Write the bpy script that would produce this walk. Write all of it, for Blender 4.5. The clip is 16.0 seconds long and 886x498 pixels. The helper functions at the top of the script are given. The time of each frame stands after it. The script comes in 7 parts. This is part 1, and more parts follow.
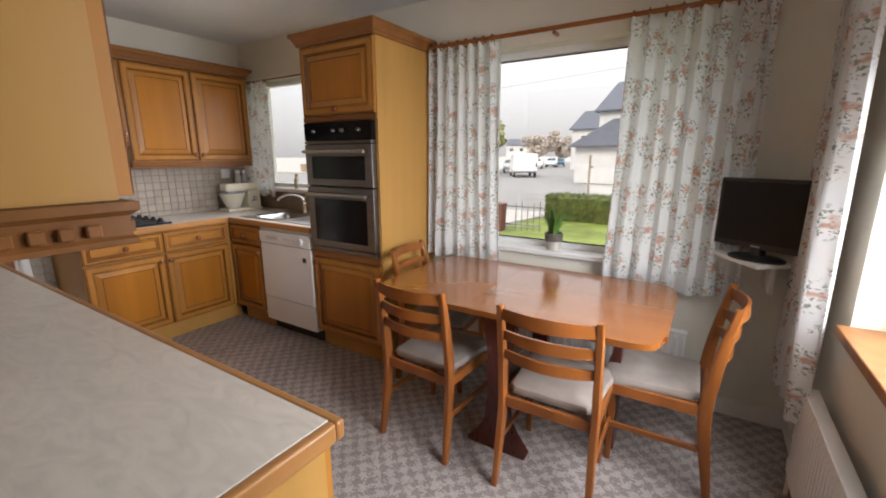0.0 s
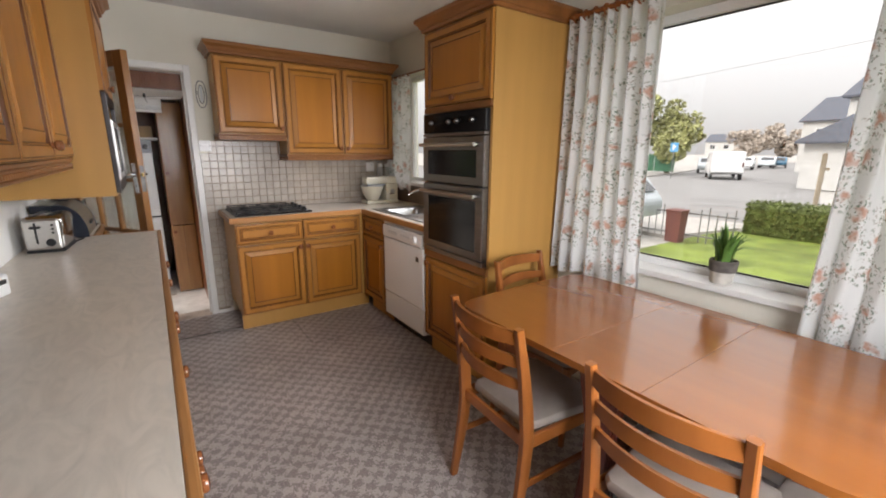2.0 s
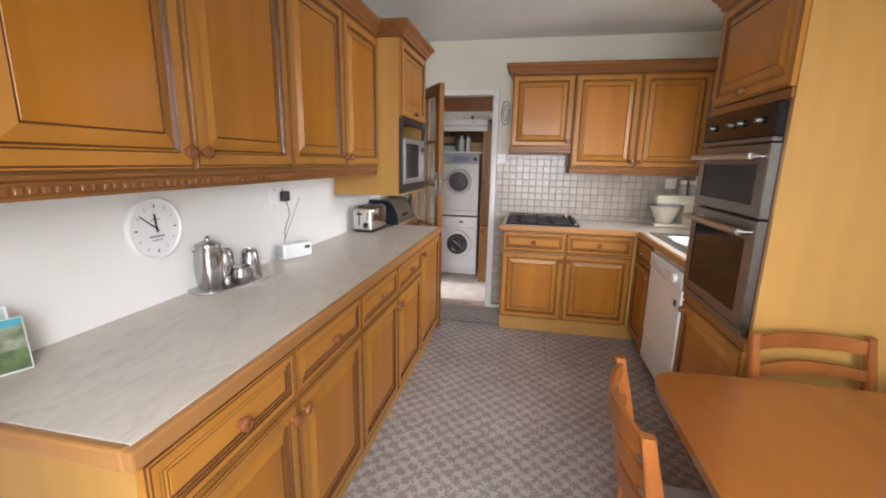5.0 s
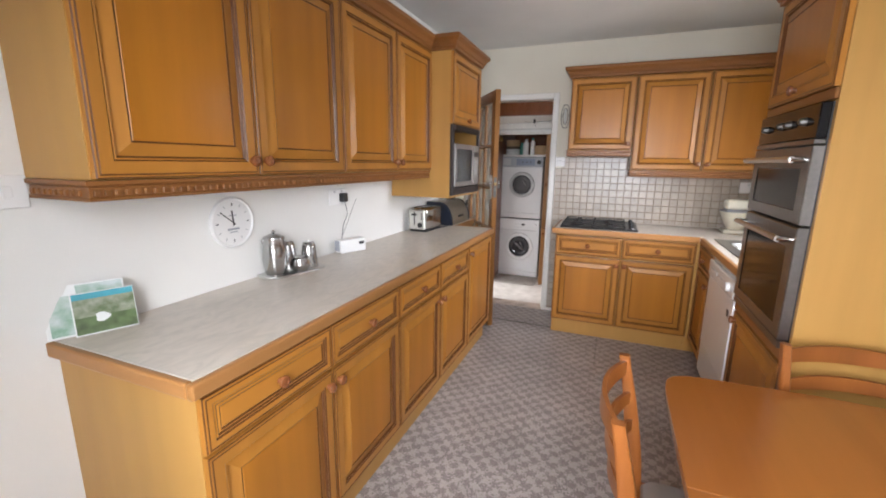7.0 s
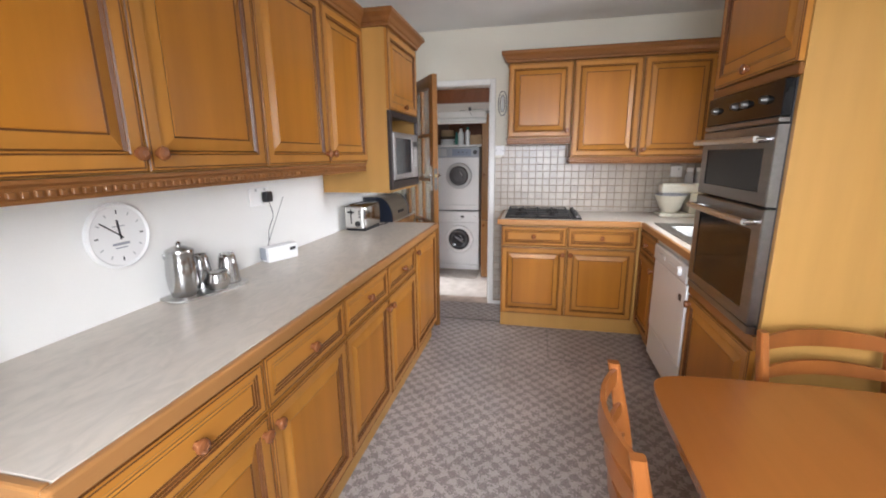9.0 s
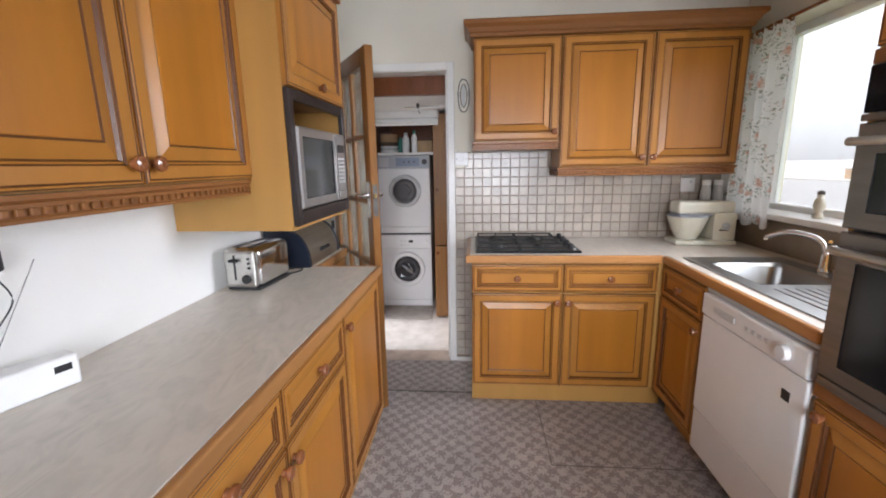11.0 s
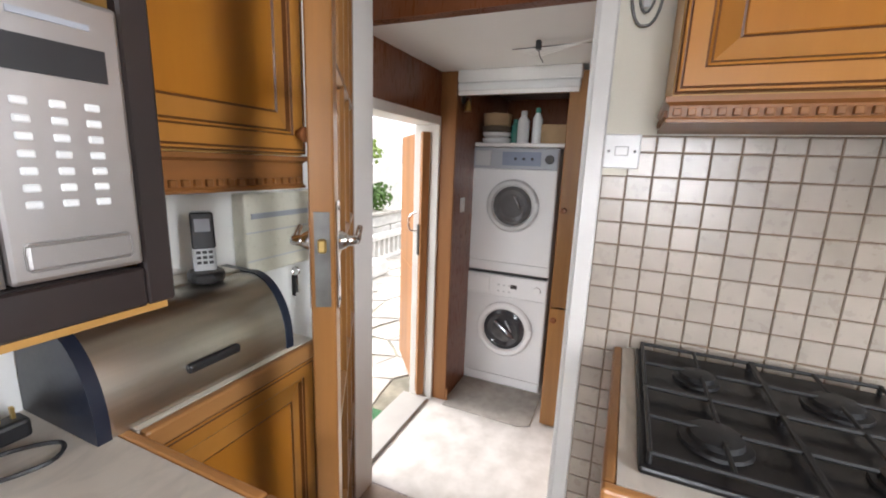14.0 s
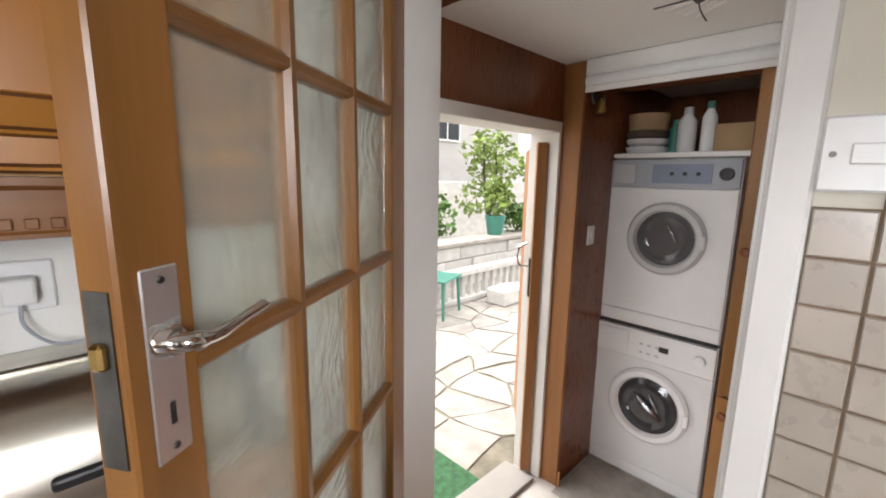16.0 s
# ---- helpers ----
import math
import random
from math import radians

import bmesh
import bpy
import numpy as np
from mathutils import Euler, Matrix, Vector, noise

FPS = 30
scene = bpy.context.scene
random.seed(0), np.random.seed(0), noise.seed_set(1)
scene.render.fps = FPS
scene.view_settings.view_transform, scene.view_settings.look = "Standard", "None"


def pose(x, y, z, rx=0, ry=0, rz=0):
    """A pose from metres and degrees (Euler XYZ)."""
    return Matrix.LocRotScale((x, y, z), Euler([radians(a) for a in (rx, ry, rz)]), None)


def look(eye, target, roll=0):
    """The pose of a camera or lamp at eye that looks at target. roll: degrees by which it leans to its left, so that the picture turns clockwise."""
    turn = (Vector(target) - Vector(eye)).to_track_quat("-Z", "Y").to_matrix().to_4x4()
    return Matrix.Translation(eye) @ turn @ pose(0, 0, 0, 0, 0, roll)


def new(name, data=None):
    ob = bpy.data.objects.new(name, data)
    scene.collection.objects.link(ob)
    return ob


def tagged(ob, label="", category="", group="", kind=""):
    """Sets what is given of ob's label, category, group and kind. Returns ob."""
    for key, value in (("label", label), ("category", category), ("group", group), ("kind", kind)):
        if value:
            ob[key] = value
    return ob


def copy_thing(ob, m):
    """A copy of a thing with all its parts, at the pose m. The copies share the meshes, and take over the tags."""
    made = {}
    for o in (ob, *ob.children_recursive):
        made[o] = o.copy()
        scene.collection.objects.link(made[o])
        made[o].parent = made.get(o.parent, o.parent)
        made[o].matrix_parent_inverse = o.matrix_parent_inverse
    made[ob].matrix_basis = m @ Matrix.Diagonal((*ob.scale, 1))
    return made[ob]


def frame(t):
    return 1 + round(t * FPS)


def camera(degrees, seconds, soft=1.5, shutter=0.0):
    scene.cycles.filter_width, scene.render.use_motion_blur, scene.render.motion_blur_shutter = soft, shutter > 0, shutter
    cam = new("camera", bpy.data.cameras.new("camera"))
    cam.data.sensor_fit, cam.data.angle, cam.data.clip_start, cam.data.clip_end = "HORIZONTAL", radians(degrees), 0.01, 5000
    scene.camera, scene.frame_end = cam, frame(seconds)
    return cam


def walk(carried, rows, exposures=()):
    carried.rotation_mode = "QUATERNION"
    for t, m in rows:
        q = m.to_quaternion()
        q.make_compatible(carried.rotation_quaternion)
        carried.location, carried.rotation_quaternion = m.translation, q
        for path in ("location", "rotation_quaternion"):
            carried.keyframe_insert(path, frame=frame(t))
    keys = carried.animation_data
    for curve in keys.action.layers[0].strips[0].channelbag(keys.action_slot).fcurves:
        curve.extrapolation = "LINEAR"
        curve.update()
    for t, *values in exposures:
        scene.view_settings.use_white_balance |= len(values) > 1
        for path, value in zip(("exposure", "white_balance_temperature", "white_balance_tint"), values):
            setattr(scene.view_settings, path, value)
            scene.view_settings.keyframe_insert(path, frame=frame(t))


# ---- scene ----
cam = camera(93.7, 16.0, 1.9)
METRES, EYE, TILT, LEAN, TURN = 4.92, 1.415, 0.0, 0.0, 32.2
ROWS = [
    (0.0, 0.0, 0.0, 0.0, -0.02, -12.66, 0.11),
    (0.5, 0.0111, 0.0307, -0.0023, 3.54, -12.8, 0.9),
    (1.0, 0.02, 0.0527, -0.0034, 9.22, -13.22, 1.14),
    (1.5, 0.0343, 0.0722, -0.0038, 17.06, -13.11, 0.13),
    (2.0, 0.0517, 0.0893, -0.0027, 23.14, -13.16, -0.38),
    (2.5, 0.0649, 0.1063, -0.0041, 27.3, -12.98, -0.33),
    (3.0, 0.0711, 0.1343, -0.0086, 31.24, -12.52, -0.3),
    (3.5, 0.0784, 0.1612, -0.0083, 38.11, -12.19, -0.31),
    (4.0, 0.0914, 0.1833, -0.0044, 51.24, -12.09, -1.19),
    (4.5, 0.1085, 0.1989, -0.0026, 63.8, -12.42, -2.0),
    (5.0, 0.114, 0.2022, -0.0023, 69.27, -11.96, -1.07),
    (7.5, 0.1568, 0.2336, 0.0009, 80.51, -11.9, -0.86),
    (8.0, 0.1568, 0.2334, 0.0005, 78.21, -12.15, -0.42),
    (8.5, 0.1435, 0.2335, -0.0016, 75.35, -12.4, -0.02),
    (9.0, 0.103, 0.2267, -0.0026, 70.2, -12.73, 0.65),
    (11.5, -0.1456, 0.3280, -0.0026, 62.05, -11.40, 0.92),
    (12.0, -0.1972, 0.3612, 0.0004, 65.33, -11.44, -0.33),
    (12.5, -0.2517, 0.3852, -0.0056, 66.76, -11.44, -0.51),
    (13.0, -0.3013, 0.4088, -0.0036, 69.0, -11.75, 0.01),
    (13.5, -0.3439, 0.438, -0.0057, 75.26, -11.6, -1.46),
    (14.0, -0.3793, 0.4595, -0.0051, 81.71, -11.63, -2.08),
    (14.5, -0.4219, 0.4747, -0.0074, 85.0, -11.3, -1.51),
    (15.0, -0.4463, 0.4823, -0.0045, 88.98, -10.71, -0.3),
    (15.5, -0.461, 0.4959, -0.0016, 96.75, -9.66, -0.4),
    (16.0, -0.4706, 0.5128, -0.0023, 103.64, -9.87, -1.01),
]
walk(cam, [(t, pose(0, 0, EYE, TILT, LEAN, TURN) @ pose(METRES * x, METRES * y, METRES * z, 90 + pitch, roll, yaw)) for t, x, y, z, yaw, pitch, roll in ROWS],
     [(0.0, 1.08, 6600, 15), (3.5, 1.10, 6750, 15), (5.0, 1.42, 6600, 15), (7.5, 1.47, 6400, 15), (9.0, 1.56, 6350, 15), (11.5, 1.55, 6150, 15), (13.0, 1.78, 6150, 14), (14.5, 1.70, 6550, 14), (16.0, 1.55, 6650, 14)])
# ---- world and light ----
world = bpy.data.worlds.new("sky")
scene.world = world
world.use_nodes = True
wn, wl = world.node_tree.nodes, world.node_tree.links
sky = wn.new("ShaderNodeTexSky")
sky.sky_type = "NISHITA"
sky.sun_disc = False
sky.sun_elevation = radians(38)
sky.sun_rotation = radians(200)
sky.dust_density = 4.0
soft_sky = wn.new("ShaderNodeHueSaturation")
soft_sky.inputs["Saturation"].default_value = 0.3
soft_sky.inputs["Value"].default_value = 0.15
wl.new(sky.outputs[0], soft_sky.inputs["Color"])
# a cloud layer, three times brighter overhead than at the horizon
up = wn.new("ShaderNodeTexCoord")
axes = wn.new("ShaderNodeSeparateXYZ")
wl.new(up.outputs["Generated"], axes.inputs[0])
cloud = wn.new("ShaderNodeMapRange")
cloud.inputs[1].default_value, cloud.inputs[2].default_value = 0.0, 1.0
cloud.inputs[3].default_value, cloud.inputs[4].default_value = 0.33, 1.6
wl.new(axes.outputs[2], cloud.inputs[0])
veil = wn.new("ShaderNodeMix")
veil.data_type = "RGBA"
veil.inputs[0].default_value = 0.9
wl.new(soft_sky.outputs[0], veil.inputs[6])
wl.new(cloud.outputs[0], veil.inputs[7])
wl.new(veil.outputs[2], wn["Background"].inputs[0])
wn["Background"].inputs[1].default_value = 1.0

sun = new("sun", bpy.data.lights.new("sun", "SUN"))
sun.data.energy = 1.35
sun.data.angle = radians(25)
sun.data.color = (1.0, 0.96, 0.9)
sun.matrix_world = look((-2, -6, 8), (-2, 2, 0))


def window_light(eye, target, w, h, power):
    lamp = new("window_light", bpy.data.lights.new("window_light", "AREA"))
    lamp.data.shape = "RECTANGLE"
    lamp.data.size, lamp.data.size_y = w, h
    lamp.data.energy = power
    lamp.data.color = (0.90, 0.955, 1.0)
    lamp.matrix_world = look(eye, target)
    return lamp


window_light((0.64, 1.3, 1.45), (-1.2, 1.25, 0.4), 1.2, 1.2, 19).data.spread = radians(130)
window_light((-2.78, 2.735, 1.61), (-3.0, 0.2, 0.7), 0.60, 0.90, 6.5).data.spread = radians(115)
# ---- materials ----
def mat(name, color, rough=0.5, metal=0.0, var=0.12, scale=(6, 6, 6), fine=60.0, bump=0.05, dist=0.003, color2=None, coat=0.0, spec=0.5, detail=4.0, per_object=0.06, space="Object"):
    """A principled surface with variation at two scales, a fine relief, and a shade of its own for each object."""
    m = bpy.data.materials.new(name)
    m.use_nodes = True
    n, l = m.node_tree.nodes, m.node_tree.links
    b = n["Principled BSDF"]
    tc = n.new("ShaderNodeTexCoord")
    oi = n.new("ShaderNodeObjectInfo")
    off = n.new("ShaderNodeVectorMath")
    off.operation = "ADD"
    shift = n.new("ShaderNodeMath")
    shift.operation = "MULTIPLY"
    shift.inputs[1].default_value = 13.0
    l.new(oi.outputs["Random"], shift.inputs[0])
    l.new(tc.outputs[space], off.inputs[0])
    l.new(shift.outputs[0], off.inputs[1])
    mp = n.new("ShaderNodeMapping")
    mp.inputs["Scale"].default_value = scale
    l.new(off.outputs[0], mp.inputs[0])
    big = n.new("ShaderNodeTexNoise")
    big.inputs["Scale"].default_value = 1.0
    big.inputs["Detail"].default_value = detail
    l.new(mp.outputs[0], big.inputs[0])
    small = n.new("ShaderNodeTexNoise")
    small.inputs["Scale"].default_value = fine / max(scale)
    small.inputs["Detail"].default_value = 3.0
    l.new(mp.outputs[0], small.inputs[0])
    mix = n.new("ShaderNodeMix")
    mix.data_type = "RGBA"
    c2 = color2 or tuple(max(0, c * (1 - 2.2 * var)) for c in color)
    mix.inputs[6].default_value = (*color, 1)
    mix.inputs[7].default_value = (*c2, 1)
    ramp = n.new("ShaderNodeMapRange")
    ramp.inputs[1].default_value, ramp.inputs[2].default_value = 0.35, 0.68
    l.new(big.outputs[0], ramp.inputs[0])
    l.new(ramp.outputs[0], mix.inputs[0])
    hsv = n.new("ShaderNodeHueSaturation")
    l.new(mix.outputs[2], hsv.inputs["Color"])
    val = n.new("ShaderNodeMath")
    val.operation = "MULTIPLY_ADD"
    val.inputs[1].default_value = per_object * 2
    val.inputs[2].default_value = 1 - per_object
    l.new(oi.outputs["Random"], val.inputs[0])
    grain = n.new("ShaderNodeMath")
    grain.operation = "MULTIPLY_ADD"
    grain.inputs[1].default_value = var * 0.9
    l.new(small.outputs[0], grain.inputs[0])
    l.new(val.outputs[0], grain.inputs[2])
    l.new(grain.outputs[0], hsv.inputs["Value"])
    l.new(hsv.outputs[0], b.inputs["Base Color"])
    rr = n.new("ShaderNodeMapRange")
    rr.inputs[3].default_value, rr.inputs[4].default_value = max(0.02, rough * 0.85), min(1, rough * 1.18)
    l.new(small.outputs[0], rr.inputs[0])
    l.new(rr.outputs[0], b.inputs["Roughness"])
    b.inputs["Metallic"].default_value = metal
    b.inputs["Coat Weight"].default_value = coat
    b.inputs["Coat Roughness"].default_value = 0.12
    b.inputs["Specular IOR Level"].default_value = spec
    if bump:
        bp = n.new("ShaderNodeBump")
        bp.inputs["Strength"].default_value = bump
        bp.inputs["Distance"].default_value = dist
        l.new(small.outputs[0], bp.inputs["Height"])
        l.new(bp.outputs[0], b.inputs["Normal"])
    return m


def wood(name, color, axis="z", rough=0.35, var=0.16, coat=0.05, color2=None):
    s = {"x": (0.7, 9, 9), "y": (9, 0.7, 9), "z": (9, 9, 0.7)}[axis]
    return mat(name, color, rough, 0, var, s, 170, 0.05, 0.0006, color2, coat, 0.32, 3.0, 0.05)


def glass(name, tint=(0.95, 0.97, 0.96), rough=0.0, bump=0.0, bscale=30):
    m = bpy.data.materials.new(name)
    m.use_nodes = True
    n, l = m.node_tree.nodes, m.node_tree.links
    b = n["Principled BSDF"]
    b.inputs["Base Color"].default_value = (*tint, 1)
    b.inputs["Transmission Weight"].default_value = 1.0
    b.inputs["Roughness"].default_value = rough
    b.inputs["IOR"].default_value = 1.45
    if bump:
        tx = n.new("ShaderNodeTexNoise")
        tx.inputs["Scale"].default_value = bscale
        tx.inputs["Detail"].default_value = 3
        tx.inputs["Distortion"].default_value = 2.6
        tcg = n.new("ShaderNodeTexCoord")
        l.new(tcg.outputs["Object"], tx.inputs[0])
        bp = n.new("ShaderNodeBump")
        bp.inputs["Strength"].default_value = bump
        bp.inputs["Distance"].default_value = 0.01
        l.new(tx.outputs[0], bp.inputs["Height"])
        l.new(bp.outputs[0], b.inputs["Normal"])
    return m


OAK = wood("oak_frame", (0.400, 0.168, 0.028), "z", 0.34, 0.08)
OAKX = wood("oak_rail", (0.400, 0.168, 0.028), "x", 0.34, 0.08)
OAK_PANEL = wood("oak_panel", (0.390, 0.148, 0.015), "z", 0.31, 0.09)
# oak darkened for the grooves: the shade in the creases is painted in
OAK_SHADE = wood("oak_groove_shade", (0.115, 0.040, 0.010), "z", 0.4, 0.1)
OAK_SIDE = wood("oak_side_veneer", (0.455, 0.245, 0.066), "z", 0.40, 0.05, 0.1)
OAK_MOULD = wood("oak_moulding", (0.24, 0.095, 0.026), "x", 0.36)
OAK_MOULDY = wood("oak_moulding_long", (0.29, 0.115, 0.033), "y", 0.36)
OAK_EDGE = wood("oak_lipping", (0.43, 0.20, 0.066), "x", 0.33)
KNOB = wood("knob_wood", (0.22, 0.075, 0.026), "z", 0.25, 0.1, 0.6)
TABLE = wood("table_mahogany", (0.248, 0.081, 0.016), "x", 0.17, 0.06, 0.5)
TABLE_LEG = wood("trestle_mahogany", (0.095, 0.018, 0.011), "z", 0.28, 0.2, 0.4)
TEAK = wood("chair_teak", (0.275, 0.088, 0.019), "z", 0.33, 0.12, 0.2)
DOORWOOD = wood("door_hardwood", (0.225, 0.098, 0.026), "z", 0.3, 0.19, 0.2)
DOORWOODX = wood("door_hardwood_rail", (0.225, 0.098, 0.026), "x", 0.3, 0.19, 0.2)
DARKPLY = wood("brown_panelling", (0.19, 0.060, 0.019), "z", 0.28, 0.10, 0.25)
PINE = wood("pine_board", (0.33, 0.145, 0.05), "z", 0.45, 0.15, 0.1)
WALL = mat("cream_wall_paint", (0.74, 0.705, 0.605), 0.75, 0, 0.03, (1.5, 1.5, 1.5), 140, 0.12, 0.002, per_object=0.0)
WALL_S = mat("white_wall_paint", (0.82, 0.815, 0.785), 0.7, 0, 0.03, (1.5, 1.5, 1.5), 140, 0.10, 0.002, per_object=0.0)
CEIL = mat("ceiling_paint", (0.74, 0.735, 0.715), 0.85, 0, 0.04, (2, 2, 2), 90, 0.25, 0.004, per_object=0.0)
WHITE = mat("white_gloss_paint", (0.80, 0.79, 0.76), 0.35, 0, 0.03, (5, 5, 5), 60, 0.04, 0.002)
UPVC = mat("white_plastic", (0.82, 0.82, 0.81), 0.3, 0, 0.015, (5, 5, 5), 80, 0.0)
ENAMEL = mat("white_enamel", (0.80, 0.805, 0.80), 0.22, 0, 0.012, (3, 3, 3), 60, 0.0, coat=0.3)
GREYPLASTIC = mat("grey_plastic", (0.34, 0.36, 0.40), 0.4, 0, 0.03, (6, 6, 6), 90, 0.02)
LIGHTGREY = mat("light_grey_plastic", (0.52, 0.53, 0.53), 0.4, 0, 0.03, (6, 6, 6), 90, 0.02)
CREAM = mat("cream_enamel", (0.70, 0.675, 0.56), 0.28, 0, 0.02, (5, 5, 5), 70, 0.0, coat=0.3)
STEEL = mat("brushed_steel", (0.58, 0.565, 0.54), 0.3, 1.0, 0.03, (1.5, 60, 60), 300, 0.008, 0.0004)
CHROME = mat("chrome", (0.72, 0.72, 0.72), 0.12, 1.0, 0.03, (6, 6, 6), 60, 0.0)
PLATE = mat("polished_door_plate", (0.72, 0.715, 0.72), 0.16, 0.78, 0.03, (6, 6, 6), 60, 0.0)
SINKSTEEL = mat("dull_sink_steel", (0.36, 0.36, 0.355), 0.34, 1.0, 0.05, (8, 8, 8), 120, 0.01, 0.0004)
BINSTEEL = mat("brushed_bin_steel", (0.60, 0.57, 0.50), 0.3, 1.0, 0.05, (1.5, 60, 60), 300, 0.01, 0.0004)
MWGLASS = mat("microwave_window", (0.022, 0.025, 0.028), 0.1, 0, 0.05, (4, 4, 4), 40, 0.0, spec=0.75)
POTSTEEL = mat("polished_pot_steel", (0.47, 0.465, 0.46), 0.2, 1.0, 0.06, (9, 9, 9), 60, 0.0)
BRASS = mat("brass", (0.55, 0.38, 0.14), 0.3, 1.0, 0.06, (9, 9, 9), 60, 0.0)
OLDMETAL = mat("worn_lock_metal", (0.17, 0.165, 0.155), 0.45, 1.0, 0.15, (30, 30, 30), 120, 0.05)
BLACKGLASS = mat("dark_oven_glass", (0.008, 0.008, 0.009), 0.12, 0, 0.05, (4, 4, 4), 40, 0.0, spec=0.28)
BLACK = mat("black_plastic", (0.018, 0.018, 0.02), 0.38, 0, 0.06, (9, 9, 9), 120, 0.03)
GREYSCREEN = mat("screen_glass", (0.010, 0.010, 0.011), 0.3, 0, 0.04, (4, 4, 4), 40, 0.0, spec=0.25)
OVENSTEEL = mat("dark_brushed_steel", (0.26, 0.245, 0.235), 0.33, 1.0, 0.06, (1.5, 60, 60), 300, 0.05, 0.0006)
DRYERGLASS = mat("grey_dryer_glass", (0.11, 0.11, 0.115), 0.12, 0, 0.1, (9, 9, 9), 60, 0.0)
CASTIRON = mat("black_pan_support", (0.015, 0.015, 0.016), 0.5, 0, 0.1, (20, 20, 20), 150, 0.1)
NAVY = mat("navy_plastic", (0.012, 0.017, 0.032), 0.3, 0, 0.05, (8, 8, 8), 90, 0.0)
SEAT = mat("grey_beige_fabric", (0.29, 0.245, 0.215), 0.9, 0, 0.10, (9, 9, 9), 420, 0.4, 0.002)
TILE = mat("cream_glazed_tile", (0.43, 0.375, 0.318), 0.28, 0, 0.07, (9, 9, 9), 40, 0.06, 0.002, (0.375, 0.33, 0.275), 0.12, per_object=0.09)
GROUT = mat("brown_grout", (0.24, 0.170, 0.115), 0.9, 0, 0.1, (30, 30, 30), 200, 0.2, per_object=0)
SPLASH = mat("brown_upstand_tile", (0.22, 0.165, 0.115), 0.35, 0, 0.12, (9, 9, 9), 90, 0.05)
STONEPOT = mat("pot_dark_band", (0.12, 0.105, 0.095), 0.7, 0, 0.2, (30, 30, 60), 150, 0.2)
POT = mat("pot_pale_base", (0.55, 0.52, 0.47), 0.7, 0, 0.12, (20, 20, 30), 120, 0.15)
LEAF = mat("green_leaf", (0.10, 0.215, 0.035), 0.5, 0, 0.2, (8, 8, 8), 60, 0.05, per_object=0.2)
SOIL = mat("soil", (0.05, 0.035, 0.025), 0.95, 0, 0.2, (40, 40, 40), 160, 0.4)
PAPERW = mat("white_paper", (0.75, 0.76, 0.75), 0.7, 0, 0.03, (8, 8, 8), 70, 0)
TEAL = mat("teal_print", (0.05, 0.33, 0.42), 0.5, 0, 0.1, (12, 12, 12), 60, 0)
GREENP = mat("green_print", (0.11, 0.17, 0.06), 0.5, 0, 0.25, (25, 25, 25), 80, 0)
CARDBOARD = mat("tan_box", (0.42, 0.28, 0.15), 0.8, 0, 0.1, (10, 10, 10), 90, 0.1)
RUBBER = mat("grey_rubber_seal", (0.20, 0.20, 0.21), 0.6, 0, 0.05, (9, 9, 9), 90, 0)
WASHGLASS = mat("dark_washer_glass", (0.045, 0.045, 0.05), 0.1, 0, 0.1, (9, 9, 9), 60, 0.0)
DRUM = mat("drum_steel", (0.35, 0.35, 0.36), 0.28, 1.0, 0.15, (40, 40, 40), 120, 0.1)
SMOKE = glass("smoked_glass", (0.42, 0.43, 0.44))
PANE = glass("window_glass")
OBSCURE = glass("patterned_glass", (0.80, 0.82, 0.75), 0.2, 1.0, 3.2)
OBSCURE.node_tree.nodes["Principled BSDF"].inputs["Transmission Weight"].default_value = 0.86
LAUNDRYFLOOR = mat("pale_vinyl", (0.58, 0.56, 0.53), 0.35, 0, 0.07, (9, 9, 9), 60, 0.06, color2=(0.44, 0.42, 0.39))
MATGREY = mat("grey_mat", (0.37, 0.345, 0.31), 0.95, 0, 0.12, (14, 14, 14), 260, 0.4)
# outdoors
GRASS = mat("lawn", (0.155, 0.205, 0.03), 0.9, 0, 0.24, (1.6, 1.6, 1.6), 26, 0.3, 0.02)
ASPHALT = mat("pale_asphalt", (0.225, 0.22, 0.216), 0.85, 0, 0.1, (0.8, 0.8, 0.8), 60, 0.2, 0.01)
PAVING = mat("concrete_path", (0.36, 0.345, 0.32), 0.85, 0, 0.12, (2, 2, 2), 60, 0.2)
HEDGE = mat("hedge_leaf", (0.11, 0.14, 0.03), 0.8, 0, 0.25, (5, 5, 5), 60, 0.2)
# both crown colours are paled to carry the haze of distance
CROWN_HAZE = mat("hazy_tree_leaf", (0.40, 0.41, 0.17), 0.8, 0, 0.3, (2, 2, 2), 30, 0.2)
CROWN_FAR_HAZE = mat("hazy_far_tree_twigs", (0.52, 0.46, 0.40), 0.9, 0, 0.25, (1, 1, 1), 20, 0.2)
BARK = mat("bark", (0.10, 0.075, 0.05), 0.9, 0, 0.2, (12, 12, 3), 90, 0.4)
RENDER = mat("white_render", (0.54, 0.535, 0.515), 0.9, 0, 0.06, (2, 2, 2), 60, 0.2)
SLATE = mat("slate_roof", (0.085, 0.095, 0.12), 0.7, 0, 0.15, (4, 4, 4), 30, 0.2)
BRICK = mat("buff_brick", (0.33, 0.23, 0.15), 0.85, 0, 0.15, (6, 6, 14), 60, 0.2)
FENCE = mat("weathered_fence", (0.36, 0.29, 0.20), 0.85, 0, 0.18, (14, 14, 2), 60, 0.2)
REDWOOD = mat("red_brown_gatepost", (0.14, 0.042, 0.033), 0.7, 0, 0.15, (8, 8, 3), 60, 0.2)
VANWHITE = mat("white_car_paint", (0.75, 0.76, 0.77), 0.25, 0, 0.02, (2, 2, 2), 30, 0, coat=0.5)
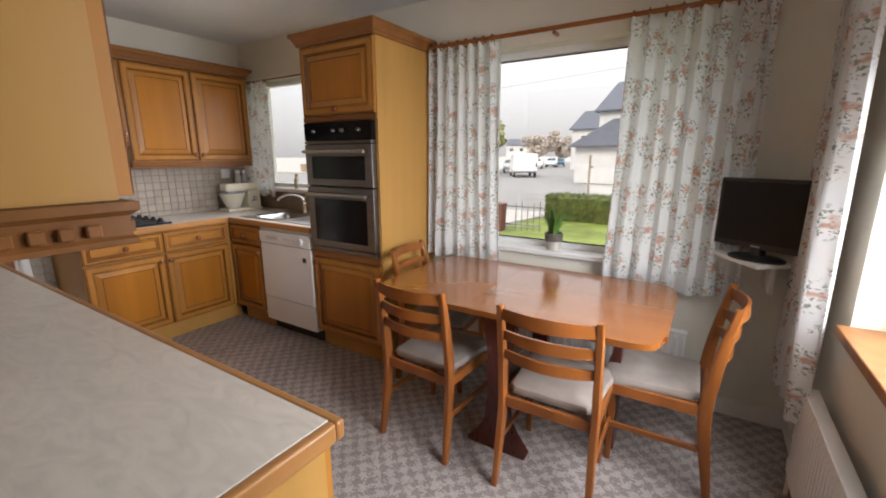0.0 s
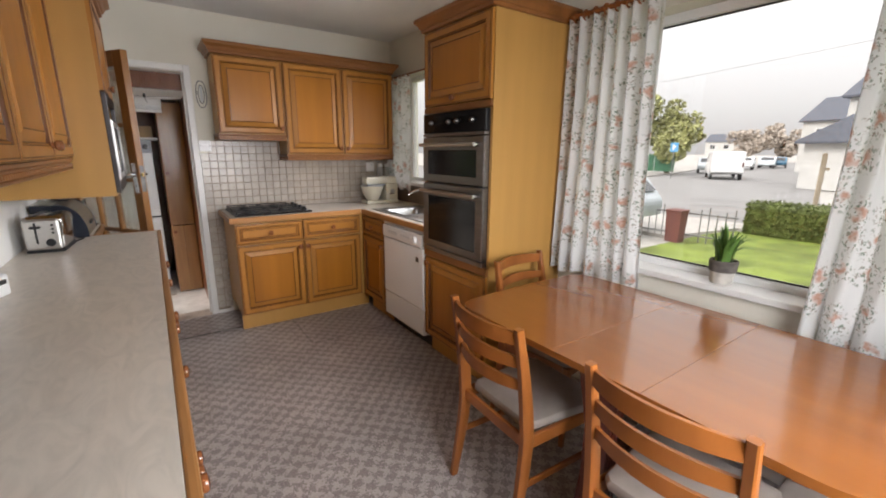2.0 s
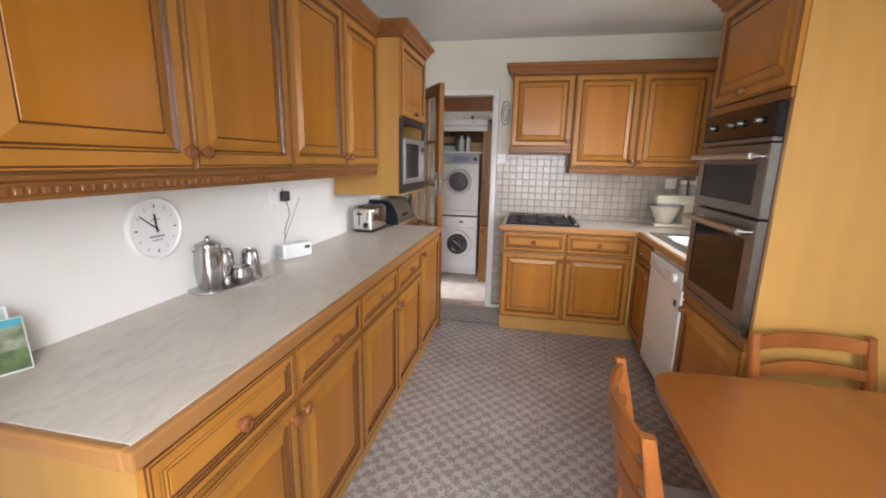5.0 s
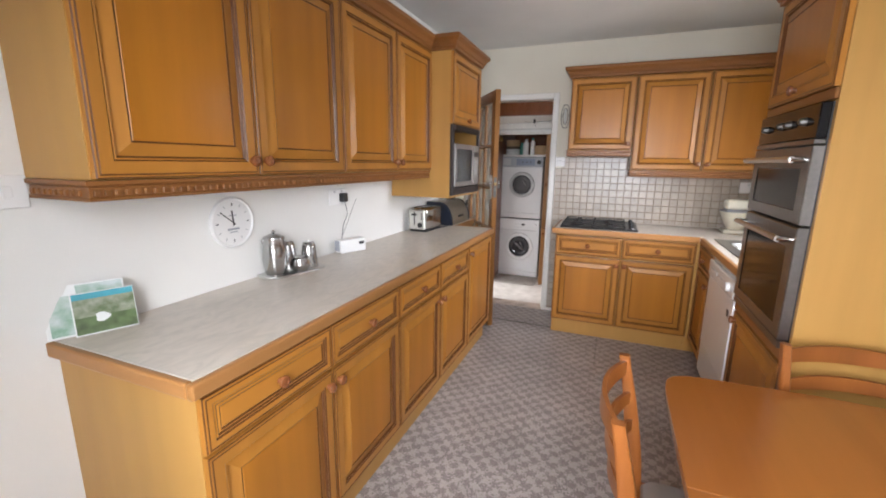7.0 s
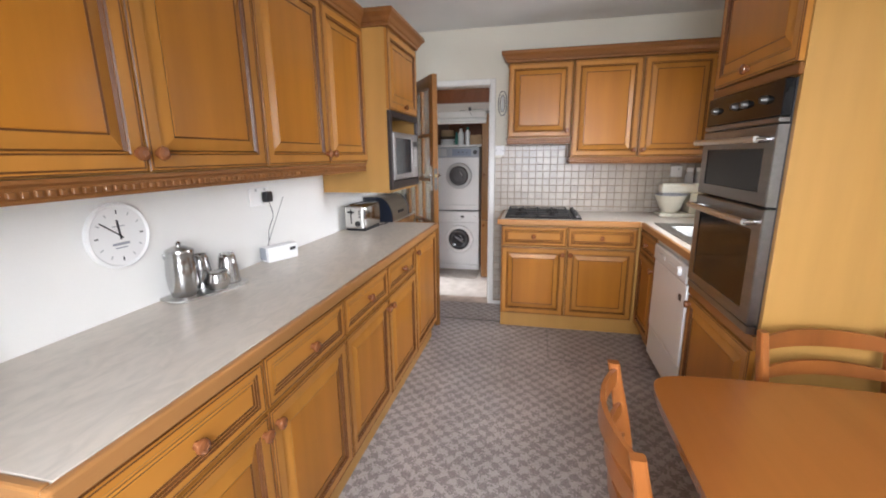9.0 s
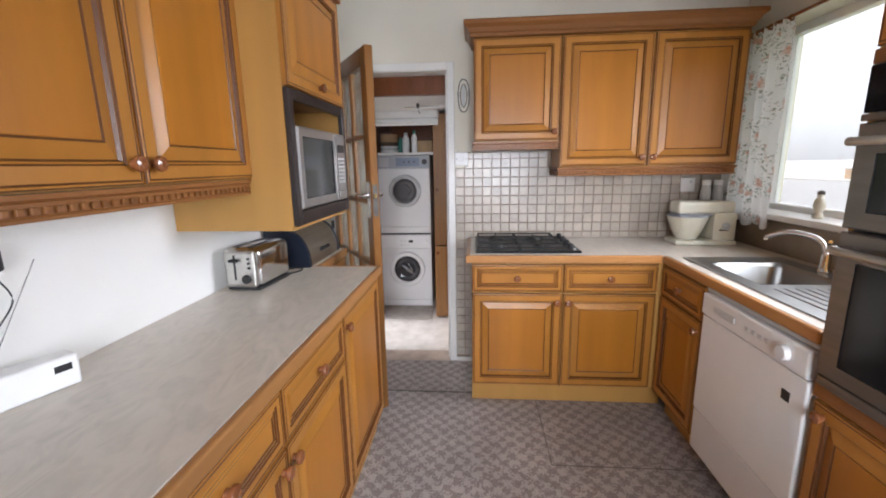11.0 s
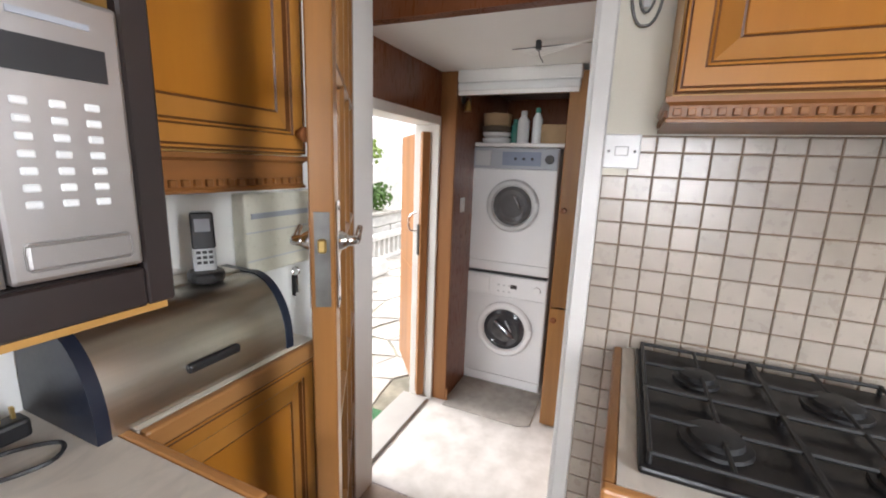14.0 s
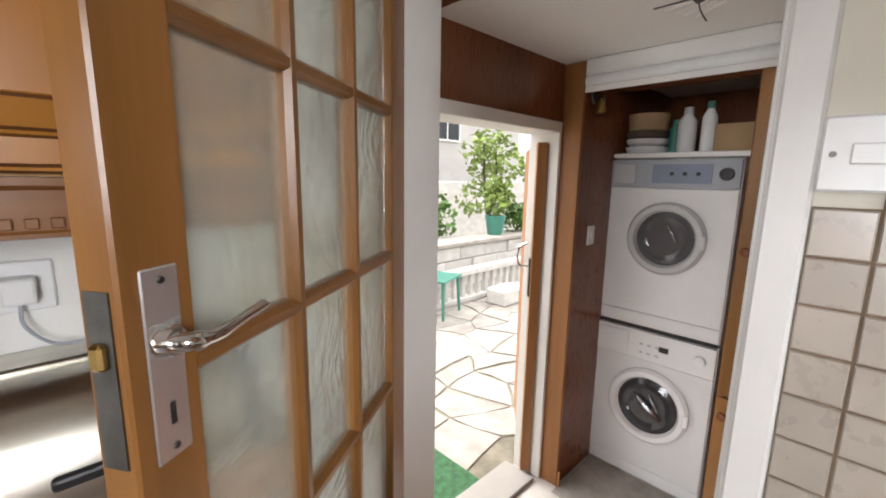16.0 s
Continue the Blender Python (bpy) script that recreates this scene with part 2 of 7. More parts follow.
CARBLUE = mat("blue_car_paint", (0.03, 0.13, 0.22), 0.25, 0, 0.02, (2, 2, 2), 30, 0, coat=0.5)
CARSILVER = mat("pale_blue_silver_paint", (0.42, 0.47, 0.50), 0.28, 0.3, 0.02, (2, 2, 2), 30, 0, coat=0.5)
CARGLASS = mat("car_glass", (0.03, 0.035, 0.04), 0.08, 0, 0.03, (2, 2, 2), 30, 0)
TYRE = mat("tyre", (0.02, 0.02, 0.02), 0.8, 0, 0.05, (9, 9, 9), 60, 0)
IRON = mat("grey_iron", (0.20, 0.20, 0.20), 0.6, 0.3, 0.1, (9, 9, 9), 60, 0)
SIGNBLUE = mat("sign_blue", (0.10, 0.34, 0.60), 0.5, 0, 0.03, (5, 5, 5), 30, 0)
DARKGREEN = mat("green_hoarding", (0.03, 0.13, 0.07), 0.7, 0, 0.1, (3, 3, 3), 30, 0)
FLAG = mat("crazy_paving_stone", (0.40, 0.375, 0.335), 0.8, 0, 0.14, (6, 6, 6), 60, 0.3, per_object=0.15)
MORTAR = mat("paving_joint", (0.27, 0.25, 0.19), 0.95, 0, 0.2, (9, 9, 9), 90, 0.3)
GARDENWALL = mat("whitewashed_block", (0.60, 0.59, 0.56), 0.85, 0, 0.09, (5, 5, 9), 60, 0.3)
PHOTO_A = mat("photo_print", (0.10, 0.14, 0.06), 0.4, 0, 0.2, (30, 30, 30), 90, 0, color2=(0.34, 0.36, 0.28))
PHOTO_B = mat("leaflet_print", (0.50, 0.56, 0.55), 0.4, 0, 0.1, (22, 22, 22), 80, 0, color2=(0.16, 0.30, 0.20))
HOBBLACK = mat("black_hob_enamel", (0.008, 0.008, 0.009), 0.3, 0, 0.05, (9, 9, 9), 60, 0, spec=0.3)
GREENMAT = mat("green_doormat", (0.04, 0.13, 0.055), 0.95, 0, 0.2, (30, 30, 30), 200, 0.4)
GREENPLASTIC = mat("green_garden_plastic", (0.05, 0.22, 0.17), 0.4, 0, 0.06, (6, 6, 6), 60, 0)


def laminate():
    m = mat("marbled_laminate", (0.62, 0.56, 0.488), 0.3, 0, 0.06, (7.0, 16.0, 7.0), 60, 0.0, 0.001, (0.51, 0.465, 0.405), 0.0, 0.5, 7.0, 0.0)
    for node in m.node_tree.nodes:
        if node.type == "TEX_NOISE" and node.inputs["Detail"].default_value == 7.0:
            node.inputs["Distortion"].default_value = 2.4
        if node.type == "MAP_RANGE" and node.inputs[2].default_value > 0.6 and node.inputs[1].default_value > 0.3:
            node.inputs[1].default_value, node.inputs[2].default_value = 0.40, 0.74
    return m


LAMINATE = laminate()
LIGHTSTEEL = mat("silver_paint", (0.41, 0.395, 0.385), 0.36, 0.85, 0.04, (6, 6, 6), 120, 0.02)
SIGNGREY = mat("blue_grey_print", (0.20, 0.24, 0.32), 0.4, 0, 0.05, (6, 6, 6), 60, 0)
DARKOAK = wood("brown_cupboard_wood", (0.36, 0.175, 0.055), "z", 0.32, 0.2, 0.3)


def vinyl():
    """Sheet vinyl printed with a ragged check of small grey-brown blocks."""
    m = mat("checked_vinyl", (0.315, 0.280, 0.264), 0.36, 0, 0.10, (3, 3, 3), 90, 0.1, 0.001, per_object=0.0)
    n, l = m.node_tree.nodes, m.node_tree.links
    b = n["Principled BSDF"]
    old = b.inputs["Base Color"].links[0].from_socket
    tc = n.new("ShaderNodeTexCoord")
    ns = n.new("ShaderNodeTexNoise")
    ns.inputs["Scale"].default_value = 62
    ns.inputs["Detail"].default_value = 1.5
    l.new(tc.outputs["Object"], ns.inputs[0])
    off = n.new("ShaderNodeVectorMath")
    off.operation = "MULTIPLY_ADD"
    off.inputs[1].default_value = (0.085, 0.085, 0)
    l.new(ns.outputs["Color"], off.inputs[0])
    l.new(tc.outputs["Object"], off.inputs[2])
    flat = n.new("ShaderNodeVectorMath")
    flat.operation = "MULTIPLY"
    flat.inputs[1].default_value = (1, 1, 0)
    l.new(off.outputs[0], flat.inputs[0])
    chk = n.new("ShaderNodeTexChecker")
    chk.inputs["Scale"].default_value = 1 / 0.044
    l.new(flat.outputs[0], chk.inputs[0])
    sp = n.new("ShaderNodeTexNoise")
    sp.inputs["Scale"].default_value = 130
    sp.inputs["Detail"].default_value = 2
    l.new(tc.outputs["Object"], sp.inputs[0])
    add = n.new("ShaderNodeMath")
    add.operation = "MULTIPLY_ADD"
    add.inputs[1].default_value = 0.55
    l.new(chk.outputs["Fac"], add.inputs[0])
    l.new(sp.outputs[0], add.inputs[2])
    mr = n.new("ShaderNodeMapRange")
    mr.inputs[1].default_value, mr.inputs[2].default_value = 0.35, 1.15
    l.new(add.outputs[0], mr.inputs[0])
    mx = n.new("ShaderNodeMix")
    mx.data_type = "RGBA"
    mx.blend_type = "MULTIPLY"
    mx.inputs[0].default_value = 1.0
    cr = n.new("ShaderNodeMix")
    cr.data_type = "RGBA"
    cr.inputs[6].default_value = (0.66, 0.635, 0.625, 1)
    cr.inputs[7].default_value = (1.46, 1.45, 1.46, 1)
    l.new(mr.outputs[0], cr.inputs[0])
    l.new(old, mx.inputs[6])
    l.new(cr.outputs[2], mx.inputs[7])
    l.new(mx.outputs[2], b.inputs["Base Color"])
    return m


VINYL = vinyl()


def floral():
    """White cotton with sprigs of orange-pink flowers and grey-green leaves; some daylight comes through."""
    m = bpy.data.materials.new("floral_cotton")
    m.use_nodes = True
    n, l = m.node_tree.nodes, m.node_tree.links
    out = n["Material Output"]
    n.remove(n["Principled BSDF"])
    uv = n.new("ShaderNodeTexCoord")

    def spots(scale, r0, r1, shift, smooth=0.35, warp=0.03, wscale=18):
        mp = n.new("ShaderNodeMapping")
        mp.inputs["Location"].default_value = shift
        l.new(uv.outputs["UV"], mp.inputs[0])
        nz = n.new("ShaderNodeTexNoise")
        nz.inputs["Scale"].default_value = wscale
        nz.inputs["Detail"].default_value = 2
        l.new(mp.outputs[0], nz.inputs[0])
        sub = n.new("ShaderNodeVectorMath")
        sub.operation = "MULTIPLY_ADD"
        sub.inputs[1].default_value = (warp * 2, warp * 2, 0)
        l.new(nz.outputs["Color"], sub.inputs[0])
        l.new(mp.outputs[0], sub.inputs[2])
        v = n.new("ShaderNodeTexVoronoi")
        v.voronoi_dimensions = "2D"
        v.inputs["Scale"].default_value = scale
        v.inputs["Randomness"].default_value = 0.75
        l.new(sub.outputs[0], v.inputs[0])
        r = n.new("ShaderNodeMapRange")
        r.inputs[1].default_value, r.inputs[2].default_value = r0, r1
        r.inputs[3].default_value, r.inputs[4].default_value = 1, 0
        l.new(v.outputs["Distance"], r.inputs[0])
        return r, v

    def blend(a, fac, col):
        mx = n.new("ShaderNodeMix")
        mx.data_type = "RGBA"
        l.new(fac, mx.inputs[0])
        if isinstance(a, tuple):
            mx.inputs[6].default_value = a
        else:
            l.new(a, mx.inputs[6])
        if isinstance(col, tuple):
            mx.inputs[7].default_value = col
        else:
            l.new(col, mx.inputs[7])
        return mx.outputs[2]

    near, _ = spots(7.4, 0.34, 0.52, (0, 0, 0), warp=0.06, wscale=11)
    leaf, _ = spots(40, 0.14, 0.27, (3.1, 1.7, 0), warp=0.02, wscale=45)
    stem, _ = spots(55, 0.12, 0.24, (7.1, 2.7, 0), warp=0.03, wscale=30)
    flower, _ = spots(7.4, 0.06, 0.20, (0, 0, 0), warp=0.05, wscale=20)
    petal = n.new("ShaderNodeTexNoise")
    petal.inputs["Scale"].default_value = 55
    l.new(uv.outputs["UV"], petal.inputs[0])

    def times(a, b):
        q = n.new("ShaderNodeMath")
        q.operation = "MULTIPLY"
        l.new(a, q.inputs[0])
        l.new(b, q.inputs[1])
        return q.outputs[0]

    pet = blend((0.74, 0.54, 0.45, 1), petal.outputs[0], (0.50, 0.22, 0.15, 1))
    c = blend((0.83, 0.835, 0.83, 1), times(near.outputs[0], leaf.outputs[0]), (0.25, 0.31, 0.25, 1))
    c = blend(c, times(near.outputs[0], stem.outputs[0]), (0.42, 0.37, 0.33, 1))
    c = blend(c, flower.outputs[0], pet)
    d = n.new("ShaderNodeBsdfDiffuse")
    t = n.new("ShaderNodeBsdfTranslucent")
    mx = n.new("ShaderNodeMixShader")
    mx.inputs[0].default_value = 0.5
    weave = n.new("ShaderNodeTexNoise")
    weave.inputs["Scale"].default_value = 700
    l.new(uv.outputs["UV"], weave.inputs[0])
    bp = n.new("ShaderNodeBump")
    bp.inputs["Strength"].default_value = 0.2
    bp.inputs["Distance"].default_value = 0.001
    l.new(weave.outputs[0], bp.inputs["Height"])
    l.new(bp.outputs[0], d.inputs["Normal"])
    l.new(c, d.inputs[0])
    l.new(c, t.inputs[0])
    l.new(d.outputs[0], mx.inputs[1])
    l.new(t.outputs[0], mx.inputs[2])
    l.new(mx.outputs[0], out.inputs[0])
    return m


FLORAL = floral()
# ---- mesh helpers ----
def bm_box(bm, x0, y0, z0, x1, y1, z1, bevel=0.0, seg=1):
    vs = [bm.verts.new((x, y, z)) for x in (x0, x1) for y in (y0, y1) for z in (z0, z1)]
    fs = [bm.faces.new([vs[i] for i in q]) for q in ((0, 1, 3, 2), (4, 6, 7, 5), (0, 4, 5, 1), (2, 3, 7, 6), (0, 2, 6, 4), (1, 5, 7, 3))]
    if bevel:
        es = list({e for f in fs for e in f.edges})
        bmesh.ops.bevel(bm, geom=es, offset=bevel, segments=seg, affect="EDGES", profile=0.5)
    return vs


def box(x0, y0, z0, x1, y1, z1, bevel=0.0, seg=1):
    bm = bmesh.new()
    bm_box(bm, x0, y0, z0, x1, y1, z1, bevel, seg)
    return bm


def boxes(*rows, bevel=0.0):
    bm = bmesh.new()
    for r in rows:
        bm_box(bm, *r, bevel=bevel)
    return bm


def bm_rings(bm, rings, close=True, caps=True, mats=None):
    """Joins rings of points into a skin."""
    vr = [[bm.verts.new(p) for p in ring] for ring in rings]
    k = len(vr[0])
    for j, (a, b) in enumerate(zip(vr, vr[1:])):
        for i in range(k if close else k - 1):
            f = bm.faces.new((a[i], a[(i + 1) % k], b[(i + 1) % k], b[i]))
            if mats:
                f.material_index = mats[j]
    if caps and close:
        f0 = bm.faces.new(vr[0][::-1])
        f1 = bm.faces.new(vr[-1])
        if mats:
            f0.material_index, f1.material_index = mats[0], mats[-1]
    return vr


def lathe(profile, seg=24, m=None, bm=None):
    """A turned body about z from rows of radius and height."""
    bm = bm or bmesh.new()
    rings = [[(max(r, 0.0004) * math.cos(2 * math.pi * i / seg), max(r, 0.0004) * math.sin(2 * math.pi * i / seg), z) for i in range(seg)] for r, z in profile]
    if m is not None:
        rings = [[tuple(m @ Vector(p)) for p in ring] for ring in rings]
    bm_rings(bm, rings)
    return bm


def tube(points, r, seg=8, bm=None):
    bm = bm or bmesh.new()
    pts = [Vector(p) for p in points]
    rad = r if isinstance(r, (list, tuple)) else [r] * len(pts)
    rings = []
    for i, p in enumerate(pts):
        d = (pts[min(i + 1, len(pts) - 1)] - pts[max(i - 1, 0)]).normalized()
        q = d.to_track_quat("Z", "Y")
        rings.append([tuple(p + q @ Vector((rad[i] * math.cos(2 * math.pi * k / seg), rad[i] * math.sin(2 * math.pi * k / seg), 0))) for k in range(seg)])
    bm_rings(bm, rings)
    return bm


def curve_pts(pts, n=6):
    """A smooth run of points through pts."""
    p = [Vector(q) for q in pts]
    p = [p[0] * 2 - p[1]] + p + [p[-1] * 2 - p[-2]]
    out = []
    for i in range(1, len(p) - 2):
        for k in range(n):
            t = k / n
            a, b, c, d = p[i - 1], p[i], p[i + 1], p[i + 2]
            out.append(0.5 * ((2 * b) + (c - a) * t + (2 * a - 5 * b + 4 * c - d) * t * t + (3 * b - a - 3 * c + d) * t ** 3))
    out.append(p[-2])
    return out


def prism(outline, z0, z1, bevel=0.0, m=None):
    bm = bmesh.new()
    bm_rings(bm, [[(x, y, z0) for x, y in outline], [(x, y, z1) for x, y in outline]])
    if bevel:
        es = [e for e in bm.edges if abs(e.verts[0].co.z - e.verts[1].co.z) < 1e-6]
        bmesh.ops.bevel(bm, geom=es, offset=bevel, segments=2, affect="EDGES", profile=0.5)
    if m is not None:
        bm.transform(m)
    return bm


def finish(name, bm, mats, smooth=False):
    bmesh.ops.recalc_face_normals(bm, faces=bm.faces)
    me = bpy.data.meshes.new(name)
    bm.to_mesh(me)
    bm.free()
    for q in mats if isinstance(mats, (list, tuple)) else (mats,):
        me.materials.append(q)
    if smooth:
        for p in me.polygons:
            p.use_smooth = True
        me.set_sharp_from_angle(angle=radians(38))
    return me


def part(name, bm, material, parent, label="", smooth=False):
    ob = new(name, finish(name, bm, material, smooth))
    ob.parent = parent
    return tagged(ob, label)


def thing(name, label, category, m=None, group="", kind=""):
    ob = new(name)
    ob.empty_display_size = 0.1
    if m is not None:
        ob.matrix_basis = m
    return tagged(ob, label, category, group, kind)


def single(name, bm, material, label, category, m=None, group="", kind="", smooth=False):
    ob = new(name, finish(name, bm, material, smooth))
    if m is not None:
        ob.matrix_basis = m
    return tagged(ob, label, category, group, kind)


def struct(name, bm, material, label="", category="", smooth=False):
    return single(name, bm, material, label or name.replace("_", " "), category or "structure", kind="structure", smooth=smooth)


def loft_rects(rows):
    bm = bmesh.new()
    bm_rings(bm, [[(x0, y0, z), (x1, y0, z), (x1, y1, z), (x0, y1, z)] for x0, x1, y0, y1, z in rows])
    return bm


def panel_front(x0, x1, z0, z1, y=0.0, th=0.02, fr=0.042, raise_=0.0005, deep=0.0105, slope=0.034):
    """A framed front with a fielded panel; its face looks along -y. Slots: frame, groove shade, panel."""
    bm = bmesh.new()

    def ring(i, d):
        return [(x0 + i, y - th + d, z0 + i), (x1 - i, y - th + d, z0 + i), (x1 - i, y - th + d, z1 - i), (x0 + i, y - th + d, z1 - i)]

    e = fr + 0.012 + slope
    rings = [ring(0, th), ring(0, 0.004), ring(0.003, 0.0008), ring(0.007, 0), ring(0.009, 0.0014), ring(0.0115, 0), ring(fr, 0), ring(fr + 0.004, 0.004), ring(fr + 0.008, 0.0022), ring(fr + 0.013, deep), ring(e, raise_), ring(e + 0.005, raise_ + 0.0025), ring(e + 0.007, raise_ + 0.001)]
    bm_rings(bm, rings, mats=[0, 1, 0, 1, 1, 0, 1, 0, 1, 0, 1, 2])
    return bm


FRONT = [OAK, OAK_SHADE, OAK_PANEL]
FRONTX = [OAKX, OAK_SHADE, OAKX]


def knob(parent, x, y, z, r=0.019):
    """A turned wooden knob that looks along -y."""
    bm = lathe([(r * 0.55, 0), (r * 0.5, 0.008), (r * 0.95, 0.014), (r, 0.019), (r * 0.9, 0.024), (r * 0.45, 0.027), (r * 0.35, 0.0255), (0, 0.0255)], 16, pose(x, y, z, 90))
    return part("knob", bm, KNOB, parent, "turned dark wooden knob", True)


def base_unit(m, w, d, label, h=0.87, drawer=True, side=1, plinth=0.13, kick=0.03, group="fitted base units", body_top=None):
    u = thing("base_cabinet", label, "cabinet", m, group)
    part("body", box(0, 0, plinth, w, d, body_top or h), OAK_SIDE, u)
    if body_top:
        part("front_rail", box(0, 0, body_top, w, 0.02, h), OAK_SIDE, u)
    part("plinth", box(0, kick, 0, w, kick + 0.018, plinth - 0.002), OAK_SIDE, u)
    g = 0.003
    top = h - 0.012
    if drawer:
        f = part("drawer_front", panel_front(g, w - g, top - 0.155, top, 0, 0.02, 0.026, 0.003, 0.005, 0.006), FRONTX, u)
        knob(f, w / 2, -0.02, top - 0.0775)
        top -= 0.165
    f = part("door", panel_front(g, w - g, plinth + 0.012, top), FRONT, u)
    knob(f, w - 0.03 if side > 0 else 0.03, -0.02, top - 0.05)
    return u


def wall_unit(m, w, d, z0, z1, label, side=1, group="fitted wall units", doors=1):
    u = thing("wall_cabinet", label, "cabinet", m, group)
    part("body", boxes((0, 0, z0, w, d, z1)), OAK_SIDE, u)
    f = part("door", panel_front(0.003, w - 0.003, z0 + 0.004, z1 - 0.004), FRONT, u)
    knob(f, w - 0.03 if side > 0 else 0.03, -0.02, z0 + 0.05)
    return u


def dentils(parent, x0, x1, y0, y1, z0, z1, n=None, side_l=True, side_r=True, size=0.014, pitch=0.024):
    """A moulded rail with a row of small blocks on its front (-y) and ends."""
    bm = loft_rects([(x0 - 0.004, x1 + 0.004, y0 - 0.004, y1, z0), (x0 - 0.004, x1 + 0.004, y0 - 0.004, y1, z0 + 0.006), (x0, x1, y0, y1, z0 + 0.010), (x0, x1, y0, y1, z1 - 0.016), (x0 - 0.008, x1 + 0.008, y0 - 0.008, y1, z1 - 0.010), (x0 - 0.008, x1 + 0.008, y0 - 0.008, y1, z1)])
    rail = part("rail", bm, OAK_MOULD, parent)
    me = finish("dentil", box(-0.007, -0.007, 0, 0.007, 0.007, size, 0.0015), OAK_MOULD)
    spots_ = []
    x = x0 + 0.014
    while x + size / 2 < x1:
        spots_.append((x, y0, z0 + 0.012))
        x += pitch
    for ok, xa in ((side_l, x0), (side_r, x1)):
        y = y0 + 0.014 + pitch
        while ok and y + size < y1:
            spots_.append((xa, y, z0 + 0.012))
            y += pitch
    for p in spots_:
        d = new("dentil", me)
        d.parent = parent
        d.location = p
    return rail


def cornice(x0, x1, y0, y1, z0, h=0.085, o=0.05, l=1, r=1):
    rows = []
    for k, (s, hh) in enumerate(((0.0, 0.0), (0.012, 0.004), (0.012, 0.020), (0.02, 0.024), (0.03, 0.045), (0.045, 0.058), (0.05, 0.062), (0.05, 0.078), (0.046, 0.085))):
        q = s * o / 0.05
        rows.append((x0 - q * l, x1 + q * r, y0 - q, y1, z0 + hh * h / 0.085))
    return loft_rects(rows)
# ---- the room ----
XW, XE, YS, YN, CEILZ = -3.985, 0.50, -0.07, 2.60, 2.45
struct("floor", box(XW - 0.15, YS - 0.14, -0.12, XE, YN, 0.0), VINYL, "grey-brown basketweave sheet vinyl floor", "floor")
struct("ceiling", box(XW - 0.15, YS - 0.15, CEILZ, XE + 0.2, YN + 0.26, CEILZ + 0.12), CEIL, "off-white painted kitchen ceiling", "ceiling")
# north wall with the big window and the sink window
WX0, WX1, WZ0, WZ1 = -1.62, 0.02, 0.80, 2.07
SX0, SX1, SZ0, SZ1 = -3.88, -2.44, 1.10, 2.12
T = 0.26
struct("wall_north", boxes((XW - 0.15, YN, -0.12, SX0, YN + T, CEILZ), (SX0, YN, -0.12, SX1, YN + T, SZ0), (SX0, YN, SZ1, SX1, YN + T, CEILZ), (SX1, YN, -0.12, WX0, YN + T, CEILZ), (WX0, YN, -0.12, WX1, YN + T, WZ0), (WX0, YN, WZ1, WX1, YN + T, CEILZ), (WX1, YN, -0.12, XE + 0.2, YN + T, CEILZ)), WALL, "cream painted window wall", "wall")
# east wall with a window
EY0, EY1, EZ0, EZ1 = 0.72, 1.98, 0.80, 2.07
struct("wall_east", boxes((XE, YS - 0.15, -0.12, XE + 0.2, EY0, CEILZ), (XE, EY0, -0.12, XE + 0.2, EY1, EZ0), (XE, EY0, EZ1, XE + 0.2, EY1, CEILZ), (XE, EY1, -0.12, XE + 0.2, YN, CEILZ)), WALL, "cream painted end wall with a window", "wall")
# south wall with the doorway through which one comes in
DX0, DX1 = -0.30, 0.46
struct("wall_south", boxes((XW - 0.15, YS - 0.14, -0.12, DX0, YS, CEILZ), (DX0, YS - 0.14, 2.04, DX1, YS, CEILZ), (DX1, YS - 0.14, -0.12, XE, YS, CEILZ)), WALL_S, "white painted long wall", "wall")
# west wall with the opening to the laundry
OY0, OY1, OZ1 = 0.035, 0.80, 1.99
struct("wall_west", boxes((XW - 0.14, YS, -0.12, XW, OY0 - 0.03, CEILZ), (XW - 0.14, OY0 - 0.03, OZ1 + 0.03, XW, OY1 + 0.03, CEILZ), (XW - 0.14, OY1 + 0.03, -0.12, XW, YN, CEILZ)), WALL, "cream painted end wall with a doorway", "wall")
struct("hall_floor", box(-0.9, -1.7, -0.12, 0.9, YS - 0.14, 0.0), MATGREY, "plain hall floor", "floor")
struct("hall_walls", boxes((-1.0, -1.7, -0.1, -0.9, YS - 0.14, CEILZ), (0.9, -1.7, -0.1, 1.0, YS - 0.14, CEILZ), (-1.0, -1.8, -0.1, 1.0, -1.7, CEILZ)), WALL_S, "plain hall walls", "wall")
struct("hall_ceiling", box(-1.0, -1.8, CEILZ, 1.0, YS - 0.15, CEILZ + 0.1), CEIL, "plain hall ceiling", "ceiling")
# door lining and architrave to the laundry
fr = thing("door_frame", "white gloss painted door lining and architrave", "door frame", kind="structure")
part("jamb", box(XW - 0.145, OY0 - 0.03, -0.04, XW + 0.004, OY0, OZ1, 0.002), WHITE, fr)
part("jamb", box(XW - 0.145, OY1, -0.04, XW + 0.004, OY1 + 0.03, OZ1, 0.002), WHITE, fr)
part("head", box(XW - 0.145, OY0 - 0.03, OZ1, XW + 0.004, OY1 + 0.03, OZ1 + 0.03, 0.002), WHITE, fr)
part("door_stop", box(XW - 0.08, OY1 - 0.012, -0.03, XW - 0.045, OY1, OZ1, 0.002), WHITE, fr)
part("architrave", box(XW, OY1 + 0.004, 0, XW + 0.016, OY1 + 0.05, OZ1 + 0.05, 0.004), WHITE, fr)
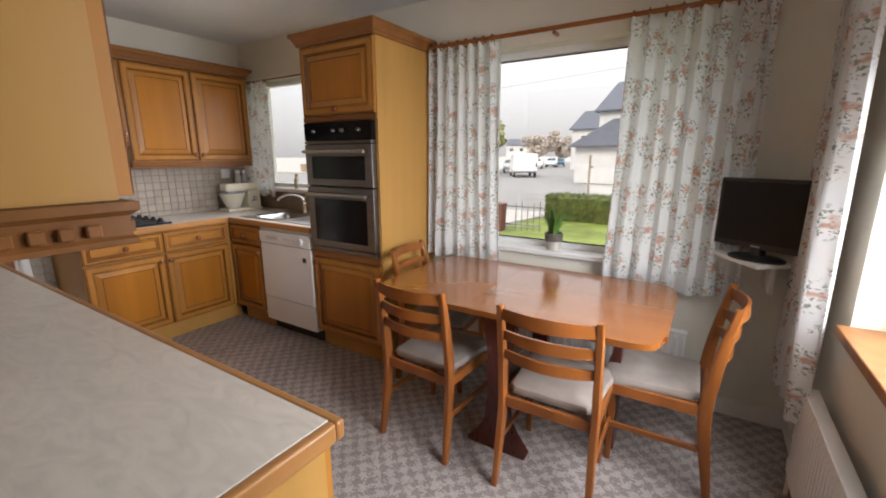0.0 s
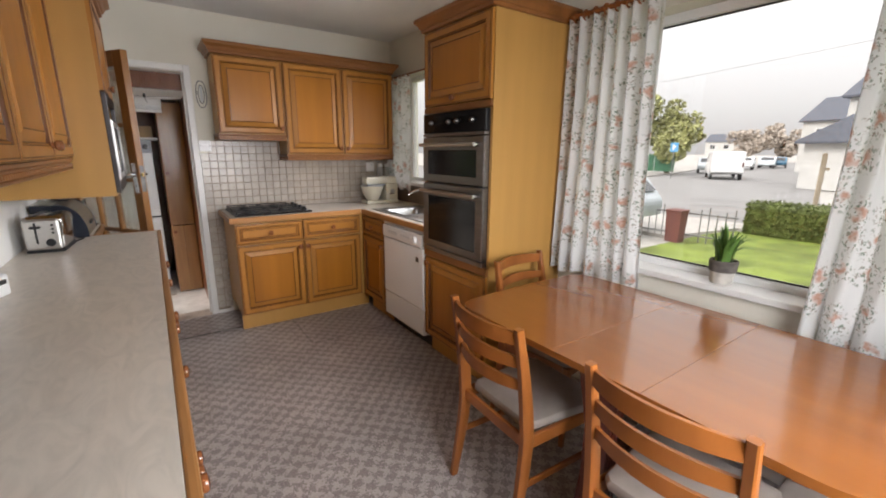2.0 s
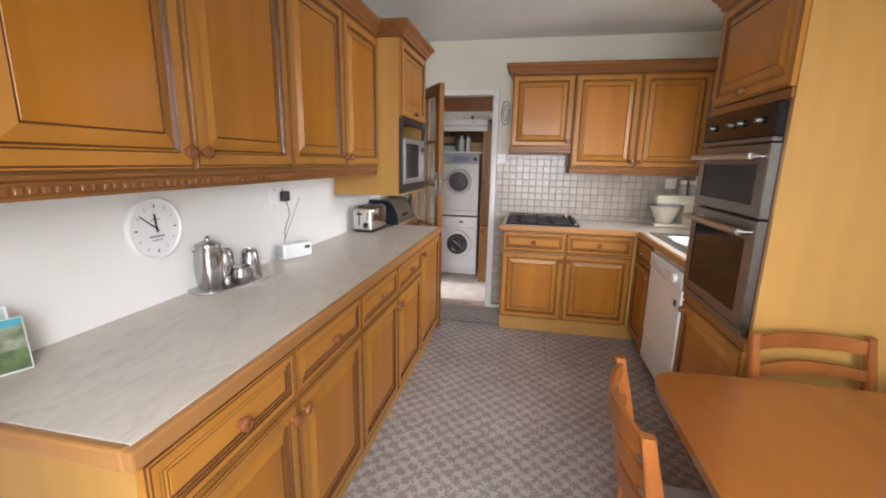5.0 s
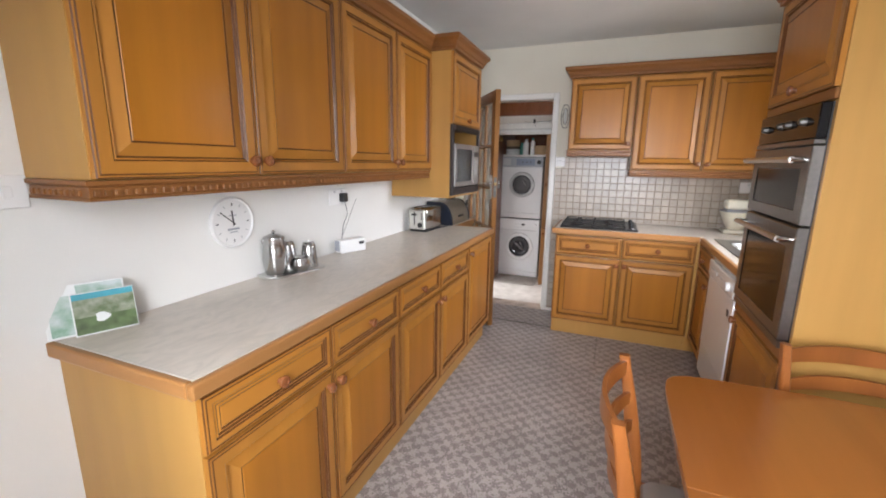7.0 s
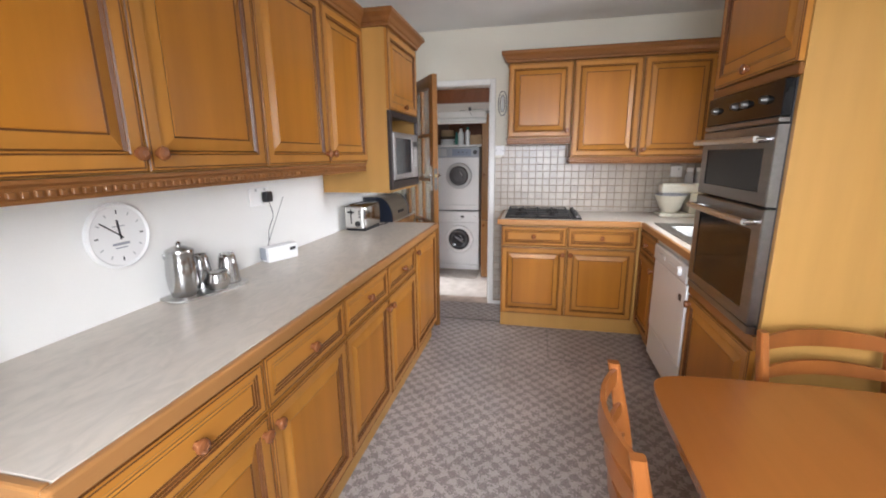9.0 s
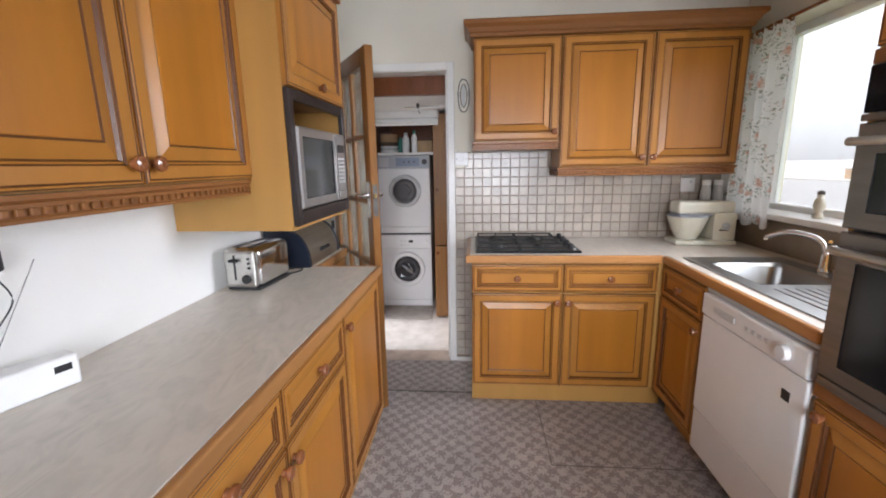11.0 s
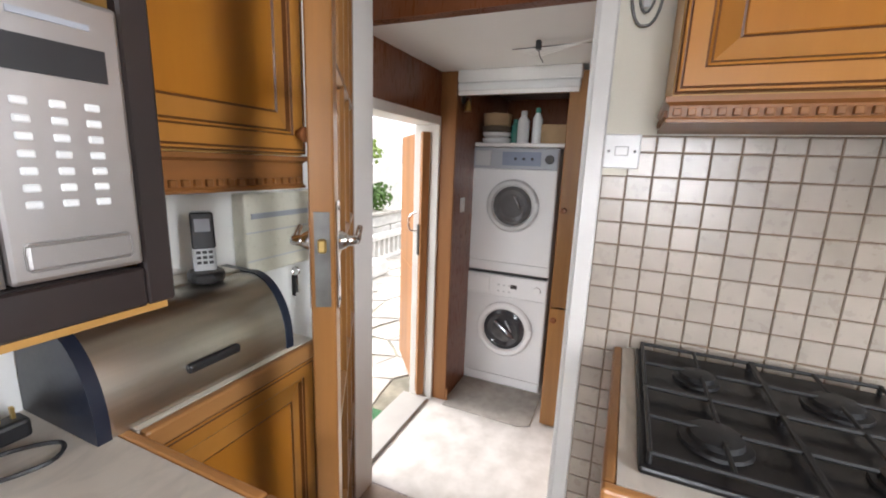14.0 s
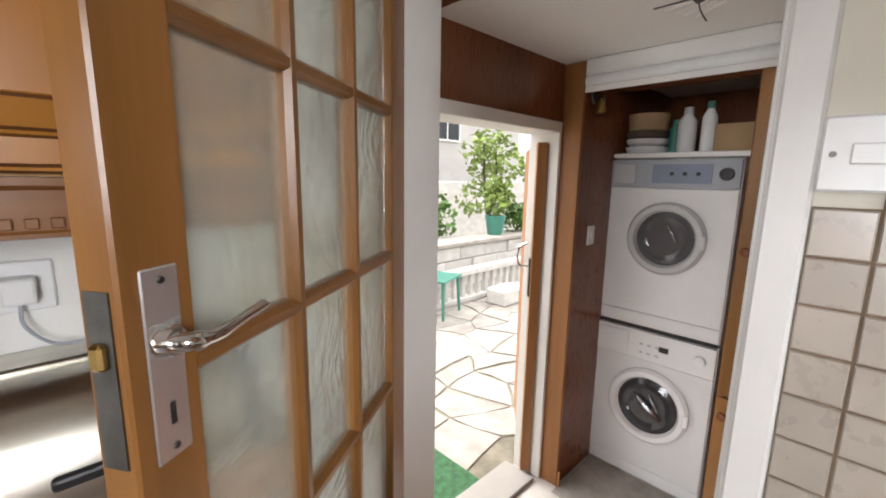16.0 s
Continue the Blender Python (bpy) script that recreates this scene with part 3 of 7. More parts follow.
part("architrave", box(XW, OY0 - 0.05, 0, XW + 0.016, OY0 - 0.004, OZ1 + 0.05, 0.004), WHITE, fr)
part("architrave", box(XW, OY0 - 0.004, OZ1 + 0.004, XW + 0.0155, OY1 + 0.004, OZ1 + 0.05, 0.004), WHITE, fr)
THRESH = mat("worn_threshold", (0.50, 0.41, 0.34), 0.6, 0, 0.15, (9, 9, 9), 80, 0.1)
struct("threshold", box(XW - 0.14, OY0, -0.06, XW + 0.02, OY1, 0.004, 0.003), THRESH, "worn pale threshold in the laundry doorway", "threshold")
struct("vinyl_seam", boxes((-3.548, 0.40, 0.0002, -3.538, 0.965, 0.0025), (-3.478, 1.343, 0.0002, -2.92, 1.347, 0.0012), (-2.924, 1.347, 0.0002, -2.92, 2.05, 0.0012)), OLDMETAL, "thin dark seams in the vinyl by doorway and sink", "floor seam")
struct("baseboard", boxes((WX0 - 0.08, YN - 0.016, 0, XE, YN, 0.09), (XE - 0.016, YS, 0, XE, YN - 0.016, 0.09)), WHITE, "white painted skirting board under the windows", "skirting")
struct("baseboard_end", box(XW, OY1 + 0.05, 0, XW + 0.014, 0.965, 0.03), WHITE, "short white skirting beside the doorway", "skirting")


def window(name, x0, x1, z0, z1, y, bars, label):
    """A plastic window in the north wall; bars are upright divisions with, maybe, a transom."""
    w = thing(name, label, "window", kind="structure")
    f = 0.045
    part("window_frame", boxes((x0, y, z0, x0 + f, y + 0.06, z1), (x1 - f, y, z0, x1, y + 0.06, z1), (x0 + f, y, z0, x1 - f, y + 0.06, z0 + f), (x0 + f, y, z1 - f, x1 - f, y + 0.06, z1), bevel=0.004), UPVC, w)
    xs = [x0 + f] + [b[0] for b in bars] + [x1 - f]
    for b in bars:
        part("mullion", box(b[0] - 0.03, y + 0.002, z0 + f, b[0] + 0.03, y + 0.058, z1 - f, 0.004), UPVC, w)
    for i, (a, c) in enumerate(zip(xs, xs[1:])):
        q = part("pane", box(a, y + 0.028, z0 + f, c, y + 0.034, z1 - f), PANE, w)
        q.visible_shadow = False
    return w


w1 = window("window_1", WX0, WX1, WZ0, WZ1, YN + 0.12, [], "large white-framed picture window over the table")
part("window_sill", box(WX0, YN - 0.03, WZ0 - 0.02, WX1, YN + 0.12, WZ0 + 0.012, 0.004), WHITE, w1, "white painted sill")
part("gasket", boxes((WX0 + 0.045, YN + 0.146, WZ0 + 0.045, WX1 - 0.045, YN + 0.156, WZ0 + 0.053), (WX0 + 0.045, YN + 0.146, WZ1 - 0.053, WX1 - 0.045, YN + 0.156, WZ1 - 0.045)), BLACK, w1, "dark glazing gasket")
w2 = window("window_2", SX0, SX1, SZ0, SZ1, YN + 0.16, [(-3.05,)], "white-framed kitchen window over the sink")
part("transom", box(-3.02, YN + 0.162, 1.78, SX1 - 0.045, YN + 0.218, 1.83, 0.004), UPVC, w2)
part("sash_frame", boxes((-3.02, YN + 0.15, 1.145, -2.98, YN + 0.17, 1.78), (-2.98, YN + 0.15, 1.145, SX1 - 0.045, YN + 0.17, 1.185), (-2.98, YN + 0.15, 1.74, SX1 - 0.045, YN + 0.17, 1.78), bevel=0.003), UPVC, w2)
part("window_sill", box(SX0, YN - 0.03, SZ0 - 0.02, SX1, YN + 0.16, SZ0 + 0.012, 0.004), WHITE, w2)
part("handle", box(-3.01, YN + 0.13, 1.40, -2.99, YN + 0.15, 1.52, 0.004), UPVC, w2)
w3 = thing("window_3", "white-framed window in the end wall", "window", kind="structure")
part("window_frame", boxes((XE + 0.12, EY0, EZ0, XE + 0.18, EY0 + 0.045, EZ1), (XE + 0.12, EY1 - 0.045, EZ0, XE + 0.18, EY1, EZ1), (XE + 0.12, EY0 + 0.045, EZ0, XE + 0.18, EY1 - 0.045, EZ0 + 0.045), (XE + 0.12, EY0 + 0.045, EZ1 - 0.045, XE + 0.18, EY1 - 0.045, EZ1), bevel=0.004), UPVC, w3)
q = part("pane", box(XE + 0.148, EY0 + 0.045, EZ0 + 0.045, XE + 0.154, EY1 - 0.045, EZ1 - 0.045), PANE, w3)
q.visible_shadow = False
part("window_sill", box(XE - 0.04, EY0, EZ0 - 0.03, XE + 0.12, EY1, EZ0 + 0.008, 0.003), PINE, w3, "varnished wooden sill")

# ---- laundry ----
LF, LC = -0.04, 1.87
WHITECEIL = mat("bright_white_ceiling", (0.90, 0.90, 0.89), 0.8, 0, 0.02, (2, 2, 2), 90, 0.1, 0.002, per_object=0.0)
LX1 = XW - 0.14
struct("laundry_floor", box(-5.95, -0.2, -0.16, LX1, 0.85, LF), LAUNDRYFLOOR, "pale mottled vinyl floor of the laundry", "floor")
struct("laundry_ceiling", box(-6.0, -0.2, LC, LX1 - 0.05, 0.9, LC + 0.1), WHITECEIL, "white painted low laundry ceiling", "ceiling")
struct("laundry_header", box(LX1 - 0.05, -0.06, LC, LX1, 0.9, 2.10), DARKPLY, "dark brown board over the doorway", "header")
struct("laundry_wall_south", boxes((-4.20, -0.2, -0.16, LX1, -0.06, LC), (-4.93, -0.2, 1.64, -4.20, -0.06, LC), (-6.0, -0.2, -0.16, -4.93, -0.06, LC)), DARKPLY, "glossy dark brown panelled wall over the back door", "wall")
struct("laundry_wall_north", box(-6.0, 0.82, -0.16, LX1, 0.92, LC), DARKPLY, "brown panelled laundry wall", "wall")
struct("laundry_wall_west", box(-6.05, -0.2, -0.16, -5.95, 0.92, LC), DARKPLY, "dark back wall of the appliance recess", "wall")
struct("recess_partition", box(-5.95, -0.058, LF, -4.95, 0.03, LC - 0.002, 0.002), DARKPLY, "dark varnished side panel of the appliance recess", "panel")
struct("recess_post", box(-4.95, -0.058, LF, -4.93, 0.034, LC - 0.002, 0.002), PINE, "orange-brown wooden post facing", "post")
struct("recess_header", box(-5.30, 0.03, 1.80, -5.27, 0.60, LC - 0.002), DARKPLY, "brown board over the appliance recess", "header")
struct("laundry_skirting", box(-4.935, 0.04, LF, -4.925, 0.05, LF + 0.08), PINE, "thin wooden corner strip", "trim")
bf = thing("back_door_frame", "white painted frame of the open back door", "door frame", kind="structure")
part("head", box(-4.93, -0.202, 1.595, -4.20, -0.052, 1.64, 0.003), WHITE, bf)
part("jamb", box(-4.93, -0.202, LF, -4.912, -0.052, 1.595, 0.003), WHITE, bf)
part("sill", box(-4.885, -0.23, LF - 0.04, -4.20, -0.06, LF + 0.02, 0.003), PAVING, bf)
# ---- fitted furniture ----
# long run under the white wall; fronts look along +y
FY = 0.48
units = [(-0.58, 0.5, 1, True), (-1.08, 0.5, -1, True), (-1.58, 0.5, 1, True), (-2.08, 0.5, -1, True), (-2.58, 0.56, -1, False)]
for x, w, side, dr in units:
    base_unit(pose(x, FY, 0, 0, 0, 180), w, FY - YS, "honey oak base cabinet with a fielded door" + (" and one drawer" if dr else ""), drawer=dr, side=side)


def worktop(name, x0, y0, x1, y1, label, lips):
    """A laminate slab with a bevelled oak lipping along the named edges."""
    t = thing(name, label, "worktop")
    part("slab", box(x0, y0, 0.872, x1, y1, 0.91, 0.001), LAMINATE, t)
    e = 0.022
    for k in lips:
        r = {"s": (x0 - (e if "w" in lips else 0), y0 - e, x1 + (e if "e" in lips else 0), y0), "n": (x0 - (e if "w" in lips else 0), y1, x1 + (e if "e" in lips else 0), y1 + e), "w": (x0 - e, y0, x0, y1), "e": (x1, y0, x1 + e, y1)}[k]
        part("lipping", box(r[0], r[1], 0.868, r[2], r[3], 0.9105, 0.006, 2), OAK_EDGE if k in "sn" else OAK_EDGEY, t, "bevelled oak lipping")
    return t


OAK_EDGEY = wood("oak_lipping_short", (0.43, 0.20, 0.066), "y", 0.33)
worktop("long_worktop", -3.145, YS, -0.575, FY + 0.01, "pale grey marbled laminate worktop with oak lipping", "nwe")
# shallow piece past the end of the run
sh = thing("shallow_cabinet", "shallow honey oak base cabinet beside the door", "cabinet")
part("body", box(-3.62, YS, 0.13, -3.17, 0.165, 0.868), OAK_SIDE, sh)
part("plinth", box(-3.62, YS, 0.0, -3.17, 0.14, 0.128), OAK_SIDE, sh)
dbm = panel_front(0.004, 0.446, 0.145, 0.86)
dbm.transform(pose(-3.17, 0.165, 0, 0, 0, 180))
part("door", dbm, FRONT, sh)
worktop("shallow_worktop", -3.62, YS, -3.169, 0.178, "shallow grey laminate worktop with oak lipping", "n")

# wall cabinets over the long run
WY = 0.210
for x, side in ((-0.58, 1), (-1.08, -1), (-1.58, 1), (-2.08, -1)):
    wall_unit(pose(x, WY, 0, 0, 0, 180), 0.48 if x < -2 else 0.5, WY - YS, 1.365, 2.10, "honey oak wall cabinet with a fielded door", side)
mld = thing("wall_cabinet_pelmet", "dark oak pelmet rail with a dentil row under the wall cabinets", "moulding")
dentils(mld, 0, 1.99, 0.0, 0.25, 1.315, 1.364, side_r=False)
mld.matrix_basis = pose(-0.57, WY + 0.005, 0, 0, 0, 180)
crn = thing("wall_cabinet_cornice", "stepped dark oak cornice over the wall cabinets", "moulding")
part("rail", cornice(0, 1.98, 0, 0.27, 2.101, r=0), OAK_MOULD, crn)
crn.matrix_basis = pose(-0.57, WY + 0.012, 0, 0, 0, 180)

# deeper cabinet with the microwave niche
MX0, MX1, MY = -3.13, -2.545, 0.36
nic = thing("microwave_cabinet", "honey oak tall wall cabinet with an open microwave niche", "cabinet")
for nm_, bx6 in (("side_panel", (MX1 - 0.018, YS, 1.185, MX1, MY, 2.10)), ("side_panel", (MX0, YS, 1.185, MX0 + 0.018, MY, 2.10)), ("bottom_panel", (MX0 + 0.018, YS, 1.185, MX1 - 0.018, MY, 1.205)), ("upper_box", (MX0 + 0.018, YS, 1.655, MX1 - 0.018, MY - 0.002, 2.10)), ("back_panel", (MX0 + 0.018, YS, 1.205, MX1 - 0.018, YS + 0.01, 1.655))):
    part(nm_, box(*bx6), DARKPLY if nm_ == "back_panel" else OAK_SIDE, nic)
# thin dark sheets added under the top and on one side to deepen the shade
part("niche_lining", boxes((MX0 + 0.0185, YS + 0.011, 1.645, MX1 - 0.0185, MY - 0.003, 1.654), (MX1 - 0.022, YS + 0.011, 1.206, MX1 - 0.0185, MY - 0.003, 1.644)), DARKPLY, nic, "dark brown sheets that deepen the shade in the niche")
frm = boxes((MX0, MY, 1.20, MX0 + 0.035, MY + 0.02, 1.66), (MX1 - 0.035, MY, 1.20, MX1, MY + 0.02, 1.66), (MX0 + 0.035, MY, 1.20, MX1 - 0.035, MY + 0.02, 1.25), (MX0 + 0.035, MY, 1.622, MX1 - 0.035, MY + 0.02, 1.66), bevel=0.003)
for k in range(4):
    bm_box(frm, MX0 + 0.05, MY - 0.03 + k * 0.012, 1.238, MX1 - 0.05, MY - 0.024 + k * 0.012, 1.251)
    bm_box(frm, MX0 + 0.05, MY + 0.018, 1.627 + k * 0.008, MX1 - 0.05, MY + 0.024, 1.630 + k * 0.008)
DARKFRAME = mat("dark_brown_vent_frame", (0.019, 0.012, 0.011), 0.4, 0, 0.1, (8, 8, 8), 90, 0.03)
part("vent_frame", frm, DARKFRAME, nic, "dark brown slotted ventilation frame")
bm = panel_front(0.003, 0.582, 1.665, 2.096)
bm.transform(pose(MX1, MY, 0, 0, 0, 180))
fd = part("door", bm, FRONT, nic)
kb = lathe([(0.0094, 0), (0.0085, 0.008), (0.016, 0.014), (0.017, 0.019), (0.0153, 0.024), (0.0076, 0.027), (0, 0.0255)], 16, pose(MX1 - 0.29, MY + 0.02, 1.70, -90))
part("knob", kb, KNOB, fd, "turned dark wooden knob", True)
part("cornice", cornice(MX0, MX1, -MY - 0.02, -YS, 2.101, l=1, r=1), OAK_MOULD, nic).matrix_basis = Matrix.Diagonal((1, -1, 1, 1))
# shallow wall cabinet past it
wall_unit(pose(-3.135, 0.17, 0, 0, 0, 180), 0.47, 0.17 - YS, 1.395, 2.10, "honey oak wall cabinet beside the glazed door", 1)
m2 = thing("end_cabinet_pelmet", "dark oak pelmet with a dentil row under the end cabinet", "moulding")
dentils(m2, 0, 0.465, 0, 0.22, 1.318, 1.394, side_l=False)
m2.matrix_basis = pose(-3.138, 0.175, 0, 0, 0, 180)

# hob run on the end wall; fronts look along +x
HX = -3.42
base_unit(pose(HX, 0.965, 0, 0, 0, 90), 0.5, HX - XW - 0.012, "honey oak base cabinet under the hob", side=1, kick=0.06)
base_unit(pose(HX, 1.465, 0, 0, 0, 90), 0.5, HX - XW - 0.012, "honey oak base cabinet next to the corner", side=-1, kick=0.06)
struct("corner_post", box(HX - 0.02, 1.967, 0.13, HX + 0.004, 2.03, 0.868, 0.002), OAK_SIDE, "honey oak corner filler post", "filler")
struct("corner_plinth", box(HX - 0.078, 1.966, 0, HX - 0.06, 2.06, 0.128), OAK_SIDE, "oak plinth at the corner", "plinth")
wt = thing("corner_worktop", "grey laminate corner worktop with oak lipping around hob and sink", "worktop")
for bx6 in ((XW + 0.012, 0.955, 0.872, HX + 0.005, 2.0, 0.91), (XW + 0.012, 2.0, 0.872, -3.30, YN - 0.004, 0.91), (-3.30, 2.0, 0.872, -2.375, 2.07, 0.91), (-3.30, 2.50, 0.872, -2.375, YN - 0.004, 0.91), (-2.46, 2.07, 0.872, -2.375, 2.50, 0.91)):
    part("slab", box(*bx6), LAMINATE, wt)
part("lipping", box(HX + 0.005, 0.933, 0.868, HX + 0.027, 1.978, 0.9105, 0.006, 2), OAK_EDGEY, wt, "bevelled oak lipping")
part("lipping", box(XW + 0.012, 0.933, 0.868, HX + 0.005, 0.955, 0.9105, 0.006, 2), OAK_EDGE, wt, "bevelled oak lipping")
part("lipping", box(HX + 0.027, 1.978, 0.868, -2.375, 2.0, 0.9105, 0.006, 2), OAK_EDGE, wt, "bevelled oak lipping")
# wall cabinets over the hob
CX = -3.72
wall_unit(pose(CX, 0.975, 0, 0, 0, 90), 0.495, CX - XW - 0.012, 1.53, 2.10, "short honey oak wall cabinet over the hob", 1)
wall_unit(pose(CX, 1.475, 0, 0, 0, 90), 0.495, CX - XW - 0.012, 1.375, 2.10, "honey oak wall cabinet with a fielded door", 1)
wall_unit(pose(CX, 1.973, 0, 0, 0, 90), 0.495, CX - XW - 0.012, 1.375, 2.10, "honey oak wall cabinet in the corner", -1)
m3 = thing("hob_cabinet_pelmet", "dark oak dentil pelmet under the short wall cabinet", "moulding")
dentils(m3, 0, 0.497, 0, 0.28, 1.482, 1.529, side_r=False)
m3.matrix_basis = pose(CX + 0.005, 0.973, 0, 0, 0, 90)
m4 = thing("corner_cabinet_pelmet", "dark oak dentil pelmet under the corner wall cabinets", "moulding")
dentils(m4, 0, 0.995, 0, 0.28, 1.325, 1.374)
m4.matrix_basis = pose(CX + 0.005, 1.473, 0, 0, 0, 90)
c4 = thing("end_wall_cornice", "stepped dark oak cornice along the end wall cabinets", "moulding")
part("rail", cornice(0, 1.5, 0, 0.30, 2.101), OAK_MOULD, c4)
c4.matrix_basis = pose(CX + 0.012, 0.97, 0, 0, 0, 90)

# sink run below the small window; fronts look along -y
SY = 2.0
base_unit(pose(-3.395, SY, 0), 0.41, YN - SY - 0.01, "honey oak base cabinet under the sink", side=1, kick=0.06, body_top=0.75)
dw = thing("dishwasher", "white front-loading dishwasher with a control strip", "dishwasher", pose(-2.978, SY, 0))
part("body", box(0.002, 0.02, 0.10, 0.598, 0.56, 0.75), ENAMEL, dw)
part("door", box(0.004, -0.022, 0.30, 0.596, 0.02, 0.745, 0.006, 2), ENAMEL, dw)
part("lower_panel", box(0.004, -0.018, 0.10, 0.596, 0.02, 0.295, 0.005, 2), ENAMEL, dw)
cp = part("control_panel", box(0.004, -0.03, 0.75, 0.596, 0.02, 0.845, 0.008, 2), ENAMEL, dw)
part("lid_strip", box(0.0, -0.012, 0.848, 0.60, 0.02, 0.866, 0.003), LIGHTGREY, dw)
part("handle", box(0.10, -0.036, 0.785, 0.24, -0.03, 0.812, 0.004), LIGHTGREY, cp, "pale recessed handle")
part("dial", lathe([(0.026, 0), (0.026, 0.012), (0.022, 0.018), (0, 0.018)], 20, pose(0.50, -0.03, 0.797, 90)), ENAMEL, cp, smooth=True)
for k in range(4):
    part("button", box(0.30 + k * 0.035, -0.034, 0.79, 0.322 + k * 0.035, -0.03, 0.806, 0.002), LIGHTGREY, cp)
part("badge", box(0.50, -0.024, 0.64, 0.535, -0.022, 0.675), BLACK, dw)
part("kickboard", box(0.0, 0.06, 0, 0.60, 0.075, 0.10), BLACK, dw, "dark recessed kickboard")

sink = thing("sink", "stainless steel inset sink with bowl and grooved drainer", "sink")
bm = boxes((-3.34, 2.05, 0.908, -3.22, 2.52, 0.916), (-3.22, 2.05, 0.908, -2.84, 2.11, 0.916), (-3.22, 2.44, 0.908, -2.84, 2.52, 0.916), (-2.84, 2.05, 0.908, -2.43, 2.52, 0.916))
part("rim", bm, SINKSTEEL, sink)
bowl = bmesh.new()
rr = []
for ins, z in ((0, 0.914), (0.012, 0.90), (0.02, 0.80), (0.05, 0.765), (0.12, 0.762)):
    x0, x1, y0, y1, r = -3.22 + ins, -2.84 - ins, 2.11 + ins, 2.44 - ins, 0.05
    ring = []
    for cx, cy, a0 in ((x1 - r, y1 - r, 0), (x0 + r, y1 - r, 90), (x0 + r, y0 + r, 180), (x1 - r, y0 + r, 270)):
        for k in range(5):
            a = radians(a0 + 22.5 * k)
            ring.append((cx + r * math.cos(a), cy + r * math.sin(a), z))
    rr.append(ring)
vr = bm_rings(bowl, rr, caps=False)
bowl.faces.new(vr[-1])
part("bowl", bowl, SINKSTEEL, sink, smooth=True)
for k in range(9):
    part("drainer_rib", box(-2.78, 2.12 + k * 0.038, 0.915, -2.46, 2.128 + k * 0.038, 0.919, 0.0015), SINKSTEEL, sink)
tap = thing("mixer_tap", "chrome sink mixer tap with a long arched spout", "tap")
part("base", lathe([(0.028, 0.915), (0.028, 0.925), (0.02, 0.935), (0.018, 0.99), (0.014, 1.0)], 20, Matrix.Translation((-3.03, 2.49, 0))), CHROME, tap, smooth=True)
part("spout", tube(curve_pts([(-3.03, 2.49, 0.99), (-3.06, 2.475, 1.055), (-3.15, 2.42, 1.075), (-3.22, 2.37, 1.045), (-3.225, 2.365, 1.025)]), 0.011, 12), CHROME, tap, smooth=True)
part("lever", tube([(-3.03, 2.49, 1.0), (-3.0, 2.47, 1.05), (-2.96, 2.44, 1.065)], 0.007), CHROME, tap, smooth=True)
struct("sink_upstand", box(XW + 0.012, YN - 0.014, 0.911, -2.376, YN - 0.003, 1.078), SPLASH, "brown tiled upstand behind the sink", "splashback")

# oven tower
TX0, TX1, TY = -2.37, -1.722, 2.0
tw = thing("oven_tower", "tall honey oak oven housing with a cupboard above and below", "cabinet")
for nm_, bx6 in (("side_panel", (TX0, TY, 0.13, TX0 + 0.02, YN - 0.002, 2.10)), ("side_panel", (TX1 - 0.02, TY, 0.0, TX1, YN - 0.002, 2.10)), ("lower_box", (TX0 + 0.02, TY, 0.13, TX1 - 0.02, YN - 0.002, 0.72)), ("upper_box", (TX0 + 0.02, TY, 1.63, TX1 - 0.02, YN - 0.002, 2.10)), ("back_panel", (TX0 + 0.02, TY + 0.5, 0.72, TX1 - 0.02, YN - 0.002, 1.63))):
    part(nm_, box(*bx6), OAK_SIDE, tw)
part("plinth", box(TX0, TY + 0.05, 0, TX1 - 0.02, TY + 0.068, 0.128), OAK_SIDE, tw)
part("rail", box(TX0, TY - 0.018, 0.715, TX1, TY, 0.765, 0.003), OAK_MOULD, tw)
f = part("upper_door", panel_front(TX0 + 0.01, TX1 - 0.01, 1.672, 2.096, TY), FRONT, tw)
knob(f, (TX0 + TX1) / 2, TY - 0.02, 1.705)
f = part("lower_door", panel_front(TX0 + 0.01, TX1 - 0.01, 0.145, 0.708, TY), FRONT, tw)
knob(f, TX0 + 0.05, TY - 0.02, 0.67)
part("cornice", cornice(TX0, TX1, TY - 0.02, YN - 0.002, 2.101, h=0.08, o=0.042), OAK_MOULD, tw)
part("light_rail", box(TX0, TY - 0.014, 1.632, TX1, TY, 1.668, 0.003), OAK_MOULD, tw)

ov = thing("double_oven", "stainless steel built-in double oven with dark glass doors", "oven", pose(TX0 + 0.022, TY - 0.004, 0.765))
W, H = 0.604, 0.862
part("frame", boxes((0.0, 0.0, 0.0, W, 0.40, H)), BLACK, ov)
fas = part("control_panel", box(0, -0.03, H - 0.115, W, 0, H, 0.003), BLACKGLASS, ov, "black control panel")
for k, x in enumerate((0.10, 0.28, 0.36, 0.50)):
    part("dial", lathe([(0.015, 0), (0.015, 0.006), (0.011, 0.018), (0.009, 0.021), (0, 0.021)], 18, pose(x, -0.03, H - 0.055, 90)), OLDMETAL, fas, smooth=True)
part("trim", box(0, -0.034, H - 0.135, W, 0, H - 0.117, 0.003), OVENSTEEL, ov)
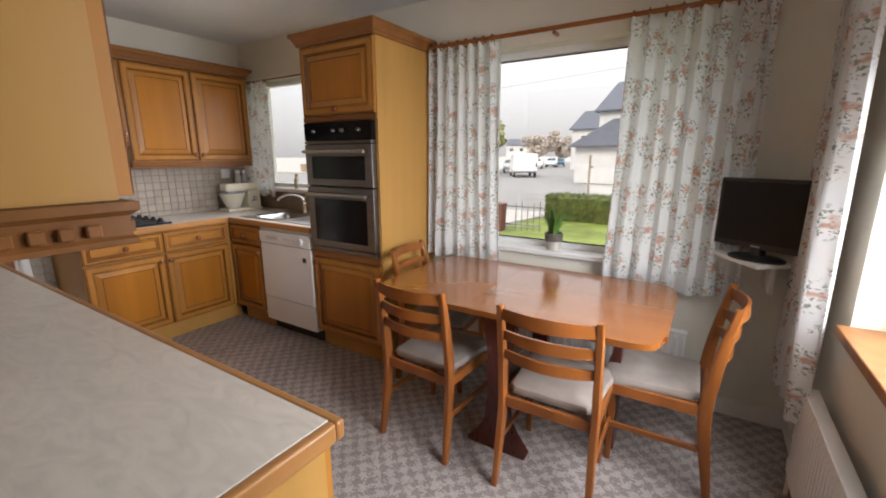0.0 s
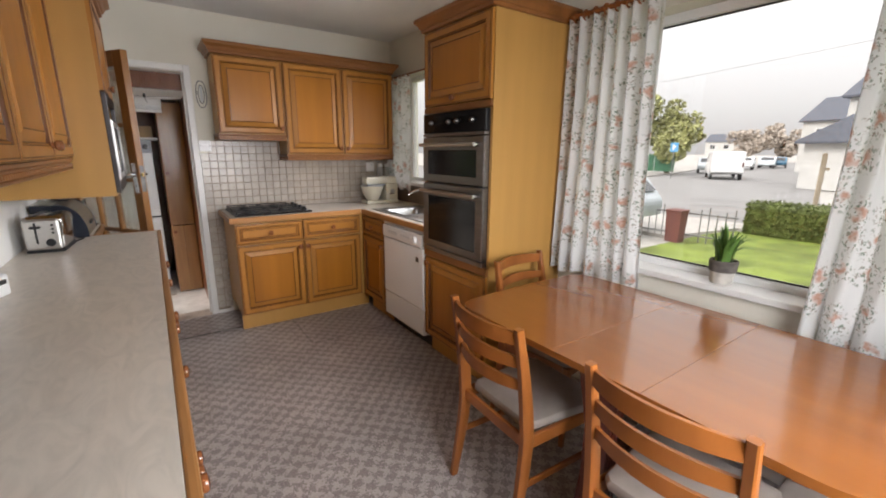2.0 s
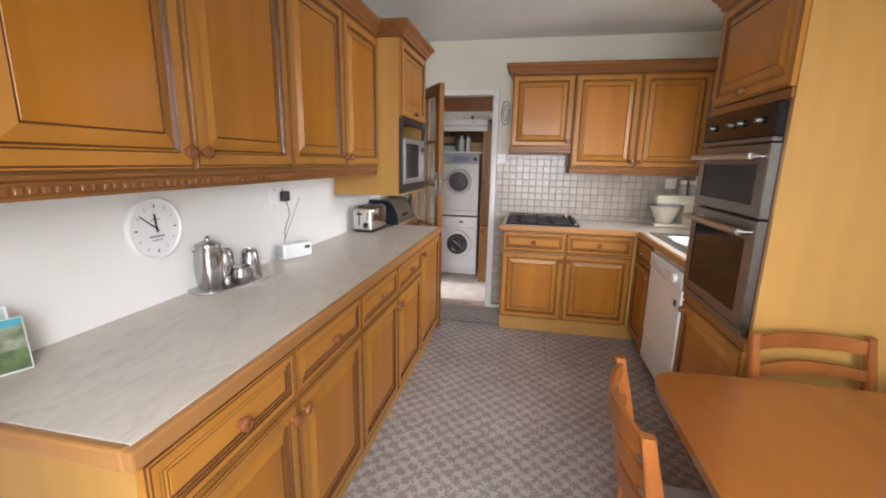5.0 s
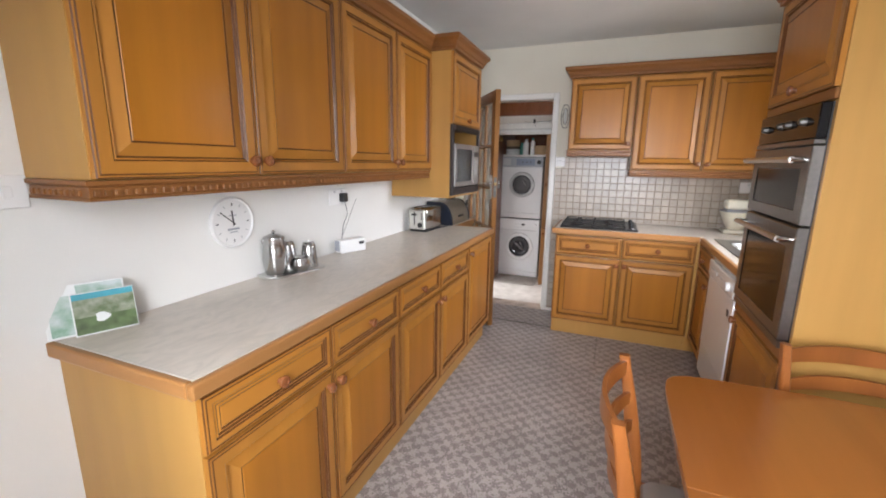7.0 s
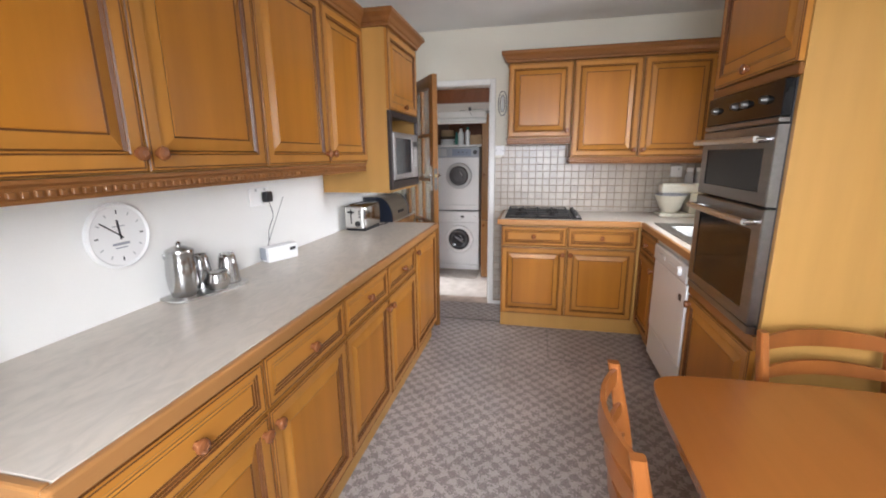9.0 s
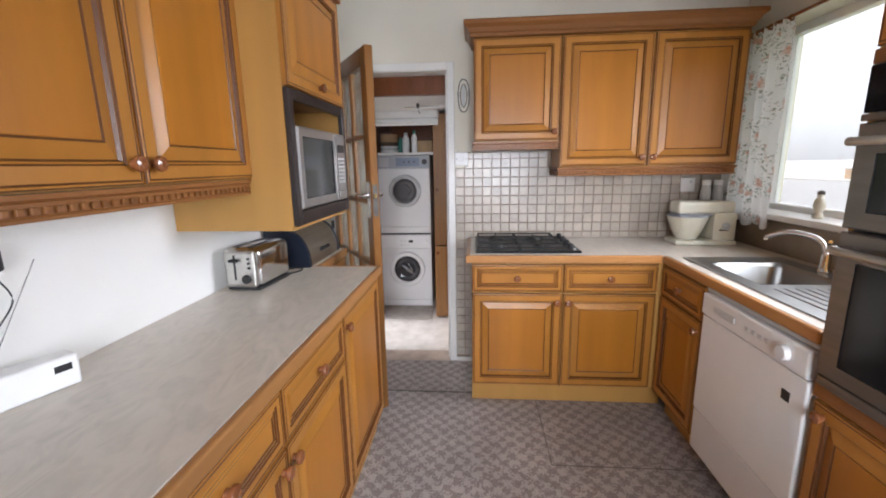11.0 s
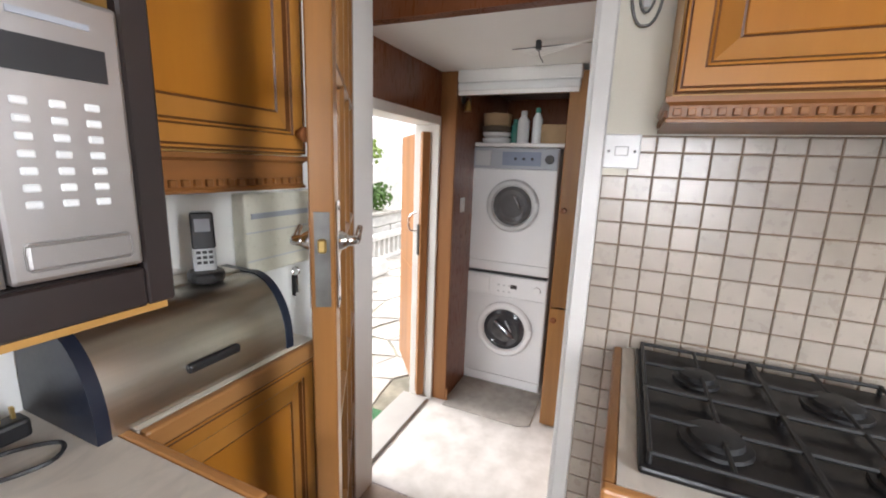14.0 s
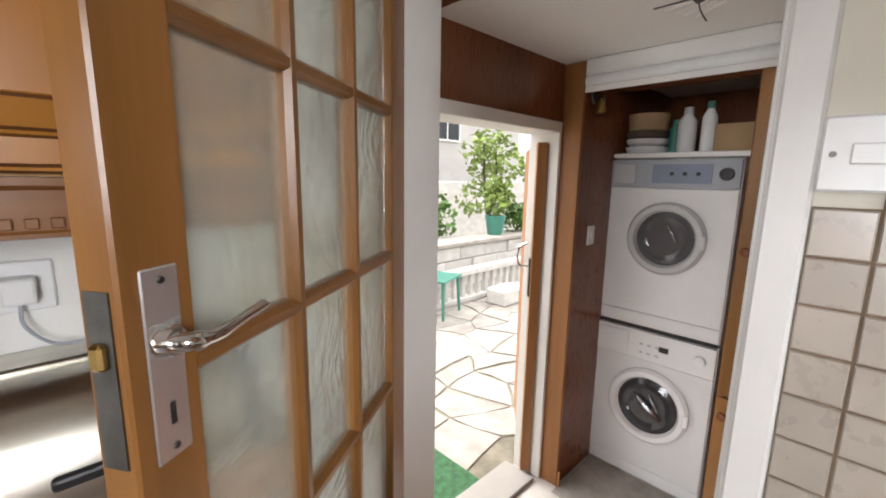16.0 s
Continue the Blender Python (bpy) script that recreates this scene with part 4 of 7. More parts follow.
for name, z0, z1 in (("upper_door", 0.455, H - 0.14), ("lower_door", 0.035, 0.445)):
    b = bmesh.new()

    def rg(i, k, dd, z0=z0, z1=z1):
        return [(i, dd, z0 + k), (W - i, dd, z0 + k), (W - i, dd, z1 - k - (0.03 if i > 0.02 else 0)), (i, dd, z1 - k - (0.03 if i > 0.02 else 0))]

    bm_rings(b, [rg(0, 0, 0), rg(0, 0, -0.03), rg(0.004, 0.004, -0.034), rg(0.062, 0.045, -0.034), rg(0.064, 0.047, -0.031), rg(0.08, 0.065, -0.031)], mats=[0, 0, 0, 1, 1])
    d = part(name, b, [OVENSTEEL, BLACKGLASS], ov)
    hb = tube([(0.03, -0.075, z1 - 0.045), (W - 0.03, -0.075, z1 - 0.045)], 0.011, 12)
    part("handle", hb, STEEL, d, "brushed steel bar handle", True)
    for x in (0.04, W - 0.04):
        part("handle_post", tube([(x, -0.03, z1 - 0.045), (x, -0.078, z1 - 0.045)], 0.012, 10), CHROME, d, smooth=True)
part("bottom_trim", box(0, -0.03, 0.0, W, 0, 0.03, 0.003), OVENSTEEL, ov)

# hob
hob = thing("gas_hob", "black four-burner gas hob set into the worktop", "hob")
hx0, hx1, hy0, hy1 = -3.955, -3.455, 0.985, 1.57
part("hob_plate", box(hx0, hy0, 0.909, hx1, hy1, 0.924, 0.006, 2), HOBBLACK, hob)
for bx, by, r in ((-3.82, 1.11, 0.04), (-3.58, 1.11, 0.05), (-3.82, 1.36, 0.05), (-3.58, 1.36, 0.036)):
    part("burner", lathe([(r * 1.2, 0.923), (r * 1.15, 0.93), (r * 0.9, 0.932), (r * 0.85, 0.942), (r * 0.6, 0.946), (0, 0.946)], 20, Matrix.Translation((bx, by, 0))), CASTIRON, hob, smooth=True)
for gx0, gx1, gy0, gy1 in ((hx0 + 0.015, -3.705, hy0 + 0.015, 1.235), (-3.70, hx1 - 0.015, hy0 + 0.015, 1.235), (hx0 + 0.015, -3.705, 1.24, 1.475), (-3.70, hx1 - 0.015, 1.24, 1.475)):
    cx, cy, z = (gx0 + gx1) / 2, (gy0 + gy1) / 2, 0.943
    b = bmesh.new()
    for a, c in (((gx0, gy0), (gx1, gy0)), ((gx1, gy0), (gx1, gy1)), ((gx1, gy1), (gx0, gy1)), ((gx0, gy1), (gx0, gy0)), ((gx0, cy), (cx - 0.03, cy)), ((gx1, cy), (cx + 0.03, cy)), ((cx, gy0), (cx, cy - 0.03)), ((cx, gy1), (cx, cy + 0.03))):
        tube([(*a, z), (*c, z)], 0.0045, 6, b)
    for px, py in ((gx0, gy0), (gx1, gy0), (gx1, gy1), (gx0, gy1)):
        tube([(px, py, 0.922), (px, py, z + 0.004)], 0.005, 6, b)
    part("pan_support", b, CASTIRON, hob)
for k in range(4):
    part("control_knob", lathe([(0.02, 0.924), (0.02, 0.93), (0.015, 0.934), (0.014, 0.952), (0, 0.953)], 16, Matrix.Translation((-3.88 + k * 0.115, 1.525, 0))), BLACK, hob, smooth=True)
part("ignition_button", lathe([(0.008, 0.924), (0.008, 0.934), (0, 0.935)], 12, Matrix.Translation((-3.478, 1.535, 0))), LIGHTGREY, hob, smooth=True)

# ---- table and chairs ----
tb = thing("dining_table", "glossy mahogany dining table with bowed sides and trestle ends", "table", pose(-0.755, 2.0, 0))
out = []
for k in range(72):
    a = 2 * math.pi * k / 72
    c, s = math.cos(a), math.sin(a)
    n = 15
    xn, yn = math.copysign(abs(c) ** (2 / n), c), math.copysign(abs(s) ** (2 / n), s)
    out.append((0.70 * xn * (1 - 0.035 * yn * yn), 0.435 * yn * (1 - 0.035 * abs(c) ** 4)))


def yedge(x):
    best = min((p for p in out if p[1] > 0), key=lambda p: abs(p[0] - x))
    return best[1]


def top_piece(x0, x1):
    up = sorted([(x, y) for x, y in out if y > 0.02 and x0 < x < x1] + [(x0, yedge(x0)), (x1, yedge(x1))])
    lo = [(x, -y) for x, y in reversed(up)]
    return prism(up + lo, 0.715, 0.74, 0.0016)


part("tabletop", top_piece(-0.698, -0.1302), TABLE, tb)
part("tabletop", top_piece(-0.1298, 0.1898), TABLE, tb)
part("tabletop", top_piece(0.1902, 0.698), TABLE, tb)


def trestle_outline():
    half = [(0.15, 0.0), (0.155, 0.02), (0.13, 0.045), (0.085, 0.09), (0.052, 0.16), (0.045, 0.3), (0.045, 0.48), (0.055, 0.58), (0.08, 0.65), (0.10, 0.70)]
    return [(x, z) for x, z in half] + [(-x, z) for x, z in reversed(half)]


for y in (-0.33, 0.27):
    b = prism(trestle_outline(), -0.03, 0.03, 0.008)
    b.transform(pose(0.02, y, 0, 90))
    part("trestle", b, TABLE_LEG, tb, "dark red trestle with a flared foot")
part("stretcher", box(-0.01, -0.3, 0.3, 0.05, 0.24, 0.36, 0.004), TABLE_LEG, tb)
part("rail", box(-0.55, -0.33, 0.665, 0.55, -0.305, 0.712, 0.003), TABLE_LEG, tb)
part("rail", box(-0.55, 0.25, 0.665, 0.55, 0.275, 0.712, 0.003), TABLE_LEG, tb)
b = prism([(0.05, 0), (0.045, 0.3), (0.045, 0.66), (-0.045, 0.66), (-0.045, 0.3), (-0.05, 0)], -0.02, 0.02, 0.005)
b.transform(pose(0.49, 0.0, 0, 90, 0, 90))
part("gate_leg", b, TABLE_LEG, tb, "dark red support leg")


def chair(m):
    """Ladder-back chair; it faces +y, its back stands at y = 0."""
    c = thing("dining_chair", "teak ladder-back dining chair with a grey fabric seat", "chair", m, "chairs round the table")
    hw = 0.19
    for s in (-1, 1):
        pts = curve_pts([(s * (hw + 0.008), -0.02, 0.0), (s * hw, 0.022, 0.3), (s * hw, 0.026, 0.45), (s * hw, 0.0, 0.66), (s * hw, -0.035, 0.845)], 5)
        rings = []
        for p in pts:
            t = p.z / 0.845
            wx, wy = 0.0125 + 0.003 * math.sin(math.pi * t), 0.015 + 0.010 * math.sin(math.pi * min(1, t * 1.05))
            rings.append([(p.x + wx * a, p.y + wy * q, p.z) for a, q in ((-1, -0.7), (-0.7, -1), (0.7, -1), (1, -0.7), (1, 0.7), (0.7, 1), (-0.7, 1), (-1, 0.7))])
        b = bmesh.new()
        bm_rings(b, rings)
        part("back_leg", b, TEAK, c, smooth=True)
    for s in (-1, 1):
        b = bmesh.new()
        rings = []
        for z, w in ((0, 0.012), (0.2, 0.015), (0.42, 0.018)):
            x, y = s * (hw + 0.005), 0.415
            rings.append([(x + w * a, y + w * q, z) for a, q in ((-1, -0.7), (-0.7, -1), (0.7, -1), (1, -0.7), (1, 0.7), (0.7, 1), (-0.7, 1), (-1, 0.7))])
        bm_rings(b, rings)
        part("front_leg", b, TEAK, c, smooth=True)
    for z0, z1, y in ((0.786, 0.830, -0.028), (0.696, 0.732, -0.008), (0.608, 0.642, 0.006)):
        b = bmesh.new()
        rings = []
        for k in range(11):
            u = -1 + k / 5
            x = u * (hw - 0.004)
            bow = -0.050 * (1 - u * u)
            lift = 0.008 * (1 - u * u)
            rings.append([(x, y + bow - 0.008, z0 - lift * 0.5), (x, y + bow + 0.008, z0 - lift * 0.5), (x, y + bow + 0.006, z1 + lift), (x, y + bow - 0.006, z1 + lift)])
        bm_rings(b, rings)
        part("back_slat", b, TEAK, c, smooth=True)
    for s in (-1, 1):
        part("seat_rail", box(s * hw - 0.009, 0.04, 0.37, s * hw + 0.009, 0.40, 0.42, 0.003), TEAK, c)
        part("stretcher", box(s * hw - 0.007, 0.035, 0.205, s * hw + 0.007, 0.405, 0.232, 0.003), TEAK, c)
    part("seat_rail", box(-hw + 0.012, 0.405, 0.37, hw - 0.012, 0.423, 0.42, 0.003), TEAK, c)
    part("seat_rail", box(-hw + 0.012, 0.018, 0.37, hw - 0.012, 0.034, 0.42, 0.003), TEAK, c)
    b = bmesh.new()
    ol = [(-0.172, 0.05), (0.172, 0.05), (0.205, 0.43), (-0.205, 0.43)]
    rings = []
    for k, z in ((0.985, 0.420), (1.0, 0.428), (1.0, 0.442), (0.97, 0.452), (0.85, 0.460), (0.5, 0.464)):
        ring = []
        cx, cy = 0, 0.24
        for i in range(4):
            a, d = ol[i], ol[(i + 1) % 4]
            for j in range(4):
                t = 0.06 + 0.88 * j / 3
                ring.append((cx + (a[0] + (d[0] - a[0]) * t - cx) * k, cy + (a[1] + (d[1] - a[1]) * t - cy) * k, z))
        rings.append(ring)
    bm_rings(b, rings)
    part("seat", b, SEAT, c, "grey-beige fabric seat pad", True)
    return c


ch = chair(pose(-1.09, 1.465, 0, 0, 0, -3))
copy_thing(ch, pose(-0.445, 1.465, 0, 0, 0, 1))
copy_thing(ch, pose(-1.575, 2.13, 0, 0, 0, -82))
copy_thing(ch, pose(0.125, 2.03, 0, 0, 0, 91))


# ---- curtains, rods ----
def curtain(name, x0, x1, z0, z1, label, folds, depth=0.035, seed=1, spread=0.0, lean=0.0):
    """A gathered curtain along x, in front of y = 0; it hangs from z1 and is lined with rings above."""
    rnd = random.Random(seed)
    nu, nv = folds * 8, 26
    ph = [rnd.uniform(-0.5, 0.5) for _ in range(folds + 2)]
    am = [rnd.uniform(0.55, 1.1) for _ in range(folds + 2)]
    bm = bmesh.new()
    uvl = bm.loops.layers.uv.new("UVMap")
    grid, uvs = [], []
    width = abs(x1 - x0)
    cloth = math.hypot(1, 3.6 * depth * folds / width)
    for j in range(nv + 1):
        v = j / nv
        row, ur = [], []
        for i in range(nu + 1):
            u = i / nu
            f = u * folds
            k = min(int(f), folds)
            amp = am[k] * (1 - (f - k)) + am[k + 1] * (f - k)
            p = ph[k] * (1 - (f - k)) + ph[k + 1] * (f - k)
            gather = 1.0 if v > 0.06 else 0.8
            yy = depth * amp * math.sin(2 * math.pi * f + p * (0.6 + 1.2 * (1 - v))) * gather + 0.012 * math.sin(7 * f + 3 * v) * (1 - v)
            xx = x0 + (x1 - x0) * u + spread * (u - 0.5) * (1 - v) + 0.006 * amp * math.sin(4 * math.pi * f + 2 * p) + 0.006 * math.sin(5 * f + 4 * v) + lean * (1 - v)
            zz = z0 + (z1 - z0) * v
            if j == 0:
                zz += 0.012 * math.sin(3.1 * f)
            if j == nv:
                zz += 0.012 * abs(math.sin(math.pi * f * 2))
            row.append(bm.verts.new((xx, -yy, zz)))
            ur.append((u * width * cloth + seed * 3.1, v * (z1 - z0) + seed))
        grid.append(row)
        uvs.append(ur)
    for j in range(nv):
        for i in range(nu):
            fc = bm.faces.new((grid[j][i], grid[j][i + 1], grid[j + 1][i + 1], grid[j + 1][i]))
            for lp, (a, b) in zip(fc.loops, ((j, i), (j, i + 1), (j + 1, i + 1), (j + 1, i))):
                lp[uvl].uv = uvs[a][b]
    t = thing(name, label, "curtain")
    part("fabric", bm, FLORAL, t, smooth=True).data.set_sharp_from_angle(angle=radians(180))
    return t


ROD_Y = YN - 0.075
rod = thing("curtain_rod", "varnished wooden curtain pole over the table window", "curtain rod")
part("pole", tube([(-1.70, ROD_Y, 2.125), (0.19, ROD_Y, 2.125)], 0.013, 12), TEAK, rod, smooth=True)
for x in (-1.715, 0.205):
    part("finial", lathe([(0.013, -0.02), (0.02, -0.01), (0.023, 0.005), (0.016, 0.018), (0, 0.024)], 14, pose(x, ROD_Y, 2.125, 0, 90 if x > 0 else -90)), TEAK, rod, smooth=True)
for x in (-1.62, -0.84, 0.12):
    part("bracket", box(x - 0.01, ROD_Y, 2.095, x + 0.01, YN, 2.112, 0.003), TEAK, rod)


def rings(rod_, xs, y, z, r=0.024):
    for x in xs:
        b = bmesh.new()
        pts = [(x, y + r * math.cos(a), z - 0.006 + r * math.sin(a)) for a in [2 * math.pi * k / 14 for k in range(15)]]
        tube(pts, 0.0048, 6, b)
        part("ring", b, TEAK, rod_, smooth=True)


rings(rod, [-1.66 + 0.062 * k for k in range(8)] + [-0.42 + 0.075 * k for k in range(8)], ROD_Y, 2.125)
c1 = curtain("curtain", -1.70, -1.17, 0.70, 2.10, "white cotton curtain with orange flower sprigs, drawn open", 7, 0.034, seed=1, spread=0.06)
c1.location = (0, ROD_Y, 0)
c2 = curtain("curtain", -0.43, 0.19, 0.68, 2.10, "white floral cotton curtain beside the table, drawn open", 8, 0.036, seed=2, spread=0.05, lean=-0.02)
c2.location = (0, ROD_Y, 0)
c3 = curtain("curtain", 0, 0.40, 0.40, 2.10, "white floral cotton curtain at the end window", 6, seed=3, spread=0.06)
c3.matrix_basis = pose(XE - 0.11, 2.36, 0, 0, 0, -90)
rod2 = thing("curtain_rod", "varnished wooden curtain pole over the end window", "curtain rod")
part("pole", tube([(XE - 0.11, 0.35, 2.125), (XE - 0.11, 2.4, 2.125)], 0.013, 12), TEAK, rod2, smooth=True)
for y in (0.6, 2.3):
    part("bracket", box(XE - 0.11, y - 0.01, 2.095, XE, y + 0.01, 2.112, 0.003), TEAK, rod2)
c5 = curtain("curtain", 0, 0.40, 0.40, 2.10, "white floral cotton curtain at the end window", 6, seed=5, spread=0.06)
c5.matrix_basis = pose(XE - 0.11, 0.78, 0, 0, 0, -90)
rod3 = thing("curtain_rod", "dark curtain rod over the sink window", "curtain rod")
part("pole", tube([(-3.95, YN - 0.06, 2.09), (-2.38, YN - 0.06, 2.09)], 0.008, 10), TEAK, rod3, smooth=True)
rings(rod3, [-3.92 + 0.05 * k for k in range(9)], YN - 0.06, 2.09, 0.012)
c4s = curtain("short_curtain", -3.95, -3.50, 1.04, 2.08, "short white floral curtain beside the sink window", 6, depth=0.025, seed=4)
c4s.location = (0, YN - 0.06, 0)

# ---- radiators ----


def radiator(m, w, h, label):
    r = thing("radiator", label, "radiator", m)
    b = bmesh.new()
    n = int(w / 0.033)
    pts = []
    for k in range(n + 1):
        x = k * w / n
        pts.append((x, 0.0))
        if k < n:
            pts += [(x + w / n * 0.25, -0.008), (x + w / n * 0.75, -0.008)]
    ring0 = [(x, y, 0.03) for x, y in pts]
    ring1 = [(x, y, h - 0.03) for x, y in pts]
    bm_rings(b, [[(x, 0.012, 0) for x, y in pts], [(x, 0, 0) for x, y in pts], ring0, ring1, [(x, 0, h) for x, y in pts], [(x, 0.012, h) for x, y in pts]], close=False)
    bm_box(b, 0, 0.004, 0, w, 0.03, h)
    part("panel", b, WHITE, r)
    part("top_grille", box(-0.005, -0.004, h - 0.004, w + 0.005, 0.045, h + 0.006, 0.003), WHITE, r)
    for x in (0.1, w - 0.1):
        part("bracket", box(x - 0.02, 0.03, h * 0.2, x + 0.02, 0.079, h * 0.8), WHITE, r)
    part("pipe", tube([(-0.03, 0.015, 0.05), (-0.03, 0.015, -0.11)], 0.008), WHITE, r)
    part("valve", lathe([(0.014, 0), (0.017, 0.01), (0.017, 0.03), (0.013, 0.04), (0, 0.042)], 14, Matrix.Translation((-0.03, 0.015, 0.03))), UPVC, r, smooth=True)
    return r


radiator(pose(-1.15, YN - 0.08, 0.13), 1.15, 0.32, "white panel radiator below the big window")
radiator(pose(XE - 0.08, 2.02, 0.11, 0, 0, -90), 1.2, 0.40, "white panel radiator below the end window")

# ---- television ----
shf = thing("corner_shelf", "small white corner shelf on the window wall", "shelf")
part("board", prism([(0.04, 2.55), (0.23, 2.26), (0.497, 2.455), (0.497, 2.597), (0.05, 2.597)], 0.915, 0.935, 0.003), WHITE, shf)
part("bracket", box(0.30, 2.40, 0.77, 0.32, 2.598, 0.914, 0.003), WHITE, shf)
part("bracket", box(0.40, 2.50, 0.77, 0.498, 2.52, 0.914, 0.003), WHITE, shf)
tv = thing("television", "small black flat-screen television, switched off", "television", pose(0.235, 2.40, 0.935, 0, 0, -33))
part("base", lathe([(0.12, 0), (0.12, 0.008), (0.10, 0.016), (0.03, 0.022), (0.025, 0.05), (0, 0.05)], 28, Matrix.Diagonal((1, 0.7, 1, 1))), BLACK, tv, smooth=True)
part("neck", box(-0.03, 0.0, 0.02, 0.03, 0.022, 0.10, 0.004), BLACK, tv)
part("casing", box(-0.195, -0.02, 0.05, 0.195, 0.03, 0.375, 0.008, 2), BLACK, tv)
part("screen", box(-0.178, -0.0225, 0.078, 0.178, -0.019, 0.360), GREYSCREEN, tv)
part("badge", box(-0.02, -0.0225, 0.058, 0.02, -0.0195, 0.066), GREYPLASTIC, tv)
single("television_cable", tube(curve_pts([(0.40, 2.41, 0.925), (0.41, 2.36, 0.90), (0.36, 2.34, 0.85), (0.42, 2.38, 0.80), (0.47, 2.56, 0.82)]), 0.0025, 6), BLACK, "thin black cable hanging by the corner shelf", "cable")

# ---- plant on the sill ----
pot = thing("potted_plant", "green strap-leaved plant in a banded stone pot on the sill", "plant", pose(-0.81, YN + 0.045, WZ0 + 0.012) @ Matrix.Diagonal((0.9, 0.9, 0.95, 1)))
part("pot", lathe([(0.045, 0), (0.052, 0.01), (0.055, 0.05), (0.058, 0.06)], 24), POT, pot, "pale pot base", True)
part("rim", lathe([(0.058, 0.06), (0.062, 0.062), (0.066, 0.115), (0.06, 0.118), (0.055, 0.105), (0, 0.1)], 24), STONEPOT, pot, "dark upper band of the pot", True)
rnd = random.Random(7)
for k in range(46):
    a, r = rnd.uniform(0, 6.28), rnd.uniform(0.0, 0.04)
    L, out_ = rnd.uniform(0.13, 0.21), rnd.uniform(0.01, 0.09) * (1.0 if k % 5 else 1.7)
    b = bmesh.new()
    rg_ = []
    for j in range(6):
        t = j / 5
        d = r + out_ * t ** 1.6
        droop = -0.05 * t ** 3 * (out_ / 0.09)
        wdt = 0.0105 * (1 - t ** 3) + 0.0008
        px, py, pz = d * math.cos(a), d * math.sin(a), 0.10 + L * t + droop
        tx, ty = -math.sin(a) * wdt, math.cos(a) * wdt
        rg_.append([(px - tx, py - ty, pz), (px + 0.001 * math.cos(a), py + 0.001 * math.sin(a), pz - 0.001), (px + tx, py + ty, pz)])
    bm_rings(b, rg_, close=False)
    part("leaf", b, LEAF, pot)

# ---- things on the worktops ----
mx = thing("stand_mixer", "cream stand mixer with a pale bowl on the worktop", "mixer", pose(-3.76, 2.36, 0.911, 0, 0, 0) @ Matrix.Diagonal((0.93, 0.93, 0.93, 1)))
part("base", prism([(-0.09, -0.20), (0.07, -0.20), (0.10, -0.1), (0.10, 0.15), (-0.10, 0.15), (-0.11, -0.1)], 0, 0.03, 0.008), CREAM, mx)
part("column", prism([(-0.07, 0.02), (0.07, 0.02), (0.075, 0.15), (-0.075, 0.15)], 0.028, 0.20, 0.01), CREAM, mx)
part("head", box(-0.065, -0.20, 0.195, 0.065, 0.15, 0.275, 0.02, 3), CREAM, mx)
part("trim_band", box(-0.067, -0.19, 0.182, 0.067, 0.01, 0.197, 0.004), GREYPLASTIC, mx, "grey plastic band")
part("bowl", lathe([(0.055, 0.03), (0.06, 0.034), (0.085, 0.08), (0.115, 0.16), (0.122, 0.178), (0.116, 0.178), (0.08, 0.085), (0, 0.045)], 32, Matrix.Translation((0, -0.11, 0))), CREAM, mx, smooth=True)
part("lid", lathe([(0.122, 0.178), (0.118, 0.184), (0.05, 0.19), (0, 0.19)], 28, Matrix.Translation((0, -0.11, 0))), GREYPLASTIC, mx, smooth=True)
part("dial", lathe([(0.022, 0), (0.022, 0.012), (0, 0.014)], 16, pose(0.076, 0.09, 0.12, 0, 90)), LIGHTGREY, mx, smooth=True)
part("speed_lever", box(0.076, 0.05, 0.09, 0.08, 0.11, 0.10, 0.002), CHROME, mx)
jars = [thing("spice_jar", "clear glass jar with a pale lid behind the mixer", "jar", pose(-3.90, 2.42 + k * 0.07, 0.911), "jars behind the mixer") for k in range(2)]
for j in jars:
    part("jar", lathe([(0.028, 0), (0.03, 0.01), (0.03, 0.30), (0.022, 0.33), (0.022, 0.34)], 16), LIGHTGREY, j, smooth=True)
    part("lid", lathe([(0.025, 0.34), (0.025, 0.37), (0, 0.372)], 16), UPVC, j, smooth=True)

tst = thing("toaster", "polished steel two-slot toaster with black controls", "toaster", pose(-2.855, 0.05, 0.911, 0, 0, -4) @ Matrix.Diagonal((0.9, 0.9, 0.93, 1)))
bm = box(-0.14, -0.085, 0.012, 0.14, 0.085, 0.19, 0.03, 4)
part("body", bm, CHROME, tst, smooth=True)
part("end_panel", box(0.138, -0.075, 0.018, 0.15, 0.075, 0.178, 0.012, 2), STEEL, tst)
part("base", box(-0.135, -0.08, 0, 0.135, 0.08, 0.014, 0.004), BLACK, tst)
for y in (-0.035, 0.035):
    part("slot", box(-0.115, y - 0.014, 0.186, 0.115, y + 0.014, 0.1915), BLACK, tst)
part("dial", lathe([(0.02, 0), (0.02, 0.012), (0.016, 0.016), (0, 0.016)], 18, pose(0.15, 0.0 + 0.03, 0.055, 0, 90)), BLACK, tst, smooth=True)
part("lever", box(0.15, -0.045, 0.13, 0.17, 0.0, 0.143, 0.004), BLACK, tst)
part("lever_slot", box(0.1495, -0.03, 0.05, 0.151, -0.02, 0.16), BLACK, tst)
for k in range(3):
    part("button", lathe([(0.006, 0), (0.006, 0.006), (0, 0.007)], 10, pose(0.15, 0.045, 0.105 + k * 0.02, 0, 90)), BLACK, tst, smooth=True)

